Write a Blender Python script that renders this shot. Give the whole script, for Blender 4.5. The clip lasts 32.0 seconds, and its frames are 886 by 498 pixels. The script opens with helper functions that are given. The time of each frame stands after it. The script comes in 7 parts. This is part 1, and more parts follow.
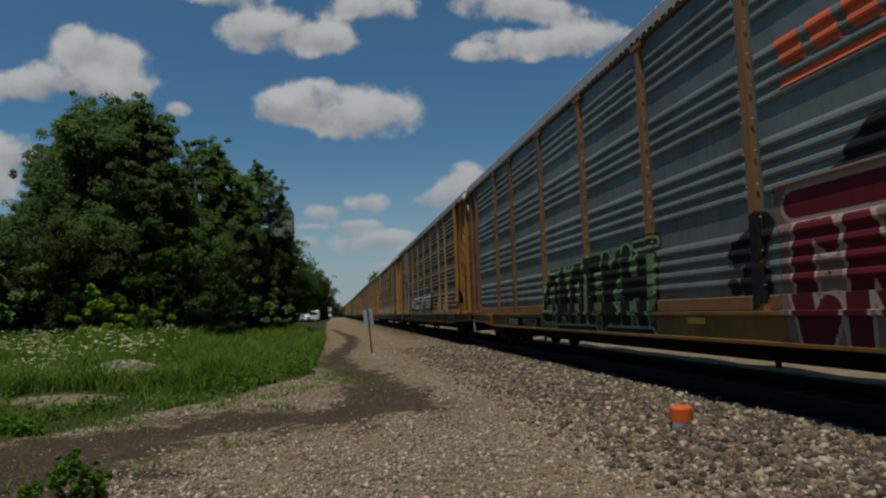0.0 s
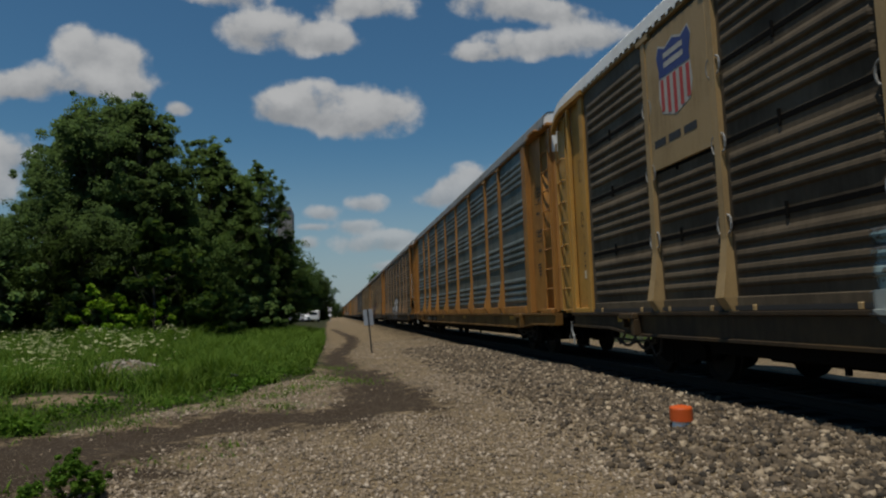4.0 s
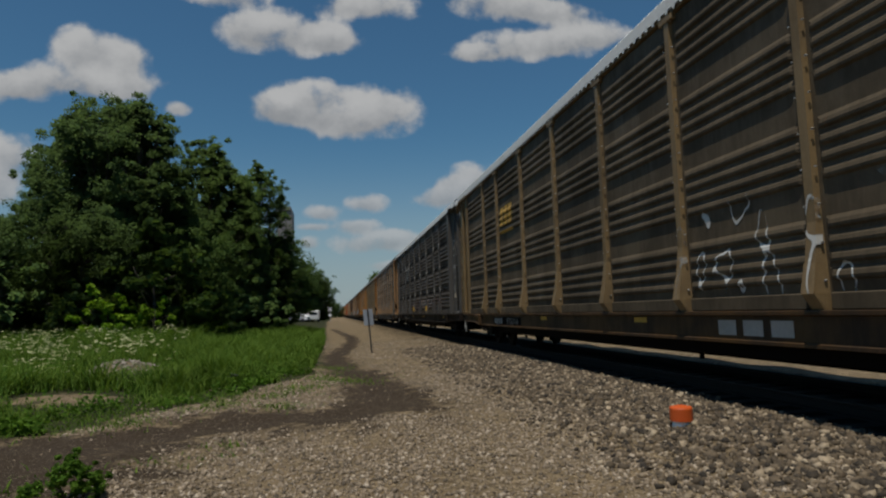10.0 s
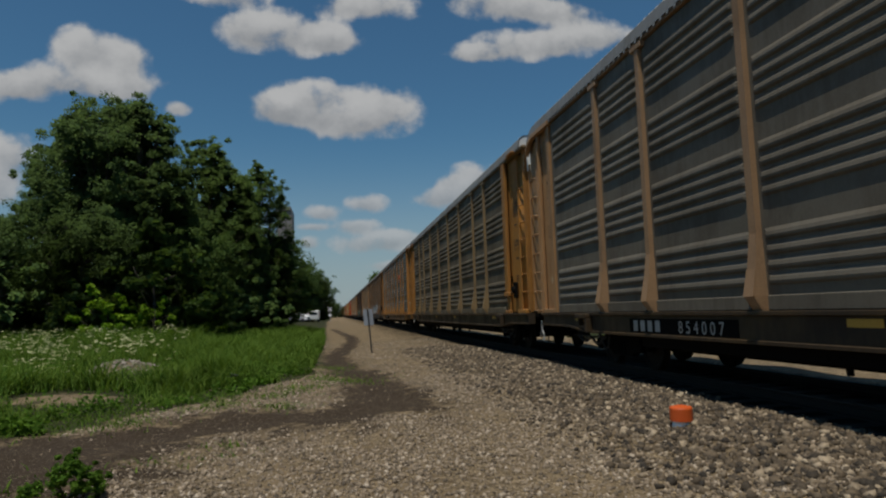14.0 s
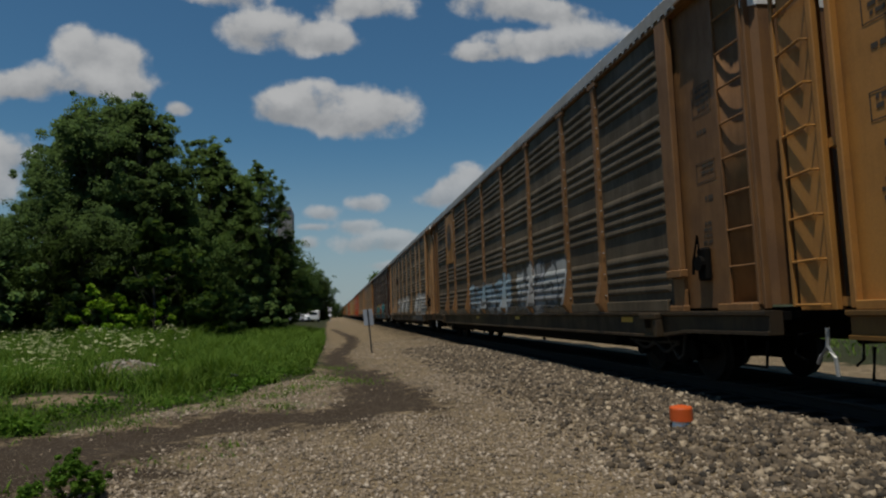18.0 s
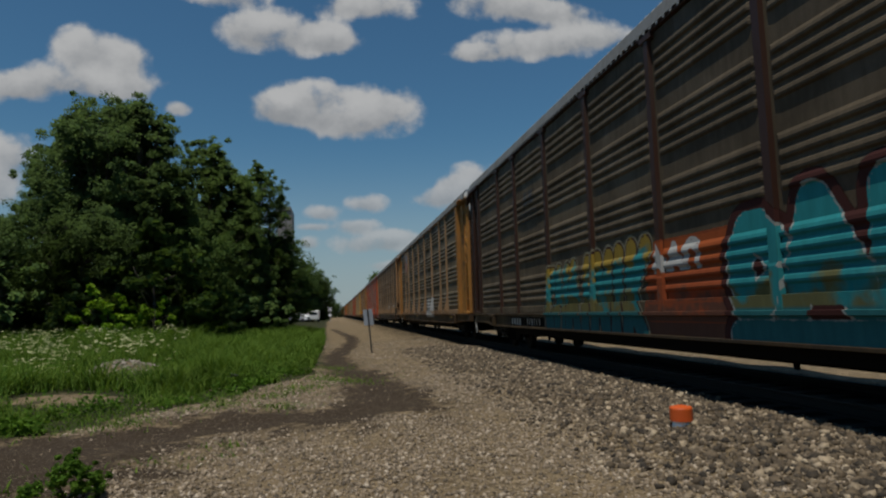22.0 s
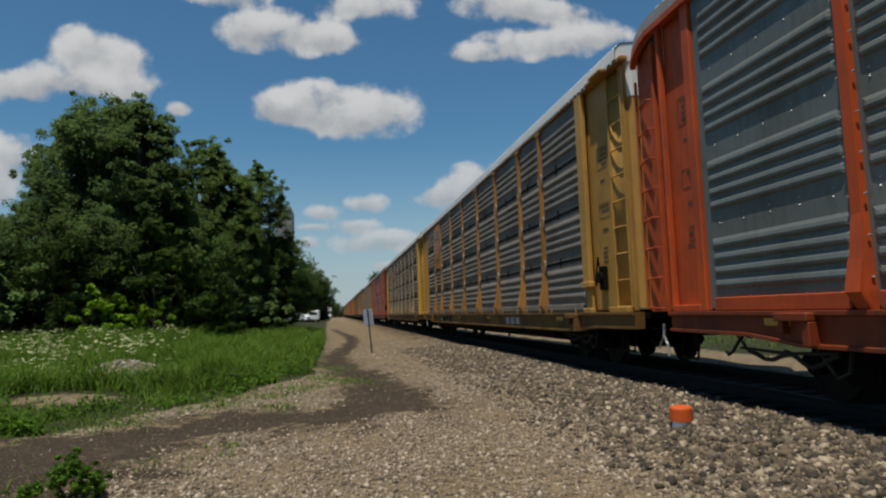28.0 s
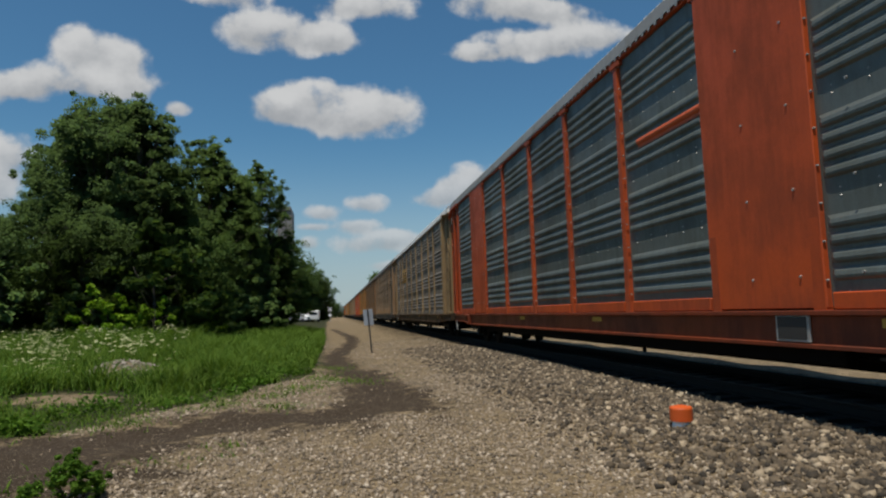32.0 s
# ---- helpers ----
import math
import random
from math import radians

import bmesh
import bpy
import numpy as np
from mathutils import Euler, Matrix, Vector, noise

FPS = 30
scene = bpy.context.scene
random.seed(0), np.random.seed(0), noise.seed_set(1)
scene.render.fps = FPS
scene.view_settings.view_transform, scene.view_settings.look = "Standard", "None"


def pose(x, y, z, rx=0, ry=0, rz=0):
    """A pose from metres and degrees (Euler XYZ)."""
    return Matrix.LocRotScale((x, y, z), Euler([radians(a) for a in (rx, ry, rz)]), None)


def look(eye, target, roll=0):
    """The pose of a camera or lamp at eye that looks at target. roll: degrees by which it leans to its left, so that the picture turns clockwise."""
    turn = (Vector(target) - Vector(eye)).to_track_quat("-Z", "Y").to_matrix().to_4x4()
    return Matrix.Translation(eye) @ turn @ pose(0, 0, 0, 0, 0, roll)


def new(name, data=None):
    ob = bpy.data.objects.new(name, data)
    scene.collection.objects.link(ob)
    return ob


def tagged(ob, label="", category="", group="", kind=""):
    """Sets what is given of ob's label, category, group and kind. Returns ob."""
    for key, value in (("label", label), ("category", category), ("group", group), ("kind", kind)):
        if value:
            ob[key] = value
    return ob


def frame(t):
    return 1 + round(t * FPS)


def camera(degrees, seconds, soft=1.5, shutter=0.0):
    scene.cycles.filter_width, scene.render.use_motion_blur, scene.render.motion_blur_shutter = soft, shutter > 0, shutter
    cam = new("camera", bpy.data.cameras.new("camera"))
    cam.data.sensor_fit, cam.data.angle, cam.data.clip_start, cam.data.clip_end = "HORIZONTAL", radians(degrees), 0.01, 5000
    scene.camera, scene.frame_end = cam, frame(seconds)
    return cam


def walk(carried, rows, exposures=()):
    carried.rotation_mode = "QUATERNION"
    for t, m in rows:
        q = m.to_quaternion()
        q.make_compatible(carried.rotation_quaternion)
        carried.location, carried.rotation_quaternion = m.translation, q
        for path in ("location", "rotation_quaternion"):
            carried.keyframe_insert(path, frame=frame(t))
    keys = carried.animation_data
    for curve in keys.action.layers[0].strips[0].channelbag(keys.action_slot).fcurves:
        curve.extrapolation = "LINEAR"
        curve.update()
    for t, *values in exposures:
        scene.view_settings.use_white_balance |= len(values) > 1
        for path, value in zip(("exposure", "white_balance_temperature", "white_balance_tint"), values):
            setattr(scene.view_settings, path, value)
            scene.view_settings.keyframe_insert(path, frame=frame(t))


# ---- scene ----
# The camera stands still beside a railway line; y runs along the track, away from it.
EYE = (0.0, 0.0, 1.5)
cam = camera(68.77, 32.0, soft=2.2)
STAND = look(EYE, (1.6665, 9.8199, 2.3903), -1.854)
walk(cam, [(0, STAND), (32, STAND)],
     exposures=[(0, -0.4), (22.4, -0.4), (23, -0.29), (24, 0.02), (25, 0.05), (32, 0.05)])

# ---- light ----
SUN_WAY = Vector((-0.165, -0.235, 0.95)).normalized()
sun_data = bpy.data.lights.new("sun", "SUN")
sun_data.energy, sun_data.angle, sun_data.color = 4.7, radians(0.55), (1.0, 0.93, 0.80)
sun = new("sun", sun_data)
sun.matrix_world = look(tuple(SUN_WAY * 60), (0, 0, 0))


def link(tree, a, b):
    tree.links.new(a, b)


class Nodes:
    """Short forms for building a node tree."""

    def __init__(self, tree):
        self.tree = tree

    def add(self, kind, **values):
        n = self.tree.nodes.new(kind)
        if "operation" in values:
            n.operation = values["operation"]
        if "use_clamp" in values:
            n.use_clamp = values["use_clamp"]
        if "feature" in values:
            n.feature = values["feature"]
        if "interpolation_type" in values:
            n.interpolation_type = values["interpolation_type"]
        if "data_type" in values:
            n.data_type = values["data_type"]
        if "sky_type" in values:
            n.sky_type, n.sun_disc = values["sky_type"], False
        if "layer_name" in values:
            n.layer_name = values["layer_name"]
        return n

    def plug(self, socket, value):
        if value is None:
            return
        if isinstance(value, bpy.types.NodeSocket):
            self.tree.links.new(value, socket)
        else:
            socket.default_value = value

    def math(self, op, a, b=None, c=None, clamp=False):
        n = self.add("ShaderNodeMath", operation=op, use_clamp=clamp)
        for s, v in zip(n.inputs, (a, b, c)):
            self.plug(s, v)
        return n.outputs[0]

    def vmath(self, op, a, b=None):
        n = self.add("ShaderNodeVectorMath", operation=op)
        for s, v in zip(n.inputs, (a, b)):
            self.plug(s, v)
        return n.outputs[1] if op in ("LENGTH", "DOT_PRODUCT", "DISTANCE") else n.outputs[0]

    def noise(self, vector, scale, detail=4, rough=0.55):
        n = self.add("ShaderNodeTexNoise")
        self.plug(n.inputs["Vector"], vector)
        n.inputs["Scale"].default_value, n.inputs["Detail"].default_value = scale, detail
        n.inputs["Roughness"].default_value = rough
        return n.outputs[0]

    def voronoi(self, vector, scale, feature="F1", rnd=1.0):
        n = self.add("ShaderNodeTexVoronoi", feature=feature)
        self.plug(n.inputs["Vector"], vector)
        n.inputs["Scale"].default_value, n.inputs["Randomness"].default_value = scale, rnd
        return n

    def ramp(self, value, lo, hi, a=0.0, b=1.0, smooth=True):
        n = self.add("ShaderNodeMapRange", interpolation_type="SMOOTHSTEP" if smooth else "LINEAR")
        for s, v in zip(n.inputs, (value, lo, hi, a, b)):
            self.plug(s, v)
        return n.outputs[0]

    def mix(self, f, a, b):
        n = self.add("ShaderNodeMix", data_type="RGBA")
        self.plug(n.inputs[0], f)
        for s, v in ((n.inputs[6], a), (n.inputs[7], b)):
            self.plug(s, (*v, 1) if isinstance(v, tuple) and len(v) == 3 else v)
        return n.outputs[2]

    def stretch(self, vector, scale):
        n = self.add("ShaderNodeMapping")
        self.plug(n.inputs[0], vector)
        n.inputs[3].default_value = scale
        return n.outputs[0]


# Cumulus clouds over the line: (x/y, z/y, half width, half height) of each billow
BILLOWS = (
    (-0.358, 0.399, 0.043, 0.033), (-0.307, 0.387, 0.036, 0.028), (-0.395, 0.350, 0.065, 0.027),
    (-0.310, 0.344, 0.059, 0.028), (-0.452, 0.336, 0.045, 0.024), (-0.227, 0.311, 0.019, 0.013))
BILLOWS += (
    (-0.452, 0.236, 0.042, 0.034), (-0.470, 0.191, 0.030, 0.030), (-0.040, 0.320, 0.071, 0.034),
    (0.012, 0.294, 0.053, 0.030), (0.078, 0.313, 0.061, 0.040), (-0.074, 0.314, 0.043, 0.025))
BILLOWS += (
    (-0.022, 0.338, 0.039, 0.022), (-0.124, 0.439, 0.044, 0.034), (-0.055, 0.434, 0.070, 0.035),
    (0.005, 0.426, 0.042, 0.022), (0.060, 0.484, 0.082, 0.024), (-0.157, 0.487, 0.059, 0.016))
BILLOWS += (
    (0.274, 0.499, 0.088, 0.029), (0.310, 0.427, 0.074, 0.025), (0.233, 0.410, 0.046, 0.017),
    (0.389, 0.440, 0.060, 0.030), (0.460, 0.451, 0.051, 0.024), (0.371, 0.489, 0.070, 0.024))
BILLOWS += (
    (0.225, 0.204, 0.047, 0.024), (0.164, 0.171, 0.038, 0.016), (0.187, 0.186, 0.037, 0.018),
    (0.053, 0.164, 0.032, 0.015), (-0.016, 0.150, 0.026, 0.013), (-0.029, 0.128, 0.026, 0.007))
BILLOWS += (
    (0.035, 0.129, 0.035, 0.012), (0.060, 0.102, 0.062, 0.018), (0.095, 0.110, 0.035, 0.014),
    (-0.036, 0.104, 0.015, 0.012), (0.086, 0.067, 0.035, 0.009))


def make_world():
    world = bpy.data.worlds.new("world")
    scene.world = world
    world.use_nodes = True
    tree = world.node_tree
    tree.nodes.clear()
    n = Nodes(tree)
    sky = n.add("ShaderNodeTexSky", sky_type="NISHITA")
    sky.sun_elevation = math.asin(SUN_WAY.z)
    sky.sun_rotation = math.atan2(SUN_WAY.x, SUN_WAY.y)
    sky.air_density, sky.dust_density, sky.ozone_density = 1.1, 0.15, 1.0
    way = n.add("ShaderNodeTexCoord").outputs["Generated"]
    xyz = n.add("ShaderNodeSeparateXYZ")
    n.plug(xyz.inputs[0], way)
    x, y, z = xyz.outputs
    ahead = n.math("MAXIMUM", y, 0.05)
    u, v = n.math("DIVIDE", x, ahead), n.math("DIVIDE", z, ahead)
    flat = n.add("ShaderNodeCombineXYZ")
    n.plug(flat.inputs[0], u), n.plug(flat.inputs[1], v)
    flat = flat.outputs[0]
    big = n.math("SUBTRACT", n.noise(flat, 17, 5, 0.52), 0.5)
    fine = n.math("SUBTRACT", n.noise(flat, 75, 5, 0.65), 0.5)
    body, top = None, None
    for cu, cv, ru, rv in BILLOWS:
        a = n.math("DIVIDE", n.math("SUBTRACT", u, cu), ru)
        b = n.math("DIVIDE", n.math("SUBTRACT", v, cv), rv)
        d = n.math("SQRT", n.math("ADD", n.math("MULTIPLY", a, a), n.math("MULTIPLY", b, b)))
        w = n.math("SUBTRACT", 1.0, n.math("DIVIDE", n.math("MULTIPLY", d, d), 2.3), clamp=True)
        w = n.math("MULTIPLY", w, w)
        s = n.math("MULTIPLY", w, b)
        body = w if body is None else n.math("ADD", body, w)
        top = s if top is None else n.math("ADD", top, s)
    rough = n.math("ADD", n.math("MULTIPLY", big, 2.3), n.math("MULTIPLY", fine, 0.2))
    edge = n.math("ADD", n.math("MINIMUM", body, 0.9), n.math("MULTIPLY", rough, n.ramp(body, 0.0, 0.22)))
    thick = n.ramp(edge, 0.10, 0.80)
    front = n.ramp(y, 0.3, 0.4)
    # fair-weather cloud in the rest of the sky
    up = n.math("MAXIMUM", z, 0.06)
    roof = n.add("ShaderNodeCombineXYZ")
    n.plug(roof.inputs[0], n.math("DIVIDE", x, up)), n.plug(roof.inputs[1], n.math("DIVIDE", y, up))
    rest = n.ramp(n.noise(roof.outputs[0], 1.1, 6, 0.55), 0.56, 0.72)
    rest = n.math("MULTIPLY", rest, n.math("SUBTRACT", 1.0, n.ramp(y, 0.05, 0.3)))
    rest = n.math("MULTIPLY", rest, n.ramp(z, 0.02, 0.2))
    cover = n.math("MAXIMUM", n.math("MULTIPLY", thick, front), rest)
    shade = n.math("ADD", n.math("MULTIPLY", top, 0.35), n.math("ADD", n.math("MULTIPLY", big, 0.9), n.math("MULTIPLY", fine, 0.2)))
    white = n.mix(n.ramp(shade, -0.4, 0.3), (4.3, 4.5, 4.75), (7.7, 7.75, 7.75))
    # the low air is paler
    low = n.ramp(z, 0.0, 0.30, 1.0, 0.0)
    clear = n.vmath("MULTIPLY", sky.outputs[0], (0.52, 0.88, 1.03))
    hazy = n.mix(n.math("MULTIPLY", n.math("POWER", low, 1.6), 0.75), clear, (5.0, 5.7, 6.4))
    colour = n.mix(n.math("MULTIPLY", cover, n.ramp(v, 0.02, 0.3, 0.62, 0.97)), hazy, white)
    back = n.add("ShaderNodeBackground")
    n.plug(back.inputs[0], colour)
    back.inputs[1].default_value = 0.075
    out = n.add("ShaderNodeOutputWorld")
    n.plug(out.inputs[0], back.outputs[0])


make_world()


# ---- materials ----
def start(name):
    m = bpy.data.materials.new(name)
    m.use_nodes = True
    m.node_tree.nodes.clear()
    n = Nodes(m.node_tree)
    bsdf = n.add("ShaderNodeBsdfPrincipled")
    out = n.add("ShaderNodeOutputMaterial")
    n.plug(out.inputs[0], bsdf.outputs[0])
    return m, n, bsdf, out


def bump(n, bsdf, height, strength, distance=0.01):
    b = n.add("ShaderNodeBump")
    b.inputs["Strength"].default_value, b.inputs["Distance"].default_value = strength, distance
    n.plug(b.inputs["Height"], height)
    n.plug(bsdf.inputs["Normal"], b.outputs[0])


def paint(name, colour, dirt=(0.07, 0.055, 0.045), amount=0.45, rust=0.3, rough=0.55, metal=0.0, spec=0.35):
    """Weathered paint or galvanised sheet: streaks of dirt that run down, blotches, rust."""
    m, n, bsdf, _ = start(name)
    where = n.add("ShaderNodeTexCoord").outputs["Object"]
    info = n.add("ShaderNodeObjectInfo")
    where = n.vmath("ADD", where, n.vmath("MULTIPLY", info.outputs["Random"], (37.0, 51.0, 0.0)))
    streak = n.noise(n.stretch(where, (6.0, 6.0, 0.9)), 1.6, 6, 0.66)
    blotch = n.noise(where, 0.9, 5, 0.6)
    grain = n.noise(where, 34, 3, 0.6)
    d = n.math("ADD", n.math("MULTIPLY", streak, 0.35), n.math("MULTIPLY", blotch, 0.75))
    d = n.ramp(d, 0.62 - 0.32 * amount, 0.86 - 0.2 * amount)
    c = n.mix(n.math("MULTIPLY", d, amount), colour, dirt)
    r = n.ramp(n.noise(n.stretch(where, (3.0, 3.0, 0.5)), 3.1, 6, 0.7), 0.63, 0.78)
    c = n.mix(n.math("MULTIPLY", r, rust), c, (0.16, 0.062, 0.028))
    light = n.math("ADD", 0.80, n.math("MULTIPLY", grain, 0.4))
    light = n.math("MULTIPLY", light, n.math("ADD", 0.88, n.math("MULTIPLY", info.outputs["Random"], 0.24)))
    c = n.vmath("MULTIPLY", c, light)
    n.plug(bsdf.inputs["Base Color"], c)
    n.plug(bsdf.inputs["Roughness"], n.math("ADD", rough, n.math("MULTIPLY", n.math("SUBTRACT", d, 0.3), 0.25)))
    bsdf.inputs["Metallic"].default_value = metal
    bsdf.inputs["Specular IOR Level"].default_value = spec
    bump(n, bsdf, n.math("ADD", grain, n.math("MULTIPLY", blotch, 3.0)), 0.25, 0.004)
    return m


def plain(name, colour, rough=0.6, metal=0.0, vary=0.3, scale=20.0, relief=0.2, spec=0.5):
    m, n, bsdf, _ = start(name)
    where = n.add("ShaderNodeTexCoord").outputs["Object"]
    k = n.math("ADD", 1 - vary / 2, n.math("MULTIPLY", n.noise(where, scale, 4), vary))
    k = n.math("MULTIPLY", k, n.math("ADD", 1 - vary / 2, n.math("MULTIPLY", n.noise(where, scale / 9, 3), vary)))
    c = n.vmath("MULTIPLY", (*colour,), k)
    n.plug(bsdf.inputs["Base Color"], c)
    bsdf.inputs["Roughness"].default_value, bsdf.inputs["Metallic"].default_value = rough, metal
    bsdf.inputs["Specular IOR Level"].default_value = spec
    bump(n, bsdf, n.noise(where, scale * 2, 3), relief, 0.005)
    return m


def leaf_paint(name, dark, light, round_at=None):
    """Leaves; round_at: height of the crown's middle, from which its foliage faces outwards."""
    m, n, bsdf, out = start(name)
    geo = n.add("ShaderNodeNewGeometry")
    c = n.mix(geo.outputs["Random Per Island"], dark, light)
    where = n.add("ShaderNodeTexCoord").outputs["Object"]
    c = n.vmath("MULTIPLY", c, n.math("ADD", 0.7, n.math("MULTIPLY", n.noise(where, 0.5, 3), 0.6)))
    n.plug(bsdf.inputs["Base Color"], c)
    bsdf.inputs["Roughness"].default_value = 0.75
    bsdf.inputs["Specular IOR Level"].default_value = 0.05
    t = n.add("ShaderNodeBsdfTranslucent")
    n.plug(t.inputs[0], n.vmath("MULTIPLY", c, (1.1, 1.15, 0.6)))
    if round_at is not None:
        geo_n = geo.outputs["Normal"]
        lump = n.add("ShaderNodeTexNoise")
        lump.inputs["Scale"].default_value = 0.8
        n.plug(lump.inputs["Vector"], where)
        out_way = n.vmath("NORMALIZE", n.vmath("MULTIPLY", n.vmath("SUBTRACT", where, (0.0, 0.0, round_at)), (1.0, 1.0, 0.6)))
        out_way = n.vmath("ADD", out_way, (0.0, 0.0, 0.45))
        out_way = n.vmath("ADD", out_way, n.vmath("MULTIPLY", n.vmath("SUBTRACT", lump.outputs[1], (0.5, 0.5, 0.5)), (1.7, 1.7, 1.7)))
        facing = n.vmath("NORMALIZE", n.vmath("ADD", out_way, n.vmath("MULTIPLY", geo_n, (0.4, 0.4, 0.4))))
        n.plug(bsdf.inputs["Normal"], facing)
    mixer = n.add("ShaderNodeMixShader")
    mixer.inputs[0].default_value = 0.32
    n.plug(mixer.inputs[1], bsdf.outputs[0]), n.plug(mixer.inputs[2], t.outputs[0])
    n.plug(out.inputs[0], mixer.outputs[0])
    return m


def spray(name, fills, line, count=5, seed=0.0, cover=0.9, stroke=0.14):
    """Sprayed piece that nobody can read: a row of swollen shapes with outlines and slits."""
    m, n, bsdf, out = start(name)
    sep = n.add("ShaderNodeSeparateXYZ")
    n.plug(sep.inputs[0], n.add("ShaderNodeUVMap").outputs[0])
    u, v = sep.outputs[0], sep.outputs[1]
    where = n.vmath("ADD", n.add("ShaderNodeTexCoord").outputs["Object"], (seed * 3.1, seed * 7.7, seed * 1.3))
    warp = n.add("ShaderNodeTexNoise")
    warp.inputs["Scale"].default_value, warp.inputs["Detail"].default_value = 1.5, 1.0
    n.plug(warp.inputs["Vector"], where)
    bend = n.add("ShaderNodeSeparateColor")
    n.plug(bend.inputs[0], warp.outputs[1])

    def mul(a, b):
        return n.math("MULTIPLY", a, b)

    def less(a, b):
        return n.math("SUBTRACT", a, b)

    def plus(a, b):
        return n.math("ADD", a, b)

    def size(a):
        return n.math("ABSOLUTE", a)

    uu = plus(mul(u, float(count)), mul(less(bend.outputs[0], 0.5), 1.1))
    vv = plus(v, mul(less(bend.outputs[1], 0.5), 0.35))
    cell = n.math("FLOOR", uu)
    dice = n.add("ShaderNodeTexWhiteNoise")
    dice.noise_dimensions = "1D"
    n.plug(dice.inputs["W"], plus(cell, seed * 13.0))
    rnd = n.add("ShaderNodeSeparateColor")
    n.plug(rnd.inputs[0], dice.outputs["Color"])
    r, g, b = rnd.outputs
    top, low = plus(0.78, mul(g, 0.18)), plus(0.03, mul(b, 0.12))
    mid, half = mul(plus(top, low), 0.5), mul(less(top, low), 0.5)
    a = plus(less(less(uu, cell), 0.5), mul(less(vv, 0.5), mul(less(r, 0.4), 0.5)))
    q = n.math("DIVIDE", less(vv, mid), half)

    def swell(a_, q_):
        return n.math("POWER", plus(n.math("POWER", mul(size(a_), 1.9), 3.4), n.math("POWER", size(q_), 3.4)), 0.294)

    d = swell(a, q)
    body = n.ramp(d, 1.03, 0.98)
    rim = n.ramp(d, 1.0 - stroke * 1.15, 1.0 - stroke)
    slit = mul(n.ramp(size(less(a, mul(less(g, 0.5), 0.35))), 0.075, 0.05), n.ramp(size(plus(q, mul(less(b, 0.5), 0.9))), 0.42, 0.36))
    notch = mul(n.ramp(size(less(q, mul(less(r, 0.5), 1.1))), 0.12, 0.08), n.ramp(size(less(a, 0.3)), 0.26, 0.22))
    shadow = n.ramp(swell(plus(a, 0.09), plus(q, 0.1)), 1.03, 0.98)
    c = n.mix(n.ramp(r, 0.48, 0.52), fills[0], fills[1])
    c = n.mix(n.ramp(plus(vv, mul(less(n.noise(where, 2.2, 3), 0.5), 0.8)), 0.55, 0.2), c, fills[2])
    c = n.vmath("MULTIPLY", c, plus(0.75, mul(n.noise(where, 3.0, 4), 0.5)))
    ink = n.math("MAXIMUM", rim, n.math("MAXIMUM", slit, notch))
    ink = n.math("MAXIMUM", ink, less(1.0, body))
    c = n.mix(ink, c, line)
    n.plug(bsdf.inputs["Base Color"], c)
    bsdf.inputs["Roughness"].default_value = 0.6
    mask = n.math("MAXIMUM", body, shadow)
    edge = size(less(mul(u, 2.0), 1.0))
    mask = mul(mask, n.ramp(edge, 1.0, 0.97))
    if cover <= 0.95:
        mask = mul(mask, n.ramp(n.noise(where, 2.6, 6, 0.75), 0.66 - 0.42 * cover, 0.74 - 0.42 * cover))
    clear = n.add("ShaderNodeBsdfTransparent")
    mixer = n.add("ShaderNodeMixShader")
    n.plug(mixer.inputs[0], mask)
    n.plug(mixer.inputs[1], clear.outputs[0]), n.plug(mixer.inputs[2], bsdf.outputs[0])
    n.plug(out.inputs[0], mixer.outputs[0])
    return m


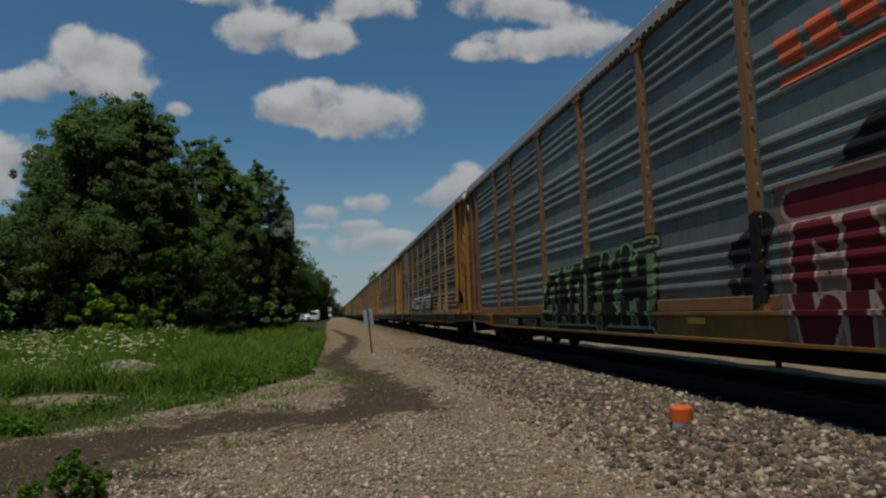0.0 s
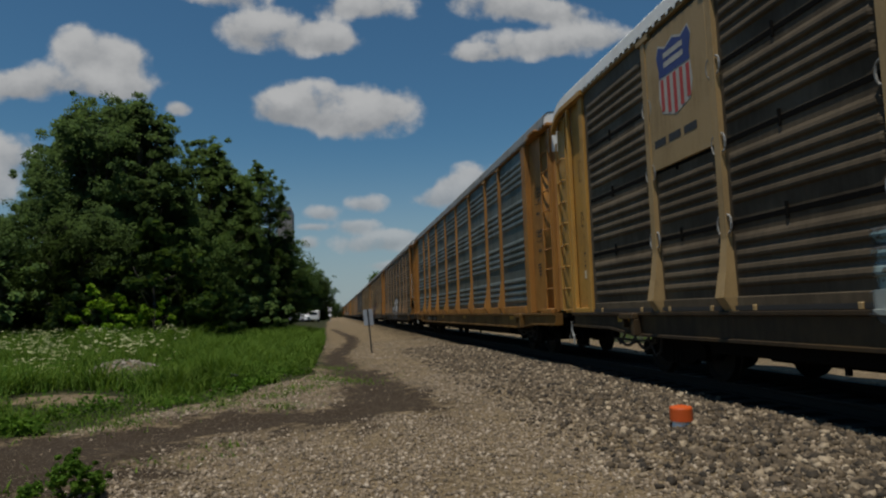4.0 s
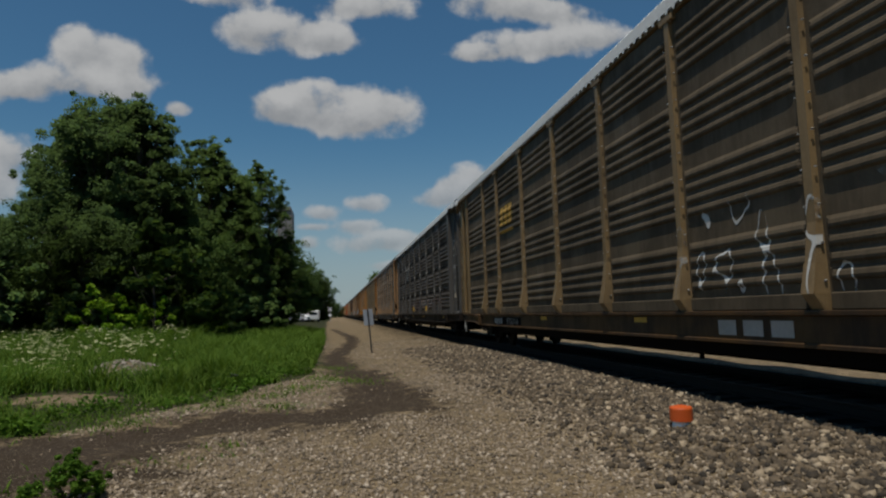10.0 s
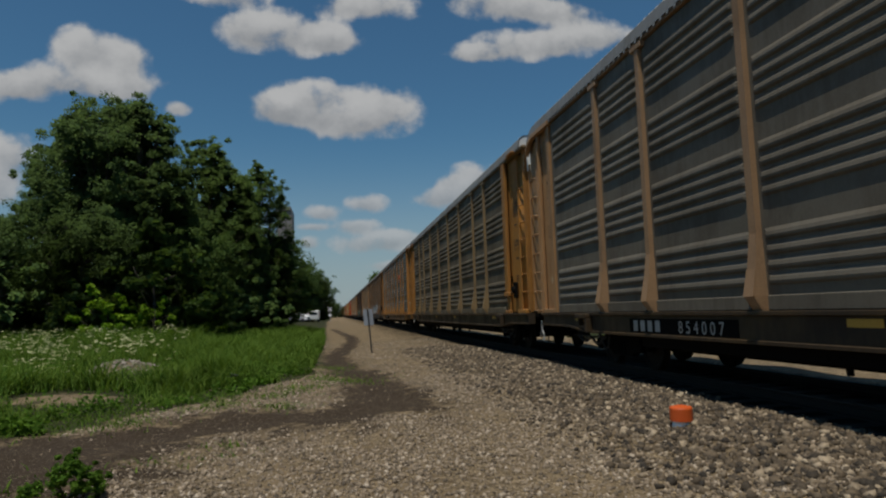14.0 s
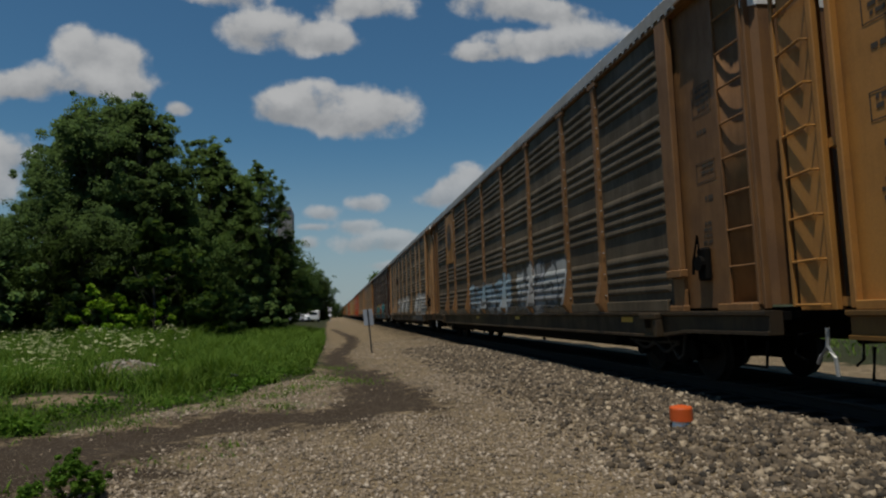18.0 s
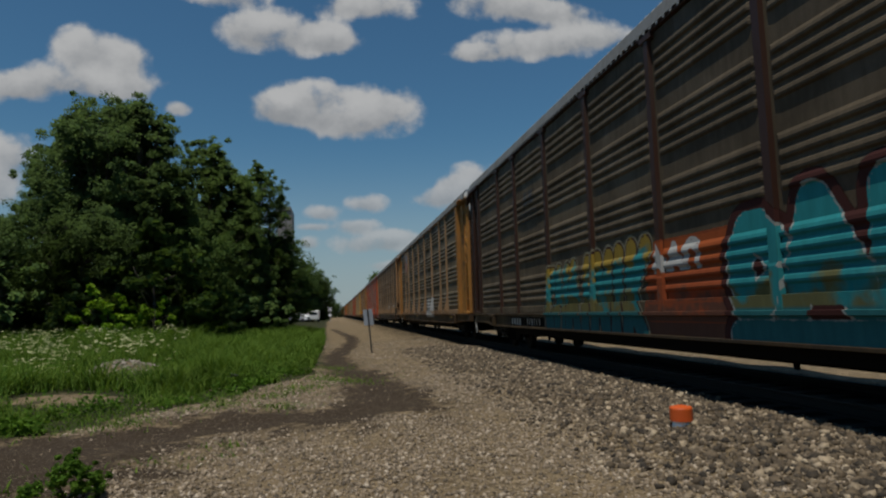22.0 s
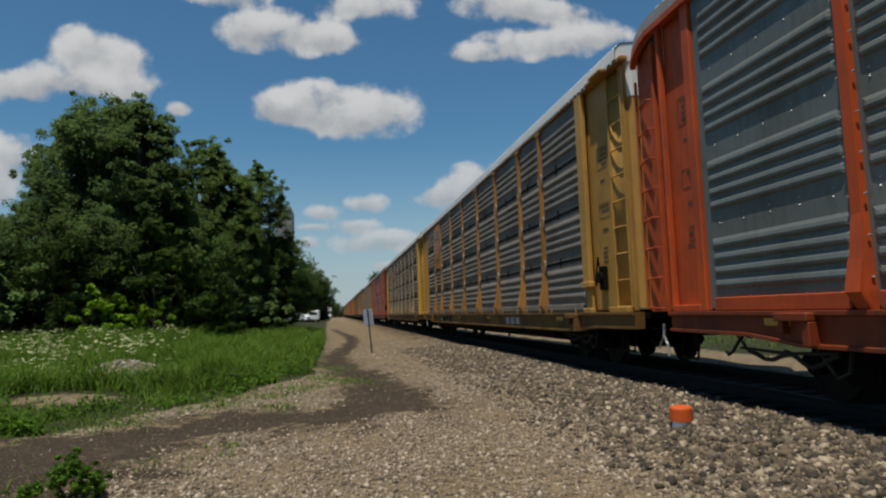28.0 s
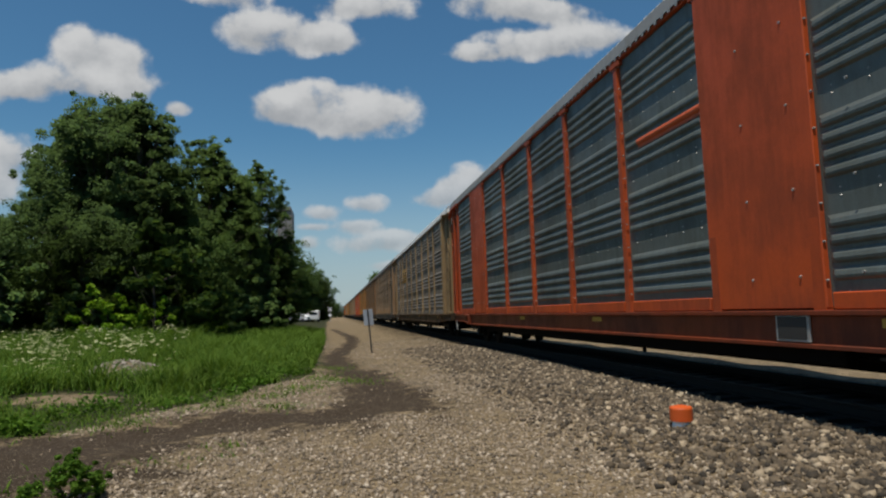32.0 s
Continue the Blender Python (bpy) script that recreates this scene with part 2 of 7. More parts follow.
def lettered(name, fills, line, wide=0.03, halo=None, glow=0.06, wear=0.0, seed=0.0, clear_fill=False, streaky=0.5, foot=None):
    """Sprayed letters: fills inside their strokes, outlines, and a rim of another colour round them."""
    m, n, bsdf, out = start(name)
    ink = n.add("ShaderNodeVertexColor", layer_name="ink")
    sep = n.add("ShaderNodeSeparateColor")
    n.plug(sep.inputs[0], ink.outputs[0])
    uv = n.add("ShaderNodeSeparateXYZ")
    n.plug(uv.inputs[0], n.add("ShaderNodeUVMap").outputs[0])
    where = n.vmath("ADD", n.add("ShaderNodeTexCoord").outputs["Object"], (seed * 3.1, seed * 7.7, seed * 1.3))
    ragged = n.math("MULTIPLY", n.math("SUBTRACT", n.noise(where, 9.0, 4, 0.7), 0.5), 0.035)
    body, edge = n.math("ADD", sep.outputs[0], ragged), n.math("ADD", sep.outputs[1], ragged)
    tone = n.math("ADD", uv.outputs[1], n.math("MULTIPLY", n.math("SUBTRACT", n.noise(where, 1.6, 3), 0.5), 0.9))
    c = n.mix(n.ramp(tone, 0.30, 0.42), fills[0], fills[1])
    c = n.mix(n.ramp(tone, 0.62, 0.74), c, fills[2])
    if foot is not None:
        c = n.mix(n.ramp(uv.outputs[1], 0.235, 0.205), c, foot)
    c = n.vmath("MULTIPLY", c, n.math("ADD", 1.0 - streaky / 2, n.math("MULTIPLY", n.noise(n.stretch(where, (1, 1, 0.25)), 6.0, 5, 0.65), streaky)))
    stroke = n.ramp(edge, wide * 0.6, wide)
    stroke = n.math("SUBTRACT", 1.0, stroke)
    if halo is not None:
        outside = n.ramp(body, wide * 0.4, wide * 0.8)
        c = n.mix(outside, c, halo)
    c = n.mix(stroke, c, line)
    n.plug(bsdf.inputs["Base Color"], c)
    bsdf.inputs["Roughness"].default_value = 0.75
    bsdf.inputs["Specular IOR Level"].default_value = 0.12
    reach = wide + (glow if halo is not None else 0.0)
    mask = n.math("SUBTRACT", 1.0, n.ramp(body, reach * 0.8, reach))
    if clear_fill:
        mask = stroke
    if wear > 0:
        worn = n.math("ADD", n.noise(where, 2.3, 6, 0.75), n.math("MULTIPLY", n.math("SUBTRACT", n.noise(n.stretch(where, (1, 0.12, 1)), 14.0, 4, 0.7), 0.5), 0.5))
        mask = n.math("MULTIPLY", mask, n.ramp(worn, 0.25 + 0.3 * wear, 0.42 + 0.3 * wear))
    clear = n.add("ShaderNodeBsdfTransparent")
    mixer = n.add("ShaderNodeMixShader")
    n.plug(mixer.inputs[0], mask)
    n.plug(mixer.inputs[1], clear.outputs[0]), n.plug(mixer.inputs[2], bsdf.outputs[0])
    n.plug(out.inputs[0], mixer.outputs[0])
    return m


def scrawl(name, colour, seed=0.0, scale=1.2):
    """Thin sprayed tags: contour lines of a warped field."""
    m, n, bsdf, out = start(name)
    uv = n.add("ShaderNodeUVMap").outputs[0]
    sep = n.add("ShaderNodeSeparateXYZ")
    n.plug(sep.inputs[0], uv)
    where = n.vmath("ADD", n.add("ShaderNodeTexCoord").outputs["Object"], (seed, seed * 2.3, seed * 5.1))
    f = n.noise(n.stretch(where, (0.01, 1.3, 0.8)), scale, 1.5, 0.5)
    f = n.math("ABSOLUTE", n.math("SUBTRACT", n.math("FRACT", n.math("MULTIPLY", f, 4.0)), 0.5))
    mask = n.ramp(f, 0.035, 0.055, 1.0, 0.0)
    a = n.math("ABSOLUTE", n.math("SUBTRACT", n.math("MULTIPLY", sep.outputs[0], 2.0), 1.0))
    b = n.math("ABSOLUTE", n.math("SUBTRACT", n.math("MULTIPLY", sep.outputs[1], 2.0), 1.0))
    mask = n.math("MULTIPLY", mask, n.math("MULTIPLY", n.ramp(a, 0.95, 0.7), n.ramp(b, 0.95, 0.7)))
    mask = n.math("MULTIPLY", mask, n.ramp(n.noise(where, 1.7, 3), 0.36, 0.46))
    bsdf.inputs["Base Color"].default_value = (*colour, 1)
    bsdf.inputs["Roughness"].default_value = 0.6
    clear = n.add("ShaderNodeBsdfTransparent")
    mixer = n.add("ShaderNodeMixShader")
    n.plug(mixer.inputs[0], mask)
    n.plug(mixer.inputs[1], clear.outputs[0]), n.plug(mixer.inputs[2], bsdf.outputs[0])
    n.plug(out.inputs[0], mixer.outputs[0])
    return m


SHEET = {
    "zinc": paint("zinc_sheet", (0.150, 0.168, 0.156), (0.062, 0.068, 0.052), 0.55, 0.36, 0.5, 0.25, 0.5),
    "silver": paint("silver_sheet", (0.116, 0.132, 0.122), (0.048, 0.053, 0.039), 0.55, 0.36, 0.5, 0.3, 0.5),
    "brown": paint("brown_dusted_sheet", (0.130, 0.107, 0.070), (0.049, 0.039, 0.024), 0.72, 0.4, 0.65, 0.03),
    "dark": paint("dark_dusted_sheet", (0.102, 0.077, 0.047), (0.038, 0.027, 0.015), 0.76, 0.4, 0.66, 0.02),
    "grey": paint("grey_galvanised_sheet", (0.128, 0.113, 0.087), (0.054, 0.044, 0.032), 0.6, 0.25, 0.6, 0.05),
    "cool": paint("cool_grey_sheet", (0.178, 0.158, 0.134), (0.078, 0.066, 0.054), 0.5, 0.2, 0.65, 0.02),
    "slate": paint("slate_sheet", (0.072, 0.060, 0.049), (0.034, 0.026, 0.019), 0.6, 0.2, 0.65, 0.03),
}
COAT = {
    "yellow": paint("yellow_coat", (0.345, 0.160, 0.037), (0.096, 0.047, 0.019), 0.5, 0.4),
    "bright": paint("bright_yellow_coat", (0.49, 0.28, 0.055), (0.133, 0.074, 0.026), 0.35, 0.25),
    "ochre": paint("ochre_coat", (0.200, 0.100, 0.037), (0.067, 0.033, 0.016), 0.6, 0.5),
    "tan": paint("faded_tan_coat", (0.265, 0.165, 0.090), (0.10, 0.062, 0.037), 0.5, 0.35),
    "buff": paint("buff_coat", (0.25, 0.170, 0.086), (0.085, 0.055, 0.030), 0.55, 0.3),
    "maroon": paint("maroon_coat", (0.0374, 0.0150, 0.0088), (0.0190, 0.0095, 0.0068), 0.5, 0.3),
    "orange": paint("orange_red_coat", (0.41, 0.064, 0.012), (0.11, 0.028, 0.013), 0.6, 0.35),
    "pale": paint("pale_blue_grey_coat", (0.252, 0.274, 0.311), (0.148, 0.148, 0.148), 0.3, 0.1),
    "iron": paint("iron_grey_coat", (0.082, 0.077, 0.072), (0.041, 0.035, 0.030), 0.5, 0.2),
    "black": paint("sooty_black_coat", (0.016, 0.012, 0.009), (0.019, 0.014, 0.010), 0.5, 0.3, 0.75, 0.0, 0.15),
    "dun": paint("dun_brown_coat", (0.205, 0.140, 0.068), (0.070, 0.048, 0.027), 0.55, 0.35),
    "cream": paint("cream_yellow_coat", (0.34, 0.235, 0.11), (0.12, 0.08, 0.04), 0.45, 0.3),
    "clay": paint("clay_orange_coat", (0.36, 0.205, 0.095), (0.13, 0.075, 0.04), 0.45, 0.3),
    "gold": paint("deep_yellow_coat", (0.40, 0.22, 0.05), (0.14, 0.075, 0.025), 0.45, 0.35),
}
SILL = {
    "yellow": paint("grimy_yellow_sill", (0.088, 0.044, 0.012), (0.019, 0.013, 0.008), 0.8, 0.5),
    "bright": paint("yellow_sill", (0.15, 0.075, 0.016), (0.04, 0.025, 0.011), 0.6, 0.4),
    "orange": paint("grimy_orange_sill", (0.18, 0.032, 0.008), (0.035, 0.016, 0.009), 0.6, 0.4),
    "black": COAT["black"],
    "brown": paint("grimy_brown_sill", (0.055, 0.034, 0.014), (0.015, 0.011, 0.007), 0.75, 0.5),
}
ROOF = {
    "white": paint("white_roof_sheet", (0.66, 0.67, 0.66), (0.36, 0.34, 0.31), 0.3, 0.1, 0.55, 0.0),
    "grey": paint("dull_roof_sheet", (0.259, 0.256, 0.245), (0.130, 0.119, 0.104), 0.5, 0.15, 0.55, 0.2),
}
# steel, wheels and rails: the shade below the cars is put into their colour
STEEL = plain("shade_darkened_steel", (0.005, 0.0045, 0.004), 0.85, 0.0, spec=0.08)
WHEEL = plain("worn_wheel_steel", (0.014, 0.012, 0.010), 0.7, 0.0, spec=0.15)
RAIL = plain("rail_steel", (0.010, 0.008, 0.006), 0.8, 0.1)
RUBBER = plain("black_rubber", (0.02, 0.02, 0.02), 0.7)
WHITE = plain("white_stencil", (0.38, 0.365, 0.33), 0.6, 0, 0.4)
INK = plain("faded_dark_stencil", (0.05, 0.036, 0.022), 0.7, 0, 0.5)
BLACK = plain("black_stencil", (0.03, 0.028, 0.026), 0.6)
BLUE = plain("deep_blue_paint", (0.035, 0.05, 0.17), 0.55)
NAVY = plain("slate_blue_paint", (0.045, 0.05, 0.06), 0.65)
RED = plain("signal_red_paint", (0.40, 0.045, 0.035), 0.55)
FLAME = plain("flame_orange_paint", (0.5, 0.09, 0.02), 0.5)
GOLD = plain("gold_paint", (0.5, 0.29, 0.04), 0.55)
GALV = plain("galvanised_steel", (0.32, 0.32, 0.31), 0.5, 0.3)
CREAM = plain("cream_paint", (0.62, 0.53, 0.38), 0.6)


# ---- mesh building ----
class Shape:
    """Collects vertices and faces of one mesh."""

    def __init__(self):
        self.v, self.f = [], []

    def add(self, verts, faces):
        k = len(self.v)
        self.v += [tuple(p) for p in verts]
        self.f += [tuple(i + k for i in q) for q in faces]
        return self

    def box(self, x0, x1, y0, y1, z0, z1, c=0.0):
        """A box; c bevels its edges."""
        if c <= 0:
            p = [(x, y, z) for x in (x0, x1) for y in (y0, y1) for z in (z0, z1)]
            return self.add(p, [(0, 1, 3, 2), (4, 6, 7, 5), (0, 4, 5, 1), (2, 3, 7, 6), (0, 2, 6, 4), (1, 5, 7, 3)])
        bm = bmesh.new()
        bmesh.ops.create_cube(bm, size=1, matrix=Matrix.Translation(((x0 + x1) / 2, (y0 + y1) / 2, (z0 + z1) / 2)) @ Matrix.Diagonal((x1 - x0, y1 - y0, z1 - z0, 1)))
        bmesh.ops.bevel(bm, geom=list(bm.edges), offset=c, segments=1, affect="EDGES")
        bm.verts.index_update()
        self.add([p.co for p in bm.verts], [[q.index for q in f.verts] for f in bm.faces])
        bm.free()
        return self

    def sweep(self, ring, stations, closed=True, caps=True):
        """ring: list of (a, b); stations: functions or offsets that map it to 3D."""
        n, k = len(ring), len(self.v)
        for place in stations:
            self.v += [tuple(place(a, b)) for a, b in ring]
        m = n if closed else n - 1
        for s in range(len(stations) - 1):
            for i in range(m):
                j = (i + 1) % n
                self.f.append((k + s * n + i, k + s * n + j, k + (s + 1) * n + j, k + (s + 1) * n + i))
        if caps and closed:
            self.f.append(tuple(k + i for i in reversed(range(n))))
            self.f.append(tuple(k + (len(stations) - 1) * n + i for i in range(n)))
        return self

    def tube(self, path, r, n=6, r_end=None):
        path = [Vector(p) for p in path]
        k = len(self.v)
        for i, p in enumerate(path):
            t = (path[min(i + 1, len(path) - 1)] - path[max(i - 1, 0)]).normalized()
            side = t.cross(Vector((0, 0, 1)) if abs(t.z) < 0.9 else Vector((1, 0, 0))).normalized()
            up = side.cross(t)
            q = r if r_end is None else r + (r_end - r) * i / (len(path) - 1)
            for j in range(n):
                a = 2 * math.pi * j / n
                self.v.append(tuple(p + side * math.cos(a) * q + up * math.sin(a) * q))
        for i in range(len(path) - 1):
            for j in range(n):
                self.f.append((k + i * n + j, k + i * n + (j + 1) % n, k + (i + 1) * n + (j + 1) % n, k + (i + 1) * n + j))
        self.f.append(tuple(k + j for j in reversed(range(n))))
        self.f.append(tuple(k + (len(path) - 1) * n + j for j in range(n)))
        return self

    def drum(self, centre, axis, r, depth, n=20, profile=None):
        """A turned shape round axis; profile: (radius, offset) pairs."""
        c, axis = Vector(centre), Vector(axis).normalized()
        s = axis.orthogonal().normalized()
        u = axis.cross(s)
        profile = profile or [(r, -depth / 2), (r, depth / 2)]
        k = len(self.v)
        for q, h in profile:
            for j in range(n):
                a = 2 * math.pi * j / n
                self.v.append(tuple(c + axis * h + (s * math.cos(a) + u * math.sin(a)) * q))
        for i in range(len(profile) - 1):
            for j in range(n):
                self.f.append((k + i * n + j, k + i * n + (j + 1) % n, k + (i + 1) * n + (j + 1) % n, k + (i + 1) * n + j))
        self.f.append(tuple(k + j for j in reversed(range(n))))
        self.f.append(tuple(k + (len(profile) - 1) * n + j for j in range(n)))
        return self

    def mesh(self, name, smooth=False):
        m = bpy.data.meshes.new(name)
        m.from_pydata(self.v, [], self.f)
        bm = bmesh.new()
        bm.from_mesh(m)
        bmesh.ops.recalc_face_normals(bm, faces=bm.faces)
        bm.to_mesh(m)
        bm.free()
        m.materials.append(None)
        if smooth:
            m.polygons.foreach_set("use_smooth", [True] * len(m.polygons))
        return m


def mesh_arrays(name, verts, faces_tri=None, faces_quad=None):
    """A large mesh straight from arrays."""
    m = bpy.data.meshes.new(name)
    verts = np.asarray(verts, np.float32)
    parts, sizes = [], []
    for q, k in ((faces_tri, 3), (faces_quad, 4)):
        if q is not None and len(q):
            parts.append(np.asarray(q, np.int32).ravel())
            sizes.append(np.full(len(q), k, np.int32))
    loops, sizes = np.concatenate(parts), np.concatenate(sizes)
    m.vertices.add(len(verts))
    m.vertices.foreach_set("co", verts.ravel())
    m.loops.add(len(loops))
    m.loops.foreach_set("vertex_index", loops)
    m.polygons.add(len(sizes))
    m.polygons.foreach_set("loop_start", np.concatenate([[0], np.cumsum(sizes)[:-1]]).astype(np.int32))
    m.update(calc_edges=True)
    m.validate()
    m.materials.append(None)
    return m


def part(name, shape, material, parent=None, label="", at=None):
    """Links a shape or mesh as one object, under its thing if one is given."""
    data = shape if isinstance(shape, bpy.types.Mesh) else shape.mesh(name)
    ob = new(name, data)
    if parent is not None:
        ob.parent = parent
    if at is not None:
        ob.matrix_basis = at
    slot = ob.material_slots[0]
    slot.link = "OBJECT"
    slot.material = material
    if label:
        ob["label"] = label
    return ob


# ---- the ground ----
def wander(y):
    return 0.35 * np.sin(y * 0.21) + 0.2 * np.sin(y * 0.53 + 1.0)


def to_path(x, y, pts):
    """Distance of points from a line of points in plan."""
    best = np.full(np.shape(x), 1e9)
    for (ax, ay), (bx, by) in zip(pts[:-1], pts[1:]):
        dx, dy = bx - ax, by - ay
        t = np.clip(((x - ax) * dx + (y - ay) * dy) / (dx * dx + dy * dy), 0, 1)
        best = np.minimum(best, np.hypot(x - ax - t * dx, y - ay - t * dy))
    return best


TRACK_X = 6.796
RUT = [(-0.16, 66), (0.34, 56.6), (1.0, 44), (1.02, 36), (0.54, 29.7), (0.02, 23.6), (0.05, 19.8), (0.45, 16.5), (0.8, 14), (0.85, 11.5), (0.6, 10.3), (0.0, 9.8), (-0.7, 9.85), (-1.6, 9.75), (-2.3, 9.05), (-3.0, 8.5), (-3.8, 8.7), (-9.0, 7.0), (-30, 4.0)]
RUT_WEST = [(-3.3, 8.5), (-3.1, 7.4), (-3.3, 6.0), (-3.6, 4.5)]
RUT_EAST = [(0.85, 11.5), (0.95, 10.6), (0.95, 10.1)]


def edge_of_grass(y):
    """x at which the weeds begin, along the line."""
    return np.interp(y, [-30, 6, 9.3, 9.7, 10.5, 11.4, 12.0, 14.6, 17.0, 20.8, 29.6, 44, 60, 150], [-20, -9.0, -4.5, -3.7, -3.1, -2.6, -2.1, -1.2, -0.5, -0.45, -0.45, -0.55, -0.8, -1.6])


GRADE = 0.007


def fall(y):
    """How far the line and the land beside it have dropped at y."""
    return -GRADE * (np.clip(y, -600, 600) - 8.0)


def height(x, y):
    x, y = np.asarray(x, float), np.asarray(y, float)
    h = 0.025 * np.sin(x * 1.3 + y * 0.7) * np.sin(y * 0.9 - x * 0.4) + 0.02 * np.sin(x * 3.1) * np.sin(y * 2.3 + 1)
    h = h - 0.05 * np.exp(-(to_path(x, y, RUT) / 0.5) ** 2)
    near = np.exp(-(((x - 4.6) / 0.9) ** 2))
    h = h + 0.05 * near
    bank = np.clip((edge_of_grass(y) - x) / 3.0, 0, 1)
    h = h + 0.12 * bank * bank
    h = h + 0.34 * np.exp(-((x + 5.2) ** 2 / 0.7 + (y - 17.4) ** 2 / 0.9))
    # low rise at the far crossing
    h = h + 0.36 * np.exp(-((y - 108) / 14) ** 2) * np.clip((1.0 - x) / 2.0, 0, 1)
    bed = np.clip(1 - np.abs(x - TRACK_X) / 1.7, 0, 1)
    return h * (1 - np.clip(bed * 3, 0, 1)) + 0.02 * np.clip(bed * 3, 0, 1) + fall(y)


def ground_material():
    m, n, bsdf, _ = start("gravel_and_soil")
    where = n.add("ShaderNodeTexCoord").outputs["Object"]
    zones = n.add("ShaderNodeVertexColor", layer_name="zones")
    sep = n.add("ShaderNodeSeparateColor")
    n.plug(sep.inputs[0], zones.outputs[0])
    wobble = n.math("MULTIPLY", n.math("SUBTRACT", n.noise(where, 1.7, 9, 0.74), 0.5), 2.0)
    dirt = n.ramp(n.math("ADD", sep.outputs[0], wobble), 0.50, 0.76)
    soil = n.ramp(n.math("ADD", sep.outputs[1], n.math("MULTIPLY", wobble, 0.7)), 0.42, 0.62)
    bed = n.ramp(n.math("ADD", sep.outputs[2], n.math("MULTIPLY", wobble, 0.6)), 0.25, 0.75)
    stones = n.voronoi(where, 26)
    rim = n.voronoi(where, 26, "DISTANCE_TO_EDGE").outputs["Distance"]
    small = n.voronoi(where, 70)
    tint = n.add("ShaderNodeSeparateColor")
    n.plug(tint.inputs[0], stones.outputs["Color"])
    pale = n.mix(tint.outputs[0], (0.128, 0.094, 0.056), (0.345, 0.268, 0.170))
    # bed colour kept low to paint in the shadows between ballast stones
    dull = n.mix(tint.outputs[0], (0.032, 0.024, 0.015), (0.140, 0.104, 0.064))
    c = n.mix(bed, pale, dull)
    # shade in the gaps, painted as darker rims round each stone
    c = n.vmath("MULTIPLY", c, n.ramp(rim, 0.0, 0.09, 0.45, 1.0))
    sand = n.mix(n.noise(where, 5.0, 5), (0.137, 0.097, 0.054), (0.252, 0.194, 0.119))
    c = n.mix(n.ramp(n.noise(where, 1.1, 5, 0.6), 0.42, 0.62, 0.0, 0.75), c, sand)
    broad = n.math("ADD", n.math("MULTIPLY", n.noise(where, 0.6, 4, 0.6), 0.6), n.math("MULTIPLY", n.noise(where, 2.9, 5, 0.65), 0.8))
    c = n.vmath("MULTIPLY", c, n.math("ADD", 0.30, broad))
    c = n.vmath("MULTIPLY", c, n.ramp(n.noise(where, 8.0, 8, 0.85), 0.3, 0.7, 0.55, 1.45, False))
    tint2 = n.add("ShaderNodeSeparateColor")
    n.plug(tint2.inputs[0], small.outputs["Color"])
    earth = n.mix(n.noise(where, 7.0, 5, 0.7), (0.019, 0.0135, 0.0085), (0.056, 0.039, 0.0235))
    earth = n.mix(n.ramp(tint2.outputs[0], 0.9, 0.95), earth, (0.180, 0.144, 0.108))
    c = n.mix(dirt, c, earth)
    humus = n.mix(n.noise(where, 4.0, 5, 0.7), (0.022, 0.025, 0.010), (0.050, 0.054, 0.022))
    c = n.mix(soil, c, humus)
    # shade under the train, painted as a near-black band along the track
    track_shade = n.ramp(n.math("ADD", zones.outputs["Alpha"], n.math("MULTIPLY", wobble, 0.3)), 0.35, 0.65)
    c = n.mix(track_shade, c, n.vmath("MULTIPLY", dull, (0.12, 0.11, 0.10)))
    n.plug(bsdf.inputs["Base Color"], c)
    bsdf.inputs["Roughness"].default_value = 0.9
    bsdf.inputs["Specular IOR Level"].default_value = 0.15
    hgt = n.math("ADD", n.ramp(rim, 0.0, 0.25), n.math("MULTIPLY", n.noise(where, 40, 4), 0.6))
    bump(n, bsdf, n.math("MULTIPLY", hgt, n.math("SUBTRACT", 1.0, n.math("MULTIPLY", dirt, 0.7))), 0.7, 0.03)
    return m


GROUND = ground_material()


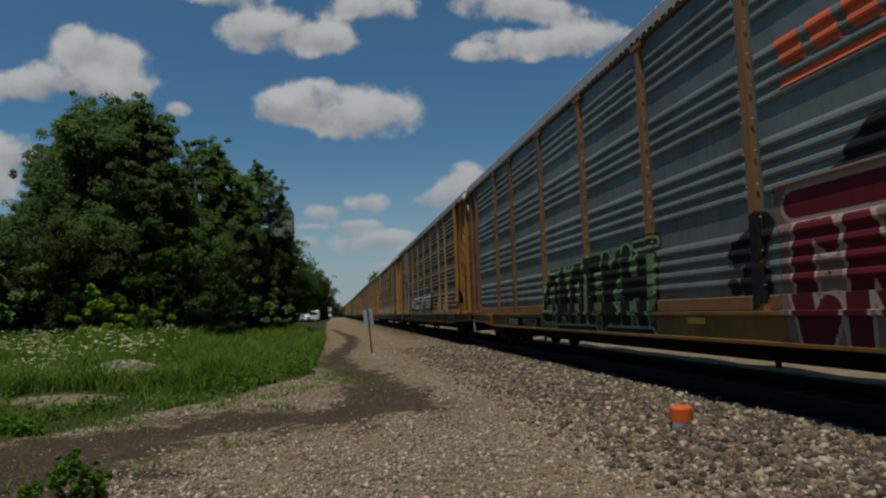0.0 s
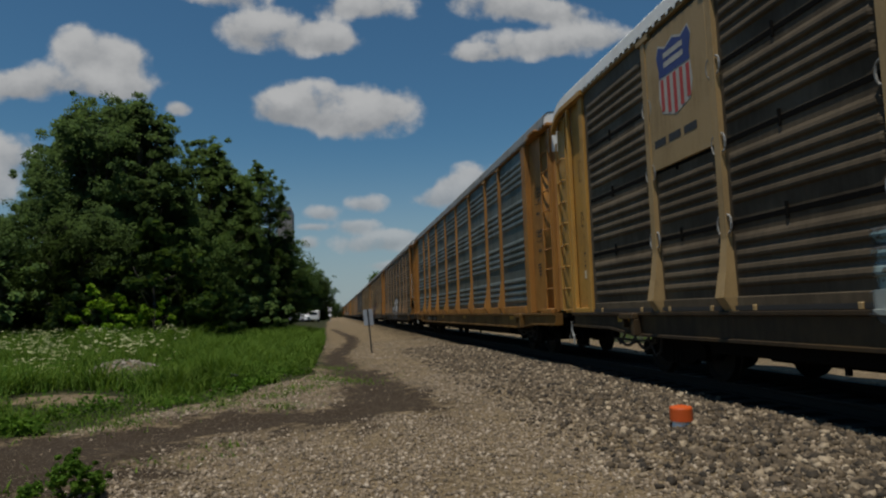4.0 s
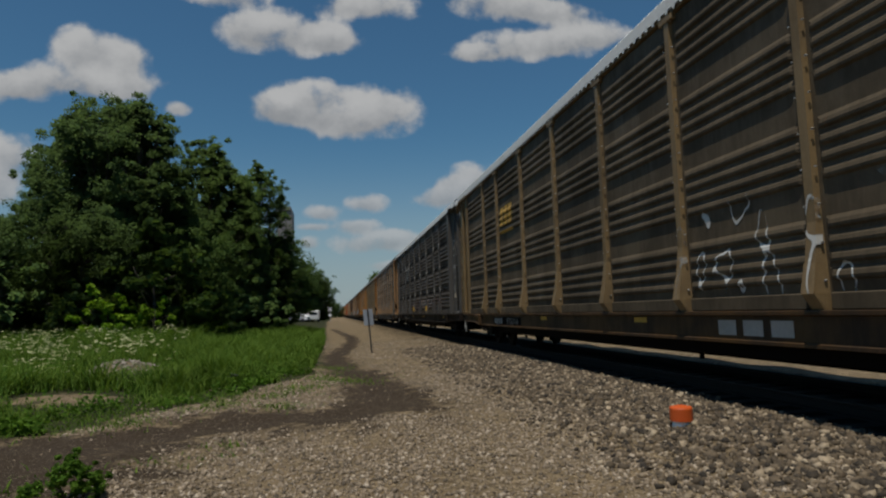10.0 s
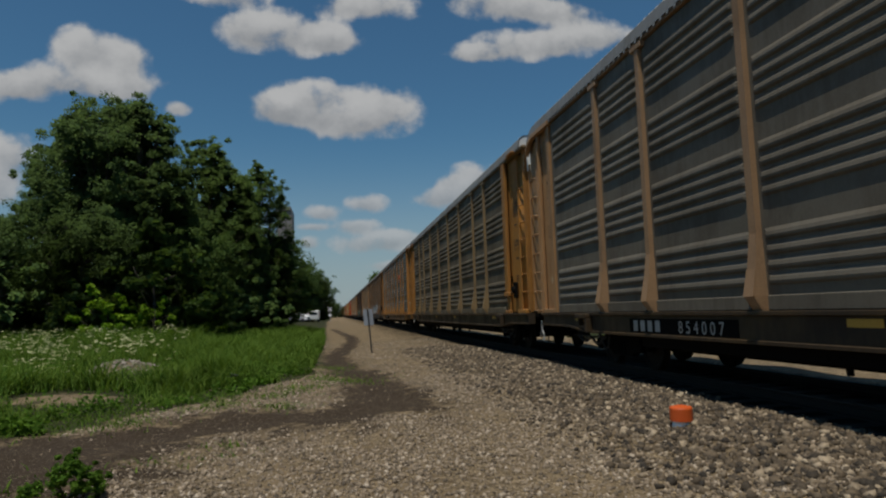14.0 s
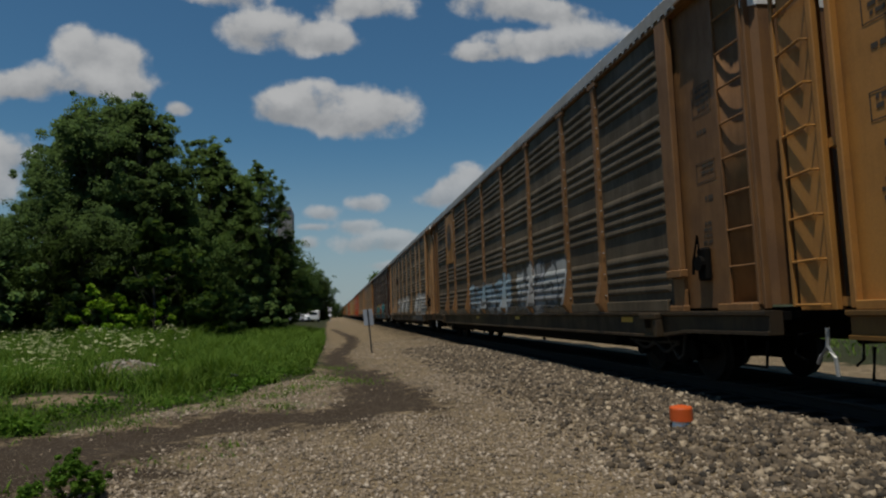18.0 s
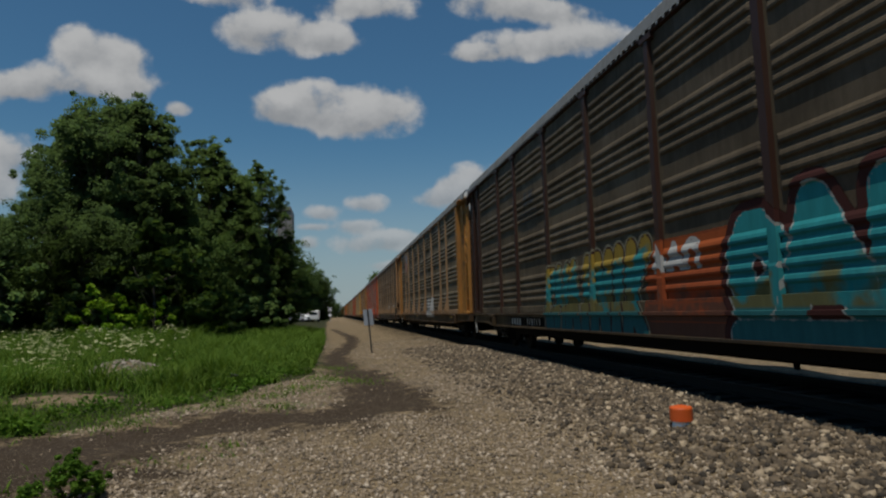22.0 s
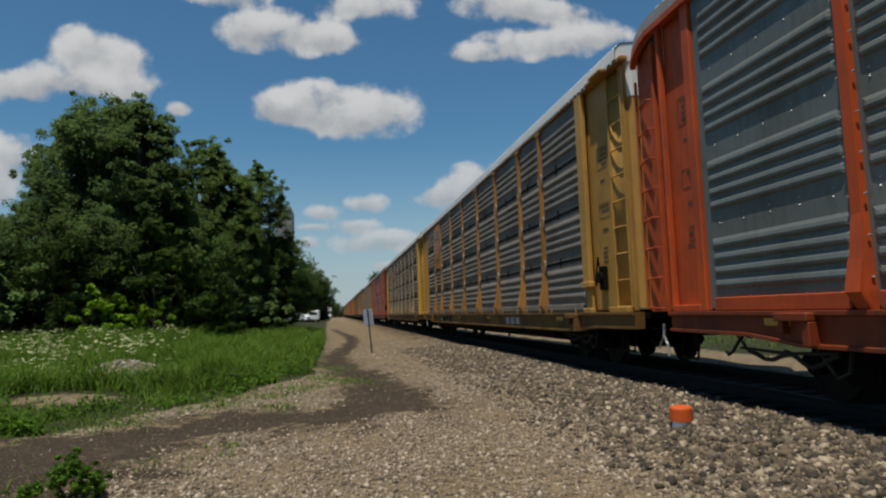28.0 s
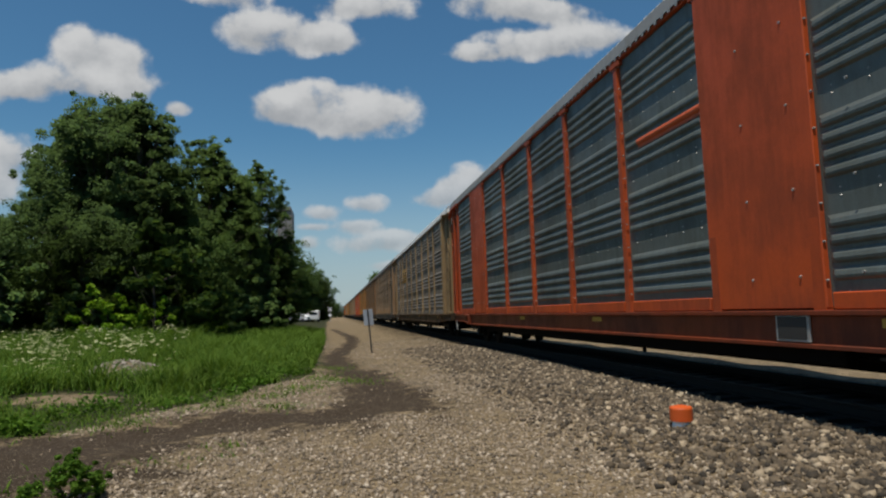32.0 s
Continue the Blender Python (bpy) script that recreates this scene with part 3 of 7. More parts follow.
def make_ground():
    near_x, near_y = np.arange(-12, 12.01, 0.2), np.arange(2, 42.01, 0.2)
    xs = np.concatenate([[-2500, -900, -300, -120, -60, -35, -22, -16], near_x, [13, 15, 18, 24, 35, 60, 120, 300, 900, 2500]])
    ys = np.concatenate([[-2500, -900, -300, -100, -40, -15, -5, -1], near_y, [43, 45, 48, 52, 58, 66, 76, 90, 110, 150, 220, 350, 600, 1000, 2500]])
    gx, gy = np.meshgrid(xs, ys)
    gz = height(gx, gy)
    far = (np.abs(gx) > 40) | (gy > 200) | (gy < -20)
    gz[far] = fall(gy)[far]
    verts = np.stack([gx.ravel(), gy.ravel(), gz.ravel()], 1)
    nx = len(xs)
    i, j = np.meshgrid(np.arange(nx - 1), np.arange(len(ys) - 1))
    a = (j * nx + i).ravel()
    m = mesh_arrays("ground", verts, faces_quad=np.stack([a, a + 1, a + nx + 1, a + nx], 1))
    x, y = verts[:, 0], verts[:, 1]
    d = np.minimum(np.minimum(to_path(x, y, RUT), to_path(x, y, RUT_WEST)), to_path(x, y, RUT_EAST))
    width = np.interp(y, [5, 8.5, 9.3, 9.8, 11, 13, 14, 20, 27, 60], [1.95, 1.45, 1.0, 0.88, 0.92, 0.75, 0.66, 0.6, 0.45, 0.35])
    dirt = np.clip(1.0 - d / width * 0.42, 0, 1)
    soil = np.clip(0.5 + (edge_of_grass(y) - x) / 1.6, 0, 1)
    soil *= 1 - 0.95 * np.exp(-((x + 5.2) ** 2 / 1.0 + (y - 17.4) ** 2 / 1.3)) - 0.8 * np.exp(-((x + 4.8) ** 2 / 1.3 + (y - 12.7) ** 2 / 1.2))
    soil = np.where((x > 9) & (y > -50), np.clip((x - 10.4) / 1.6, 0, 0.75), soil)
    bed = np.where(x > 8.9, 0.0, np.clip(1.3 - np.abs(x - TRACK_X) / 3.6, 0, 1))
    zones = m.color_attributes.new("zones", "FLOAT_COLOR", "POINT")
    # alpha marks the band along the track where the train's shade is painted
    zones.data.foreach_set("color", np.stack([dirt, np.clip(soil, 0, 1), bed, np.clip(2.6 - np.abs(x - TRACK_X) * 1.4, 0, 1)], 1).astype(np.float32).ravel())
    m.polygons.foreach_set("use_smooth", [True] * len(m.polygons))
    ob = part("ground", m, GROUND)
    tagged(ob, "tan gravel ground with dark dirt ruts beside the railway", "ground", kind="structure")


make_ground()


def stone_mesh(name, count, area, size, seed, keep):
    """Loose crushed stones strewn over an area: skewed blocks, each its own island."""
    rng = np.random.default_rng(seed)
    block = np.array([(x, y, z) for x in (-1, 1) for y in (-1, 1) for z in (-1, 1)], float)
    tri = np.array([0, 1, 3, 0, 3, 2, 4, 6, 7, 4, 7, 5, 0, 4, 5, 0, 5, 1, 2, 3, 7, 2, 7, 6, 0, 2, 6, 0, 6, 4, 1, 5, 7, 1, 7, 3]).reshape(-1, 3)
    x = rng.uniform(area[0], area[1], count)
    y = area[2] + (area[3] - area[2]) * rng.random(count) ** 1.25
    ok = rng.random(count) < keep(x, y)
    x, y = x[ok], y[ok]
    n = len(x)
    s = size[0] + (size[1] - size[0]) * rng.random(n) ** 2.2
    v = block[None] * rng.uniform(0.45, 1.1, (n, 8, 3))
    v = v * (s[:, None] * rng.uniform(0.7, 1.25, (n, 3)) * [1, 1, 0.75])[:, None, :] * 0.5
    q = rng.standard_normal((n, 4)) * [1.0, 0.45, 0.45, 1.0]
    w, qx, qy, qz = (q / np.linalg.norm(q, axis=1)[:, None]).T
    turn = np.stack([1 - 2 * (qy * qy + qz * qz), 2 * (qx * qy - qz * w), 2 * (qx * qz + qy * w),
                     2 * (qx * qy + qz * w), 1 - 2 * (qx * qx + qz * qz), 2 * (qy * qz - qx * w),
                     2 * (qx * qz - qy * w), 2 * (qy * qz + qx * w), 1 - 2 * (qx * qx + qy * qy)], 1).reshape(n, 3, 3)
    v = np.einsum("nij,nkj->nki", turn, v)
    v += np.stack([x, y, height(x, y) + s * 0.09], 1)[:, None]
    f = tri[None] + (np.arange(n) * 8)[:, None, None]
    return mesh_arrays(name, v.reshape(-1, 3), faces_tri=f.reshape(-1, 3))


def stone_material(name, lo, mid, hi):
    m, n, bsdf, _ = start(name)
    r = n.add("ShaderNodeNewGeometry").outputs["Random Per Island"]
    where = n.add("ShaderNodeTexCoord").outputs["Object"]
    c = n.mix(n.ramp(r, 0.0, 0.6, smooth=False), lo, mid)
    c = n.mix(n.ramp(r, 0.80, 1.0, smooth=False), c, hi)
    c = n.vmath("MULTIPLY", c, n.math("ADD", 0.65, n.math("MULTIPLY", n.noise(where, 60, 4), 0.7)))
    n.plug(bsdf.inputs["Base Color"], c)
    bsdf.inputs["Roughness"].default_value = 0.85
    bump(n, bsdf, n.noise(where, 120, 3), 0.4, 0.004)
    return m


def make_stones():
    def off_dirt(x, y):
        d = np.minimum(np.minimum(to_path(x, y, RUT), to_path(x, y, RUT_WEST)), to_path(x, y, RUT_EAST))
        k = np.clip((d - np.interp(y, [8, 9.5, 12, 14], [0.9, 0.65, 0.6, 0.4])) / 0.4, 0.015, 1)
        k = k * np.where(x < edge_of_grass(y), 0.08, 1)
        patch = 0.45 + 0.55 * (np.sin(x * 1.7 + 2) * np.sin(y * 1.3 + x) > -0.2)
        return k * patch * np.clip((5.6 - x) * 2, 0, 1) * np.clip(1.25 - np.abs(x - 1.0) * 0.02, 0, 1)

    def on_bed(x, y):
        return np.clip((x - 2.3) / 1.6, 0, 1) ** 0.8 * (np.abs(x - TRACK_X) > 1.25) * (x < 8.6)

    gravel = stone_material("tan_pebble", (0.075, 0.058, 0.040), (0.250, 0.196, 0.137), (0.44, 0.37, 0.29))
    ballast = stone_material("ballast_stone", (0.013, 0.010, 0.007), (0.108, 0.080, 0.050), (0.37, 0.30, 0.21))
    ob = part("gravel", stone_mesh("gravel", 70000, (-3.6, 5.0, 4.4, 15), (0.010, 0.046), 3, off_dirt), gravel)
    tagged(ob, "loose tan gravel pebbles strewn beside the track", "gravel", kind="stuff")
    ob = part("gravel", stone_mesh("gravel_beyond", 11000, (-0.8, 5.2, 14, 34), (0.02, 0.055), 7, off_dirt), gravel)
    tagged(ob, "loose tan gravel further along the track", "gravel", kind="stuff")
    heap = stone_mesh("gravel_heap", 2600, (-6.9, -3.5, 15.6, 19.2), (0.03, 0.11), 6, lambda x, y: np.exp(-((x + 5.2) ** 2 / 0.8 + (y - 17.4) ** 2 / 1.0)) * 1.3)
    tagged(part("gravel_heap", heap, stone_material("pale_grey_stone", (0.086, 0.072, 0.058), (0.216, 0.187, 0.151), (0.360, 0.324, 0.274))), "low heap of pale grey gravel among weeds", "gravel heap", kind="stuff")
    ob = part("ballast", stone_mesh("ballast", 66000, (2.3, 10.5, 3.4, 26), (0.022, 0.095), 5, on_bed), ballast)
    tagged(ob, "grey-brown crushed stone ballast along the track", "ballast", kind="stuff")


make_stones()


def make_track():
    head = [(-0.036, 0.0), (-0.036, -0.03), (-0.009, -0.045), (-0.009, -0.13), (-0.07, -0.15), (-0.07, -0.165), (0.07, -0.165), (0.07, -0.15), (0.009, -0.13), (0.009, -0.045), (0.036, -0.03), (0.036, 0.0)]
    track = new("railway_track")
    track.matrix_basis = pose(TRACK_X, 0, 0.2 + float(fall(0)), -math.degrees(math.atan(GRADE)))
    tagged(track, "straight railway track with worn steel rails on wooden ties", "railway track", kind="structure")
    for side in (-0.76, 0.76):
        part("rail", Shape().sweep(head, [lambda a, b, y=y, s=side: (a + s, y, b) for y in (-620, 1200)]), RAIL, track)
    ties = Shape()
    rng = random.Random(4)
    for i in range(260):
        y = -6 + i * 0.52
        ties.box(-1.3, 1.3, y - 0.11 + rng.uniform(-0.02, 0.02), y + 0.11, -0.33, -0.166)
    # creosoted wood, its colour lowered further for the shade under the train
    tagged(part("ties", ties, plain("shade_darkened_creosoted_wood", (0.02, 0.016, 0.013), 0.9, 0, 0.6, 9), track), kind="stuff")


make_track()


# ---- the train ----
HALF, PITCH = 13.30, 27.86
LOW, TOP = 1.14, 5.75          # side wall above the rail
SILL_LOW = 0.70
WALL = -1.50                   # near side wall plane
EDGES = (-11.05, -8.36, -6.43, -3.66, -0.86, 1.95, 4.75, 7.54, 9.48, 12.27)
JOINTS = (2.29, 3.41, 4.51)     # heights of the seams between the side sheets
RIDGES = [1.441 + 1.107 * sheet + 0.186 * r for sheet in range(4) for r in range(4)]


def profile():
    """Outline of the corrugated wall: (outward depth, height), from the bottom up."""
    pts = [(0.0, LOW + 0.02)]
    for z in sorted(RIDGES):
        pts += [(0.0, z - 0.012), (0.036, z + 0.014), (0.041, z + 0.045), (0.03, z + 0.09), (0.0, z + 0.14)]
    return pts + [(0.0, TOP - 0.02)]


PROFILE = profile()
DEPTHS = np.array(PROFILE)


def depth(z):
    return float(np.interp(z, DEPTHS[:, 1], DEPTHS[:, 0]))


MESHES = {}


def kept(key, make, smooth=False):
    if key not in MESHES:
        MESHES[key] = make().mesh(key, smooth)
    return MESHES[key]


def panel_shape(w, lines=False):
    s = Shape()
    ring = PROFILE
    # the ridges run out before the posts
    s.sweep(ring, [lambda a, b, y=y, h=h: (WALL - a * h, y, b) for y, h in ((-w / 2, 0.0), (-w / 2 + 0.13, 0.0), (-w / 2 + 0.2, 0.9), (-w / 2 + 0.3, 1.0), (w / 2 - 0.3, 1.0), (w / 2 - 0.2, 0.9), (w / 2 - 0.13, 0.0), (w / 2, 0.0))], closed=False)
    s.sweep([(0, LOW), (0, TOP)], [lambda a, b, y=y: (WALL + 0.06, y, b) for y in (-w / 2, w / 2)], closed=False)
    return s


# a post's outline on its way up: height, half width, how far it stands out
POST = ((LOW + 0.16, 0.105, 0.20), (LOW + 0.50, 0.095, 0.135), (LOW + 0.95, 0.077, 0.078), (TOP - 0.02, 0.070, 0.07))
SLIM_POST = ((LOW - 0.02, 0.10, 0.085), (LOW + 0.35, 0.09, 0.08), (LOW + 1.0, 0.08, 0.075), (TOP - 0.02, 0.075, 0.07))


def post_shape(flare):
    """Pressed post; a flared one stands out towards its foot, which is cut back to the sill."""
    s = Shape()
    wide = POST if flare else SLIM_POST
    if flare:
        wide = ((LOW - 0.06, 0.10, 0.055),) + wide
    for (z0, w0, d0), (z1, w1, d1) in zip(wide[:-1], wide[1:]):
        s.add([(WALL, -w0, z0), (WALL - d0, -w0 * 0.9, z0), (WALL - d0, w0 * 0.9, z0), (WALL, w0, z0),
               (WALL, -w1, z1), (WALL - d1, -w1 * 0.9, z1), (WALL - d1, w1 * 0.9, z1), (WALL, w1, z1)],
              [(0, 1, 5, 4), (1, 2, 6, 5), (2, 3, 7, 6)])
    if flare:
        # lapped stiffener over the lower face
        (z0, w0, d0), (z1, w1, d1) = POST[0], POST[1]
        d0, d1 = d0 + 0.008, d1 + 0.008
        s.add([(WALL - d0, -w0 * 0.95, z0), (WALL - d0, w0 * 0.95, z0), (WALL - d1, w1 * 0.95, z1), (WALL - d1, -w1 * 0.95, z1),
               (WALL - d0 + 0.02, -w0 * 0.95, z0), (WALL - d0 + 0.02, w0 * 0.95, z0), (WALL - d1 + 0.02, w1 * 0.95, z1), (WALL - d1 + 0.02, -w1 * 0.95, z1)],
              [(0, 1, 2, 3), (0, 3, 7, 4), (1, 5, 6, 2), (2, 6, 7, 3), (0, 4, 5, 1)])
    s.box(WALL - 0.085, WALL, -0.2, 0.2, TOP - 0.1, TOP, 0.01)
    return s


def bracket_shape():
    """Round lashing bracket on one flank of a post."""
    return Shape().tube([(WALL - 0.05, 0.08 + 0.075 * math.sin(a), 0.13 * math.cos(a)) for a in np.linspace(0, math.pi, 7)], 0.016, 5)


def rivet_shape(flat):
    s = Shape()
    for z in np.arange(LOW + 0.3, TOP, 0.42):
        for k in (-0.11, 0.11):
            s.drum((WALL - 0.05, k, z), (1, 0, 0), 0.012, 0.03, 6)
    return s


def rail_shape():
    s = Shape()
    s.box(WALL - 0.06, WALL + 0.1, -HALF, HALF, TOP - 0.005, TOP + 0.075, 0.012)
    return s


ROOF_HALF = [(-1.59, TOP + 0.06), (-1.585, TOP + 0.11), (-1.57, TOP + 0.28), (-1.46, TOP + 0.38), (-0.7, TOP + 0.47), (0, TOP + 0.50)]
ROOF_RING = ROOF_HALF + [(-x, z) for x, z in reversed(ROOF_HALF[:-1])]
ROOF_FRONT, ROOF_REAR = -(HALF - 0.24) - 0.08, HALF + 0.78
ROOF_DROP = ((0.60, 0.0), (0.36, 0.05), (0.18, 0.14), (0.06, 0.25), (0.0, 0.36))    # the roof bends down at its rear end


def roof_shape():
    """Sheet roof with ribs across it, whose ends stand out along the eaves."""
    s = Shape()
    ys = [(ROOF_FRONT, 0.0, 0.0)]
    y = ROOF_FRONT + 0.03
    while y < ROOF_REAR - 0.8:
        ys += [(y, 0.0, 0.0), (y + 0.08, 0.0, 0.0), (y + 0.095, 1.0, 0.0), (y + 0.16, 1.0, 0.0), (y + 0.175, 0.0, 0.0)]
        y += 0.22
    ys += [(ROOF_REAR - back, 0.0, drop) for back, drop in ROOF_DROP]
    s.sweep(ROOF_RING, [lambda a, b, q=q, h=h, d=d: (a, q, b - d + h * (0.012 if b > TOP + 0.1 else -0.05)) for q, h, d in ys], closed=False)
    s.sweep([(-1.5, TOP + 0.05), (1.5, TOP + 0.05)], [lambda a, b, q=q: (a, q, b) for q in (ROOF_FRONT + 0.02, HALF)], closed=False)
    s.add([(a, ROOF_REAR, b - 0.36) for a, b in ROOF_RING], [tuple(range(len(ROOF_RING)))])
    return s


def gable_shape():
    """Plate that closes the roof over the front doors."""
    s = Shape()
    s.sweep([(a * 0.985, b - 0.015) for a, b in ROOF_RING], [lambda a, b, q=q: (a, q, b) for q in (ROOF_FRONT + 0.015, ROOF_FRONT + 0.05)])
    return s


def eave_trim_shape():
    """Pressed trim under the eaves at the rear end, which follows the roof down."""
    s = Shape()
    path = [(HALF - 1.1, 0.0)] + [(ROOF_REAR - back, drop) for back, drop in ROOF_DROP]
    s.sweep([(WALL - 0.115, TOP - 0.035), (WALL - 0.115, TOP + 0.062), (WALL + 0.0, TOP + 0.062), (WALL + 0.0, TOP - 0.035)], [lambda a, b, q=q, d=d: (a, q, b - d) for q, d in path])
    return s


def sill_shape():
    s = Shape()
    ring = [(WALL, LOW - 0.02), (WALL - 0.115, LOW - 0.02), (WALL - 0.12, LOW - 0.03), (WALL - 0.12, LOW - 0.07), (WALL - 0.06, LOW - 0.09), (WALL - 0.06, SILL_LOW + 0.05), (WALL - 0.10, SILL_LOW + 0.04), (WALL - 0.10, SILL_LOW), (WALL + 0.12, SILL_LOW), (WALL + 0.12, LOW - 0.02)]
    s.sweep(ring, [lambda a, b, y=y, k=k: (a, y, b + (k if b < 0.85 else 0)) for y, k in ((-HALF, 0.12), (-HALF + 1.9, 0.1), (-HALF + 2.9, 0.0), (HALF - 2.9, 0.0), (HALF - 1.9, 0.1), (HALF, 0.12))])
    return s


def lip_shape(w):
    return Shape().box(WALL - 0.07, WALL, -w / 2, w / 2, LOW - 0.015, LOW + 0.17, 0.012)


def deck_shape():
    s = Shape()
    s.box(WALL + 0.13, 1.38, -HALF, HALF, LOW - 0.14, LOW - 0.04)
    s.box(-0.4, 0.4, -HALF, HALF, 0.72, LOW - 0.15, 0.02)
    s.box(-0.42, 0.42, -8.4, 8.4, 0.34, 0.73, 0.03)
    s.box(WALL + 0.14, WALL + 0.3, -8.4, 8.4, 0.5, LOW - 0.15, 0.02)
    for y in np.arange(-12, 12.1, 2.4):
        s.box(-1.36, 1.36, y - 0.05, y + 0.05, 0.8, LOW - 0.15)
    return s


def pipes_shape():
    s = Shape()
    s.tube([(-1.1, y, 0.62 + 0.05 * math.sin(y * 0.9)) for y in np.arange(-9, 9.1, 0.6)], 0.03, 6)
    s.box(-0.9, -0.45, -1.1, 0.2, 0.42, 0.72, 0.03)
    s.drum((-0.75, 2.0, 0.55), (0, 1, 0), 0.16, 0.9, 12)
    for y in (-3.4, 3.8, 6.0):
        s.box(-1.2, -1.14, y, y + 0.05, 0.38, 0.8)
    return s


def far_side_shape():
    s = Shape()
    s.sweep(PROFILE, [lambda a, b, y=y: (-WALL + a, y, b) for y in (-11.85, 11.85)], closed=False)
    s.box(1.5, 1.56, -HALF, -11.8, LOW, TOP)
    s.box(1.5, 1.56, 11.8, HALF, LOW, TOP)
    return s


def far_post_shape():
    return Shape().box(1.5, 1.58, -0.09, 0.09, LOW, TOP)


def end_post_shape(stepped):
    s = Shape()
    if not stepped:
        return s.box(WALL - 0.07, WALL + 0.09, -0.19, 0.17, LOW - 0.02, TOP, 0.014)
    s.box(WALL - 0.085, WALL + 0.02, -0.17, 0.17, LOW + 0.62, TOP, 0.014)
    s.box(WALL - 0.12, WALL + 0.02, -0.21, 0.21, LOW + 0.5, LOW + 0.62, 0.014)
    s.box(WALL - 0.03, WALL + 0.02, -0.16, 0.16, LOW, LOW + 0.5)
    s.box(WALL - 0.1, WALL + 0.02, -0.2, 0.2, LOW - 0.02, LOW + 0.07, 0.01)
    return s


def rear_post_shape():
    return Shape().box(WALL - 0.05, WALL + 0.08, -0.1, 0.1, LOW - 0.02, TOP, 0.012)


def flat_patch(y0, y1, z0, z1, x):
    """A flat skin with its own UV square, for tags on a plate."""
    m = bpy.data.meshes.new("tag")
    m.from_pydata([(x, y0, z0), (x, y1, z0), (x, y1, z1), (x, y0, z1)], [], [(0, 1, 2, 3)])
    layer = m.uv_layers.new(name="UVMap")
    for i, q in enumerate(((0, 0), (1, 0), (1, 1), (0, 1))):
        layer.data[i].uv = q
    m.materials.append(None)
    return m


def end_plate_shape(inner, outer=0.72):
    """Flat plate between the last panel and the corner."""
    return Shape().box(WALL + 0.075, WALL + 0.12, inner, outer, LOW + 0.02, TOP, 0.008)


def ladder_bay_shape():
    """Hollow beside the front corner, behind the rungs: it curves in from the plate and then runs flat."""
    way = ((0.06, 0.075), (0.09, 0.088), (0.15, 0.108), (0.22, 0.126), (0.31, 0.138), (0.42, 0.143), (0.72, 0.143))
    s = Shape()
    s.sweep([(y, x) for y, x in way] + [(y, x + 0.04) for y, x in reversed(way)], [lambda a, b, z=z: (WALL + b, a, z) for z in (LOW + 0.02, TOP)])
    return s


def corner_post_shape(near):
    """Angle at the corner; the front one lies behind the rungs."""
    return Shape().box(WALL + 0.07, WALL + 0.16, 0.70, 0.75, LOW, TOP, 0.01) if near else Shape().box(WALL - 0.045, WALL + 0.05, 0.66, 0.74, LOW, TOP, 0.012)


def eave_hood_shape():
    """Folded lip under the roof's edge over the end plate."""
    s = Shape()
    s.box(WALL - 0.205, WALL + 0.05, -0.2, 0.36, TOP + 0.0, TOP + 0.055, 0.01)
    s.box(WALL - 0.13, WALL + 0.05, -0.6, -0.2, TOP + 0.0, TOP + 0.055, 0.01)
    return s


def plate_foot_shape():
    return Shape().box(WALL - 0.06, WALL + 0.1, -0.1, 0.66, LOW - 0.02, LOW + 0.08, 0.01)


def ladder_panel_shape():
    """Upright panel that stands off the rear end and carries its ladder, with its stays."""
    s = Shape()
    s.box(WALL + 0.06, WALL + 0.1, HALF + 0.3, HALF + 0.86, LOW - 0.02, TOP - 0.1, 0.008)
    s.box(WALL + 0.02, WALL + 0.1, HALF + 0.26, HALF + 0.34, LOW - 0.02, TOP - 0.1, 0.008)
    s.box(WALL + 0.1, -0.9, HALF + 0.78, HALF + 0.84, LOW - 0.02, TOP - 0.1)
    for z in (LOW + 0.02, 2.9, TOP - 0.3):
        s.box(WALL + 0.1, WALL + 0.2, HALF - 0.05, HALF + 0.3, z, z + 0.1)
    return s


def release_lever_shape():
    s = Shape()
    s.tube([(WALL + 0.06, HALF + 0.66, 0.52), (WALL + 0.05, HALF + 0.6, 0.6), (WALL + 0.04, HALF + 0.47, 0.72), (WALL + 0.05, HALF + 0.46, 0.92)], 0.022, 6)
    s.tube([(WALL + 0.04, HALF + 0.47, 0.72), (WALL + 0.05, HALF + 0.38, 0.6), (WALL + 0.05, HALF + 0.36, 0.4)], 0.022, 6)
    return s


def stile_shape(height_):
    return Shape().box(-0.02, 0.02, -0.025, 0.025, 0.0, height_, 0.006)


def rung_shape():
    """A straight rung across a hollow."""
    return Shape().tube([(0.02, 0.31, 0), (0, 0.3, 0), (0, -0.3, 0), (0.03, -0.31, 0)], 0.017, 6)


def slant_rung_shape():
    """A rung that meets its panel at the far end and stands off it at the near one."""
    return Shape().tube([(0.04, 0.27, 0), (0.02, 0.265, 0), (-0.075, -0.26, 0), (0.04, -0.27, 0)], 0.017, 6)


def end_door_shape():
    """One leaf of the end doors: a tall plate that bends round the corner."""
    s = Shape()
    ring = [(0.0, 0.02), (-0.7, 0.10), (-1.25, 0.06), (-1.42, -0.06), (-1.40, -0.1), (-1.2, 0.02), (-0.7, 0.06), (0.0, -0.02)]
    s.sweep(ring, [lambda a, b, z=z: (a, b, z) for z in (LOW + 0.05, TOP + 0.12)])
    return s


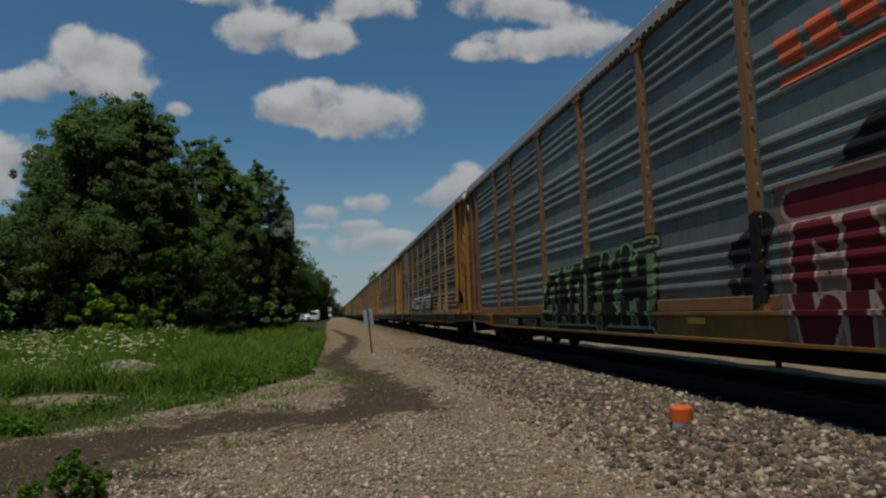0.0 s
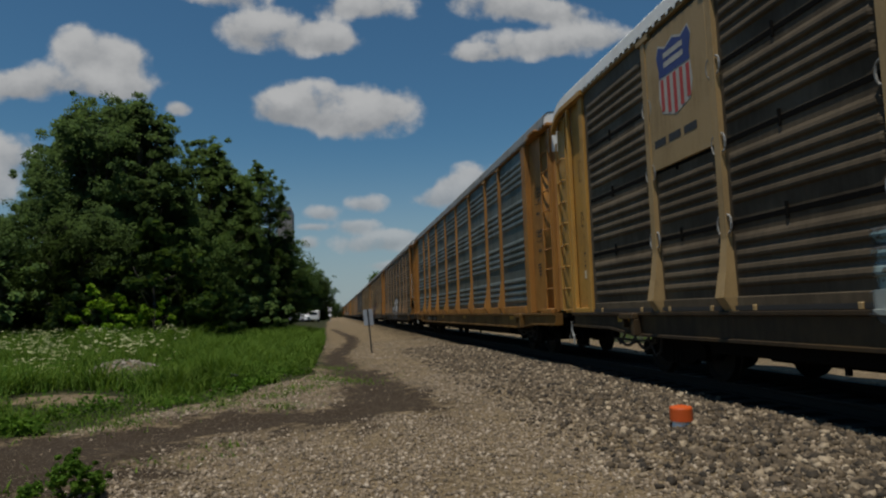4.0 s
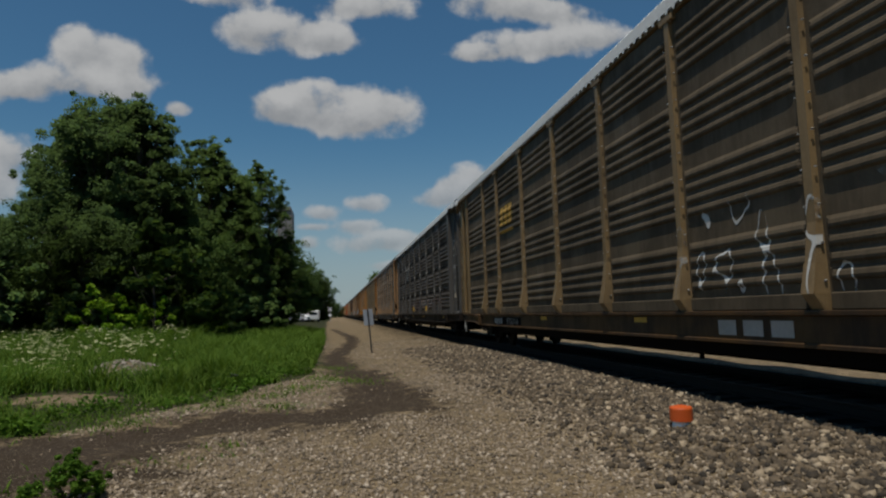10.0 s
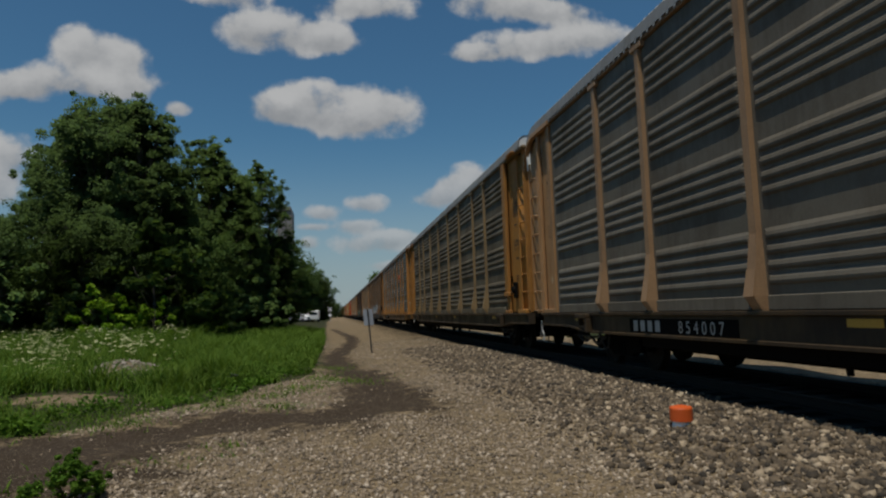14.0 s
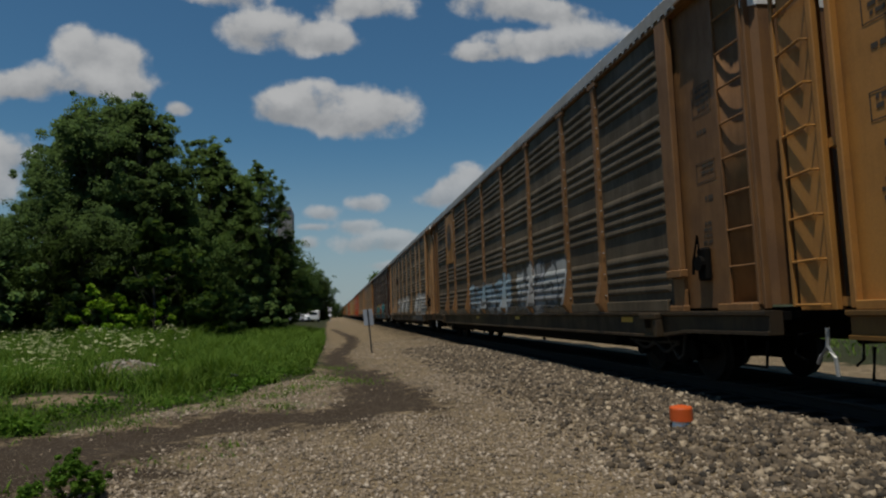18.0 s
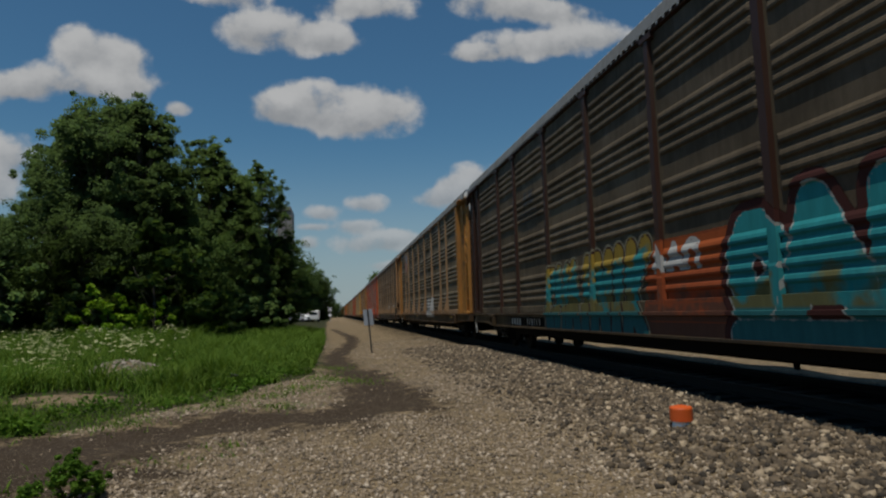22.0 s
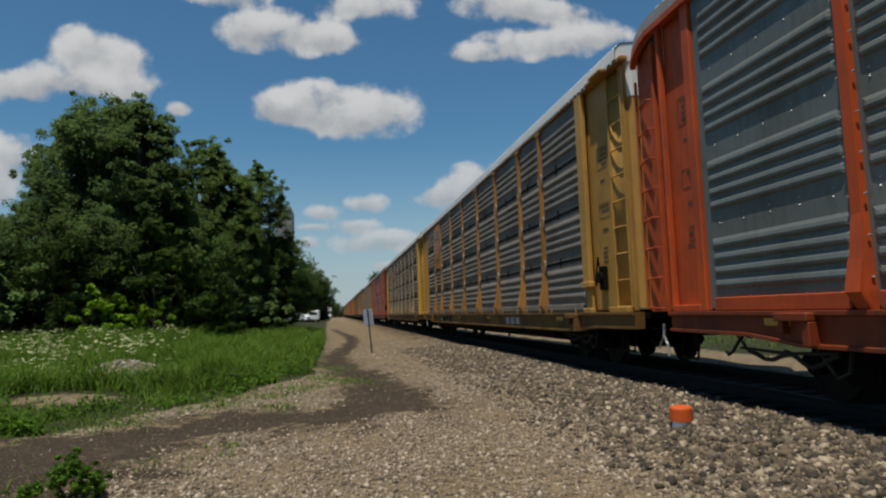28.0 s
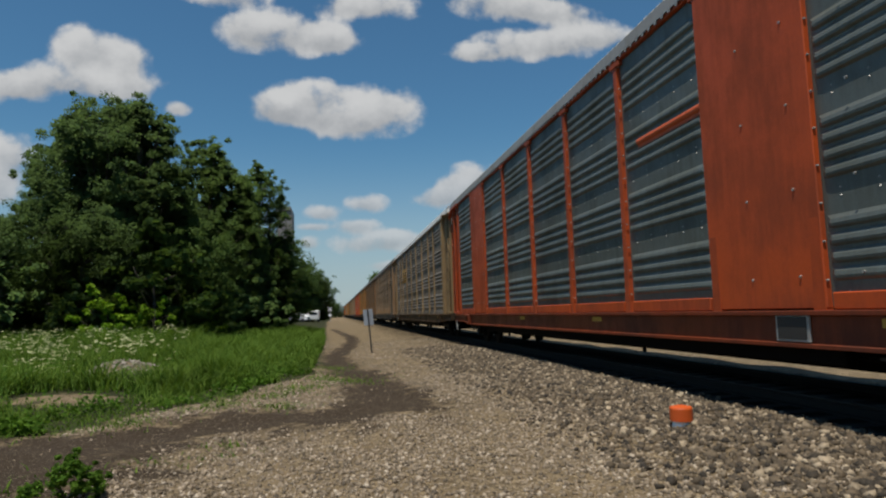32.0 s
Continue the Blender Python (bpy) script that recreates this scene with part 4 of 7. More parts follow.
def door_cap_shape():
    """White upper part of an end door, under the roof."""
    s = Shape()
    ring = [(0.0, 0.03), (-0.7, 0.115), (-1.25, 0.075), (-1.43, -0.05), (-1.40, -0.1), (-0.7, 0.06), (0.0, -0.02)]
    s.sweep(ring, [lambda a, b, z=z, k=k: (a * k, b, z) for z, k in ((TOP - 0.62, 1.0), (TOP + 0.1, 1.0), (TOP + 0.28, 0.9), (TOP + 0.44, 0.45))])
    return s


def frame_shape():
    """Side frame of a bogie."""
    s = Shape()
    outline = [(-1.25, 0.46), (-1.15, 0.58), (-0.6, 0.66), (-0.3, 0.86), (0.3, 0.86), (0.6, 0.66), (1.15, 0.58), (1.25, 0.46), (1.1, 0.36), (0.75, 0.42), (0.4, 0.24), (-0.4, 0.24), (-0.75, 0.42), (-1.1, 0.36)]
    s.sweep(outline, [lambda a, b, x=x: (x, a, b) for x in (-0.07, 0.07)])
    for y in (-0.9, 0.9):
        s.drum((-0.1, y, 0.46), (1, 0, 0), 0.13, 0.14, 12)
    for y in (-0.14, 0.0, 0.14):
        s.drum((-0.04, y, 0.4), (0, 0, 1), 0.06, 0.26, 8)
    return s


def wheel_shape():
    return Shape().drum((0, 0, 0), (1, 0, 0), 0.42, 0.13, 24, [(0.09, -0.09), (0.12, -0.06), (0.33, -0.03), (0.37, -0.065), (0.42, -0.06), (0.425, 0.03), (0.45, 0.045), (0.45, 0.07), (0.36, 0.07), (0.12, 0.05)])


def axle_shape():
    return Shape().drum((0, 0, 0), (1, 0, 0), 0.08, 1.9, 12)


def bolster_shape():
    return Shape().box(-0.95, 0.95, -0.2, 0.2, 0.5, 0.74, 0.03)


def coupler_shape():
    s = Shape()
    s.box(-0.1, 0.1, 0.0, 0.45, 0.72, 0.92, 0.02)
    s.box(-0.2, 0.17, 0.42, 0.66, 0.68, 0.97, 0.05)
    s.box(-0.32, 0.32, -0.12, 0.0, 0.66, 1.02, 0.03)
    return s


def hose_shape():
    return Shape().tube([(-0.25, 0.1, 0.72), (-0.3, 0.2, 0.6), (-0.3, 0.38, 0.42), (-0.27, 0.55, 0.36), (-0.22, 0.68, 0.4)], 0.026, 6)


def lever_shape():
    """Uncoupling rod across the end, bent down at the near corner."""
    return Shape().tube([(0.0, 0.2, 0.98), (-0.5, 0.24, 0.92), (-1.0, 0.22, 0.86), (-1.3, 0.14, 0.82), (-1.34, 0.12, 0.6), (-1.3, 0.26, 0.52)], 0.018, 6)


def step_shape():
    s = Shape()
    s.tube([(WALL + 0.02, -0.22, 0.75), (WALL - 0.02, -0.22, 0.42), (WALL - 0.02, 0.22, 0.42), (WALL + 0.02, 0.22, 0.75)], 0.02, 5)
    return s


def brake_shape():
    """Hand-brake lever and chain housing on the end post."""
    s = Shape()
    s.box(-0.10, 0.0, -0.13, 0.13, -0.2, 0.28, 0.03)
    s.tube([(-0.12, 0.0, 0.2), (-0.17, -0.05, 0.45), (-0.15, 0.12, 0.1), (-0.14, 0.16, -0.1)], 0.022, 6)
    s.drum((-0.13, 0, 0.05), (1, 0, 0), 0.11, 0.06, 12)
    return s


def stay_bracket_shape():
    """Welded jacking pad on the sill."""
    s = Shape()
    s.box(WALL - 0.22, WALL - 0.05, -0.28, 0.28, 1.0, 1.1, 0.015)
    s.box(WALL - 0.20, WALL - 0.05, -0.28, -0.16, 0.72, 1.0, 0.012)
    s.box(WALL - 0.16, WALL - 0.05, 0.2, 0.28, 0.85, 1.0, 0.01)
    return s


def loops_shape():
    """Sagging hoses and their hangers under the deck."""
    s = Shape()
    s.tube([(-1.2, -0.9 + 0.15 * i, 0.60 - 0.17 * math.sin(math.pi * i / 6) ** 2) for i in range(7)], 0.028, 6)
    s.tube([(-1.15, 0.0 + 0.16 * i, 0.56 - 0.1 * math.sin(math.pi * i / 5) ** 2) for i in range(6)], 0.03, 6)
    s.tube([(-1.2, -0.9, 0.62), (-1.18, 0.0, 0.57), (-1.2, 0.9, 0.6)], 0.022, 5)
    s.tube([(-1.2, -1.1, 0.75), (-1.22, -1.05, 0.42), (-1.2, -0.85, 0.34), (-1.2, -0.7, 0.5), (-1.18, -0.5, 0.7)], 0.025, 5)
    return s


def studs_shape(plates):
    """Bolt heads in pairs over the flat bands of the side panels."""
    s = Shape()
    for i, (a, b) in enumerate(zip(EDGES[:-1], EDGES[1:])):
        if plates and i in (1, 7):
            continue
        for band in range(4):
            z = 1.441 + 1.107 * band - 0.22
            for k in range(5):
                y = a + (b - a) * (k + 0.7) / 5.4
                for dz in (0.0, 0.09):
                    if z + dz > LOW + 0.1:
                        s.add([(WALL, y - 0.016, z + dz), (WALL, y, z + dz - 0.016), (WALL, y + 0.016, z + dz), (WALL, y, z + dz + 0.016), (WALL - 0.014, y, z + dz)], [(0, 1, 4), (1, 2, 4), (2, 3, 4), (3, 0, 4)])
    return s


def decal(w, z0, z1, proud=0.006, steps=3, fine=0.0):
    """A skin that follows the corrugated wall and steps over posts."""
    zs = sorted({z0, z1, *[z for _, z in PROFILE if z0 < z < z1]})
    if z0 < LOW:
        zs = sorted({z0, LOW - 0.095, LOW - 0.088, LOW - 0.072, LOW - 0.018, LOW - 0.014, LOW + 0.171, LOW + 0.175, *zs})
    if fine:
        more = np.arange(z0, z1, fine)
        zs = sorted({*zs, *[float(z) for z in more if min(abs(z - q) for q in zs) > 0.015]})
    ys = np.linspace(-w / 2, w / 2, steps)
    verts, uv = [], []
    for y in ys:
        for z in zs:
            if z0 >= LOW:
                out_ = depth(z)
            else:
                out_ = depth(z) if z > LOW + 0.173 else 0.072 if z > LOW - 0.016 else 0.122 if z > LOW - 0.08 else 0.062
            verts.append((WALL - out_ - proud, y, z))
            uv.append(((y + w / 2) / w, (z - z0) / (z1 - z0)))
    k = len(zs)
    faces = [(i * k + j, (i + 1) * k + j, (i + 1) * k + j + 1, i * k + j + 1) for i in range(steps - 1) for j in range(k - 1)]
    m = bpy.data.meshes.new("decal")
    m.from_pydata(verts, [], faces)
    layer = m.uv_layers.new(name="UVMap")
    for loop in m.loops:
        layer.data[loop.index].uv = uv[loop.vertex_index]
    m.materials.append(None)
    return m


def over_posts(y0, y1, z0, z1):
    """Strips of paint for the faces of the posts that a sprayed piece crosses."""
    return [y for y in EDGES[1:-1] if y0 < y < y1]


# pen strokes of swollen letter shapes: pairs of figures are points on a ten by ten field, a space lifts the pen
STROKES = {
    "S": "9838172674827111", "C": "9769391613306092", "A": "003990 2373", "N": "00099099", "I": "4049", "T": "0999 4940", "E": "99090090 0575",
    "K": "0009 990490", "H": "0009 9099 0595", "R": "0009 0979866505 4590", "U": "090230609299", "M": "0009459990", "O": "300306396996936030",
    "n": "000739699790", "V": "094099", "i": "4046 4848", "q": "909939170535 6593", "J": "0999 69623010", "-": "0595",
}


def capsule(u, v, a, b):
    """Distance of points from a straight stroke."""
    d = (b[0] - a[0], b[1] - a[1])
    k = np.clip(((u - a[0]) * d[0] + (v - a[1]) * d[1]) / max(d[0] ** 2 + d[1] ** 2, 1e-9), 0, 1)
    return np.hypot(u - a[0] - k * d[0], v - a[1] - k * d[1])


def ink_fields(u, v, letters):
    """How far points lie outside all the letters, and from the nearest outline that no later letter covers."""
    own = []
    for sign, u0, u1, v0, v1, fat, lean in letters:
        best = np.full(np.shape(u), 9.0)
        for stroke in STROKES[sign].split():
            pts = []
            for k in range(0, len(stroke), 2):
                q = int(stroke[k + 1]) / 9
                pts.append((u0 + (u1 - u0) * int(stroke[k]) / 9 + lean * q * (v1 - v0), v0 + (v1 - v0) * q))
            for a, b in zip(pts[:-1], pts[1:]):
                best = np.minimum(best, capsule(u, v, a, b))
        own.append(best - fat)
    body = np.minimum.reduce(own)
    line, over = np.full(np.shape(u), 9.0), np.full(np.shape(u), -9.0)
    for d in reversed(own):
        line = np.minimum(line, np.maximum(np.abs(d), over))
        over = np.maximum(over, -d)
    return body, line


def inked(mesh, y_at, y1, z0, letters):
    """Stores the fields of a piece on the points of a skin that lies at y_at."""
    co = np.empty(len(mesh.vertices) * 3, np.float32)
    mesh.vertices.foreach_get("co", co)
    co = co.reshape(-1, 3)
    body, line = ink_fields(y1 - co[:, 1] - y_at, co[:, 2] - z0, letters)
    layer = mesh.color_attributes.new("ink", "FLOAT_COLOR", "POINT")
    layer.data.foreach_set("color", np.stack([body, line, body * 0, body * 0 + 1], 1).astype(np.float32).ravel())


def put_graffiti(car, layer_no, y0, y1, z0, z1, material, label, letters=None):
    w, mid = y1 - y0, (y0 + y1) / 2
    data = decal(w, z0, z1, 0.006 + 0.004 * layer_no, steps=max(3, int(w / 0.05)) if letters else 3, fine=0.05 if letters else 0)
    if letters:
        inked(data, mid, y1, z0, letters)
    ob = part("graffiti", data, material, car, label, pose(0, mid, 0))
    up, half, out_ = zip(*(POST if car["flared"] else SLIM_POST))
    for y in over_posts(y0, y1, z0, z1):
        m = Shape()
        low, top = max(z0, up[0]), min(z1, LOW + 2.0)
        zs = [z for z in np.linspace(low, top, 40)]
        for z in zs:
            half_ = float(np.interp(z, up, half)) * 0.9
            x = WALL - float(np.interp(z, up, out_)) - (0.014 if z < LOW + 0.53 else 0.005) - 0.004 * layer_no
            m.v += [(WALL - 0.03, -half_ / 0.9 - 0.012, z), (x, -half_ - 0.012, z)] + [(x, k * half_, z) for k in (-0.5, 0.0, 0.5, 1.0)]
        m.f = [(6 * i + k, 6 * i + k + 1, 6 * i + k + 7, 6 * i + k + 6) for i in range(len(zs) - 1) for k in range(5)]
        data = m.mesh("graffiti_on_post")
        layer = data.uv_layers.new(name="UVMap")
        for loop in data.loops:
            co = data.vertices[loop.vertex_index].co
            layer.data[loop.index].uv = ((co.y + y - y0) / w, (co.z - z0) / (z1 - z0))
        if letters:
            inked(data, y, y1, z0, letters)
        part("graffiti_on_post", data, material, car, "", pose(0, y, 0))
    return ob


def flat_bar(y0, y1, z0, z1, lean=0.0, proud=0.0, wall=None):
    """Painted bar on a flat plate, or draped over the ridges."""
    zs = sorted({z0, z1, *[z for _, z in PROFILE if z0 < z < z1]}) if wall is None else [z0, z1]
    s = Shape()
    n = len(zs)
    pts = []
    for z in zs:
        x = WALL - depth(z) - 0.012 - proud if wall is None else wall - proud
        k = lean * (z - z0)
        pts += [(x, y0 + k, z), (x, y1 + k, z)]
    return s.add(pts, [(2 * i, 2 * i + 1, 2 * i + 3, 2 * i + 2) for i in range(n - 1)])


DIGITS = {}


def number(car, text, y, z, size, material, wall, label):
    """Stencilled figures on the sill, one part each."""
    for i, sign in enumerate(text):
        key = (sign, size)
        if key not in DIGITS:
            curve = bpy.data.curves.new("figure", "FONT")
            curve.body, curve.size, curve.extrude = sign, size, 0.002
            ob = bpy.data.objects.new("figure", curve)
            scene.collection.objects.link(ob)
            data = bpy.data.meshes.new_from_object(ob.evaluated_get(bpy.context.evaluated_depsgraph_get()))
            bpy.data.objects.remove(ob)
            data.materials.clear()
            data.materials.append(None)
            DIGITS[key] = data
        turn = Matrix(((0, 0, -1, wall), (-1, 0, 0, y - i * 0.215), (0, 1, 0, z), (0, 0, 0, 1)))
        part("digit", DIGITS[key], material, car, label if i == 0 else "", turn)


def shield(car, y0, y1, z0, z1):
    """Shield badge in blue over red and white stripes."""
    mid, w = (y0 + y1) / 2, (y1 - y0) / 2
    outline = [(-0.85, 1.0), (-0.45, 0.93), (0.0, 1.0), (0.45, 0.93), (0.85, 1.0), (1.0, 0.86), (0.86, 0.66), (0.95, 0.3), (0.8, 0.1), (0.0, 0.0), (-0.8, 0.1), (-0.95, 0.3), (-0.86, 0.66), (-1.0, 0.86)]
    x = WALL - 0.062
    white = Shape().add([(x, mid + a * w, z0 + b * (z1 - z0)) for a, b in outline], [tuple(range(len(outline)))])
    badge = part("badge", white, WHITE, car, "shield badge, blue above red and white stripes")
    split = z0 + 0.56 * (z1 - z0)
    upper = [(a, b) for a, b in outline if b > 0.6] + [(0.88, 0.56), (-0.88, 0.56)]
    upper = [(-0.88, 0.56), (-0.86, 0.66), (-0.97, 0.85), (-0.83, 0.97), (-0.45, 0.9), (0, 0.97), (0.45, 0.9), (0.83, 0.97), (0.97, 0.85), (0.86, 0.66), (0.88, 0.56)]
    part("badge_field", Shape().add([(x - 0.004, mid + a * w, z0 + b * (z1 - z0)) for a, b in upper], [tuple(range(len(upper)))]), BLUE, badge)
    for i in range(5):
        a = -0.82 + i * 0.36
        low = 0.12 - 0.1 * (1 - abs(i - 2) / 2)
        part("stripe", Shape().add([(x - 0.004, mid + (a + q) * w, z0 + b * (z1 - z0)) for q, b in ((0, low), (0.18, low), (0.18, 0.53), (0, 0.53))], [(0, 1, 2, 3)]), RED, badge)
    for zz in (0.66, 0.78):
        part("bar", flat_bar(mid - 0.55 * w, mid + 0.55 * w, z0 + zz * (z1 - z0), z0 + (zz + 0.07) * (z1 - z0), wall=x - 0.007), WHITE, badge)


def block_letters(car, name, y0, y1, z0, z1, count, material, lean=0.0, label=""):
    """Company lettering as plain slanted blocks draped over the ridges."""
    w = (y1 - y0) / count
    ob = part(name, flat_bar(y0 + 0.12 * w, y0 + 0.85 * w, z0, z1, lean, 0.002), material, car, label)
    for i in range(1, count):
        part("block", flat_bar(y0 + (i + 0.12) * w, y0 + (i + 0.85) * w, z0, z1, lean, 0.002), material, ob)
    return ob


def words(rng, y0, y1, z, tall, x):
    """A line of small stencilled words, as bars."""
    s, y = Shape(), y0
    while y < y1 - 0.03:
        w = min(rng.uniform(0.05, 0.14), y1 - y)
        s.box(x - 0.002, x, y, y + w, z, z + tall)
        y += w + 0.025
    return s


def stencils(car, coat, y, side_sign, seed):
    """Small stencilled notices, too small to read, on an end plate."""
    rng = random.Random(seed)
    ink = WHITE if coat in ("maroon", "iron", "black") else INK
    x, at = WALL + 0.071, pose(0, y, 0)
    for top, tall, rows in ((4.44, 0.44, 4), (3.3, 0.3, 2)):
        box = Shape()
        for a0, a1, b0, b1 in ((-0.3, 0.18, top - tall, top - tall + 0.014), (-0.3, 0.18, top - 0.014, top), (-0.3, -0.286, top - tall, top), (0.166, 0.18, top - tall, top)):
            box.box(x - 0.002, x, a0, a1, b0, b1)
        notice = part("notice_frame", box, ink, car, "", at)
        for i in range(rows):
            part("notice_line", words(rng, -0.26, 0.12 - rng.uniform(0, 0.12), top - 0.09 - i * 0.095, 0.05, x), ink, notice)
    part("notice_line", words(rng, -0.15, 0.1, 3.72, 0.06, x), ink, car, "", at)
    part("notice_line", words(rng, -0.2, 0.05, 2.72, 0.07, x), ink, car, "", at)
    for i in range(rng.choice((2, 3, 4))):
        part("notice_line", words(rng, -0.12, 0.14 - rng.uniform(0, 0.1), 2.1 + i * 0.09, 0.045, x), ink, car, "", at)
    if seed % 3 == 0:
        part("notice_plate", Shape().box(x - 0.003, x, -0.2, 0.12, 1.85, 2.02), CREAM, car, "", at)


def ladder(car, at, rungs, coat, slant=True):
    """at: pose whose y runs across the ladder and -x points outwards."""
    ob = part("ladder", kept("stile%d" % rungs, lambda: stile_shape(0.5 * rungs + 0.02)), coat, car, "", at @ pose(0.0, 0.3, 0))
    part("stile", kept("stile%d" % rungs, lambda: stile_shape(0)), coat, ob, "", pose(0, -0.6, 0))
    for i in range(rungs):
        part("rung", kept("slant_rung", slant_rung_shape) if slant else kept("rung", rung_shape), coat, ob, "", pose(-0.03 if slant else 0.0, -0.3, 0.02 + 0.5 * i))
    return ob


CARS = []


def railcar(k, sheet, coat, sill="yellow", roof="grey", flare=True, brackets=False, bolts=False, lines=False, plates=False, cap="white",
            ends=None, door=None, sprays=(), mark=None, figures="", label="", far=False, studs=False, placards=(), brake=False):
    """One autorack wagon; k counts the gaps between wagons, its rear gap being number k."""
    car = new("autorack_railcar")
    tagged(car, label, "railcar", group="wagons of the freight train")
    car["flared"] = flare
    sheet_m, coat_m, sill_m, roof_m = SHEET[sheet], COAT[coat], SILL[sill], ROOF[roof]
    ends_m = COAT[ends or coat]
    part("roof", kept("roof", roof_shape), roof_m, car, "ribbed %s sheet roof" % ("white" if roof == "white" else "dull grey"))
    part("gable", kept("gable", gable_shape), ROOF["white"] if cap else roof_m, car, "white painted gable plate" if cap else "")
    part("eave_trim", kept("eave_trim", eave_trim_shape), ends_m, car)
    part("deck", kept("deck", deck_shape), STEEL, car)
    part("side_sill", kept("sill", sill_shape), sill_m, car, "grimy steel side sill")
    part("side_sill", kept("sill", sill_shape), sill_m, car, "", pose(0, 0, 0, 0, 0, 180))
    part("top_rail", kept("top_rail", rail_shape), coat_m, car)
    part("top_rail", kept("top_rail", rail_shape), coat_m, car, "", pose(0, 0, 0, 0, 0, 180))
    part("far_side_wall", kept("far_side", far_side_shape), sheet_m, car)
    for y in EDGES[1:-1]:
        part("post", kept("far_post", far_post_shape), coat_m, car, "", pose(0, y, 0))
    for i, (a, b) in enumerate(zip(EDGES[:-1], EDGES[1:])):
        w, mid = b - a, (a + b) / 2
        if plates and i in (1, 7):
            part("side_plate", kept("plate%d" % i, lambda: Shape().box(WALL - 0.075, WALL, -w / 2 - 0.1, w / 2 + 0.1, LOW, TOP, 0.01)), coat_m, car, "broad plain side plate", pose(0, mid, 0))
            continue
        part("side_panel", kept("panel%.2f" % w, lambda: panel_shape(w)), sheet_m, car, "corrugated sheet-steel side panel" if i == 0 else "", pose(0, mid, 0))
        part("panel_lip", kept("lip%.2f" % w, lambda: lip_shape(w - 0.36)), coat_m if k in (0, 1, 3, 10, 14, 16, 19) else sheet_m, car, "", pose(0, mid, 0))
        if lines and not far:
            part("panel_slot", kept("slot%.2f" % w, lambda: Shape().box(WALL - 0.075, WALL, -w / 2 + 0.14, w / 2 - 0.14, LOW - 0.012, LOW + 0.05)), BLACK, car, "", pose(0, mid, 0))
            for side in (-0.3, 0.3):
                part("ledge_tab", kept("ledge_tab", lambda: Shape().box(WALL - 0.10, WALL - 0.06, -0.03, 0.03, LOW - 0.018, LOW + 0.06, 0.008)), coat_m, car, "", pose(0, mid + side * w, 0))
            for q in range(1, 4):
                z = JOINTS[q - 1]
                part("panel_joint", kept("joint%.2f" % w, lambda: Shape().box(WALL - 0.012, WALL, -w / 2 + 0.1, w / 2 - 0.1, -0.034, 0.034)), STEEL, car, "", pose(0, mid, z))
                part("latch", kept("latch", lambda: Shape().box(WALL - 0.03, WALL, -0.02, 0.02, -0.09, 0.12, 0.006)), STEEL, car, "", pose(0, mid + 0.2, z))
    for i, y in enumerate(EDGES[1:-1]):
        part("post", kept("post%d" % flare, lambda: post_shape(flare)), coat_m, car, "flared upright post" if i == 0 and flare else "", pose(0, y, 0))
        if brackets:
            for q in range(1, 4):
                part("lashing_bracket", kept("bracket", bracket_shape), ROOF["grey"], car, "", pose(0, y, JOINTS[q - 1]))
                part("lashing_bracket", kept("bracket", bracket_shape), ROOF["grey"], car, "", pose(0, y, JOINTS[q - 1]) @ Matrix.Diagonal((1, -1, 1, 1)))
        if bolts and not far:
            tagged(part("bolts", kept("bolts", lambda: rivet_shape(0)), GALV, car, "", pose(0, y, 0)), kind="stuff")
    for sign in (-1, 1):
        turn = pose(0, 0, 0) if sign > 0 else Matrix.Diagonal((1, -1, 1, 1))
        edge = EDGES[-1] if sign > 0 else EDGES[0]
        part("end_post", kept("end_post%d" % brake, lambda: end_post_shape(brake)) if sign < 0 else kept("rear_post", rear_post_shape), ends_m, car, "", pose(0, edge + sign * 0.14, 0))
        tip = HALF if sign > 0 else HALF - 0.24     # the front end is set back a little
        at = Matrix.Translation((0, sign * (tip - 0.74), 0)) @ Matrix.Diagonal((1, sign, 1, 1))
        part("end_plate", kept("end_plate%d%d" % (sign, plates), lambda: end_plate_shape(-1.28 if sign < 0 else -0.31, 0.72 if sign > 0 or plates else 0.07)), ends_m, car, "weathered end plate", at)
        if sign < 0 and not plates:
            part("ladder_bay", kept("ladder_bay", ladder_bay_shape, True), ends_m, car, "hollow behind the corner ladder", at)
        part("corner_post", kept("corner_post%d" % sign, lambda: corner_post_shape(sign < 0)), ends_m, car, "", at)
        for name, make in (("plate_foot", plate_foot_shape), ("eave_hood", eave_hood_shape)):
            if name == "eave_hood" and sign > 0:
                continue
            part(name, kept(name, make), ends_m, car, "", at)
        if not far:
            if sign < 0:
                ladder(car, pose(WALL + 0.06, sign * (tip - 0.38), LOW + (0.06 if not plates else -0.3)), 4 if plates else 9, ends_m, plates)
                if brake:
                    part("hand_brake", kept("hand_brake", brake_shape), STEEL, car, "hand-brake lever on its housing", pose(WALL + 0.07, -11.85, LOW + 0.62))
            else:
                ladder(car, pose(WALL + 0.05, HALF + 0.63, LOW + 0.02), 8, ends_m)
                part("ladder_panel", kept("ladder_panel", ladder_panel_shape), ends_m, car, "narrow panel that carries the end ladder")
                part("release_lever", kept("release_lever", release_lever_shape), GALV, car, "bright steel release lever")
            stencils(car, ends or coat, -11.9 if sign < 0 else 12.76, sign, k * 7 + sign)
            part("sill_step", kept("sill_step", step_shape), STEEL, car, "", pose(0, sign * (HALF - 0.4), 0))
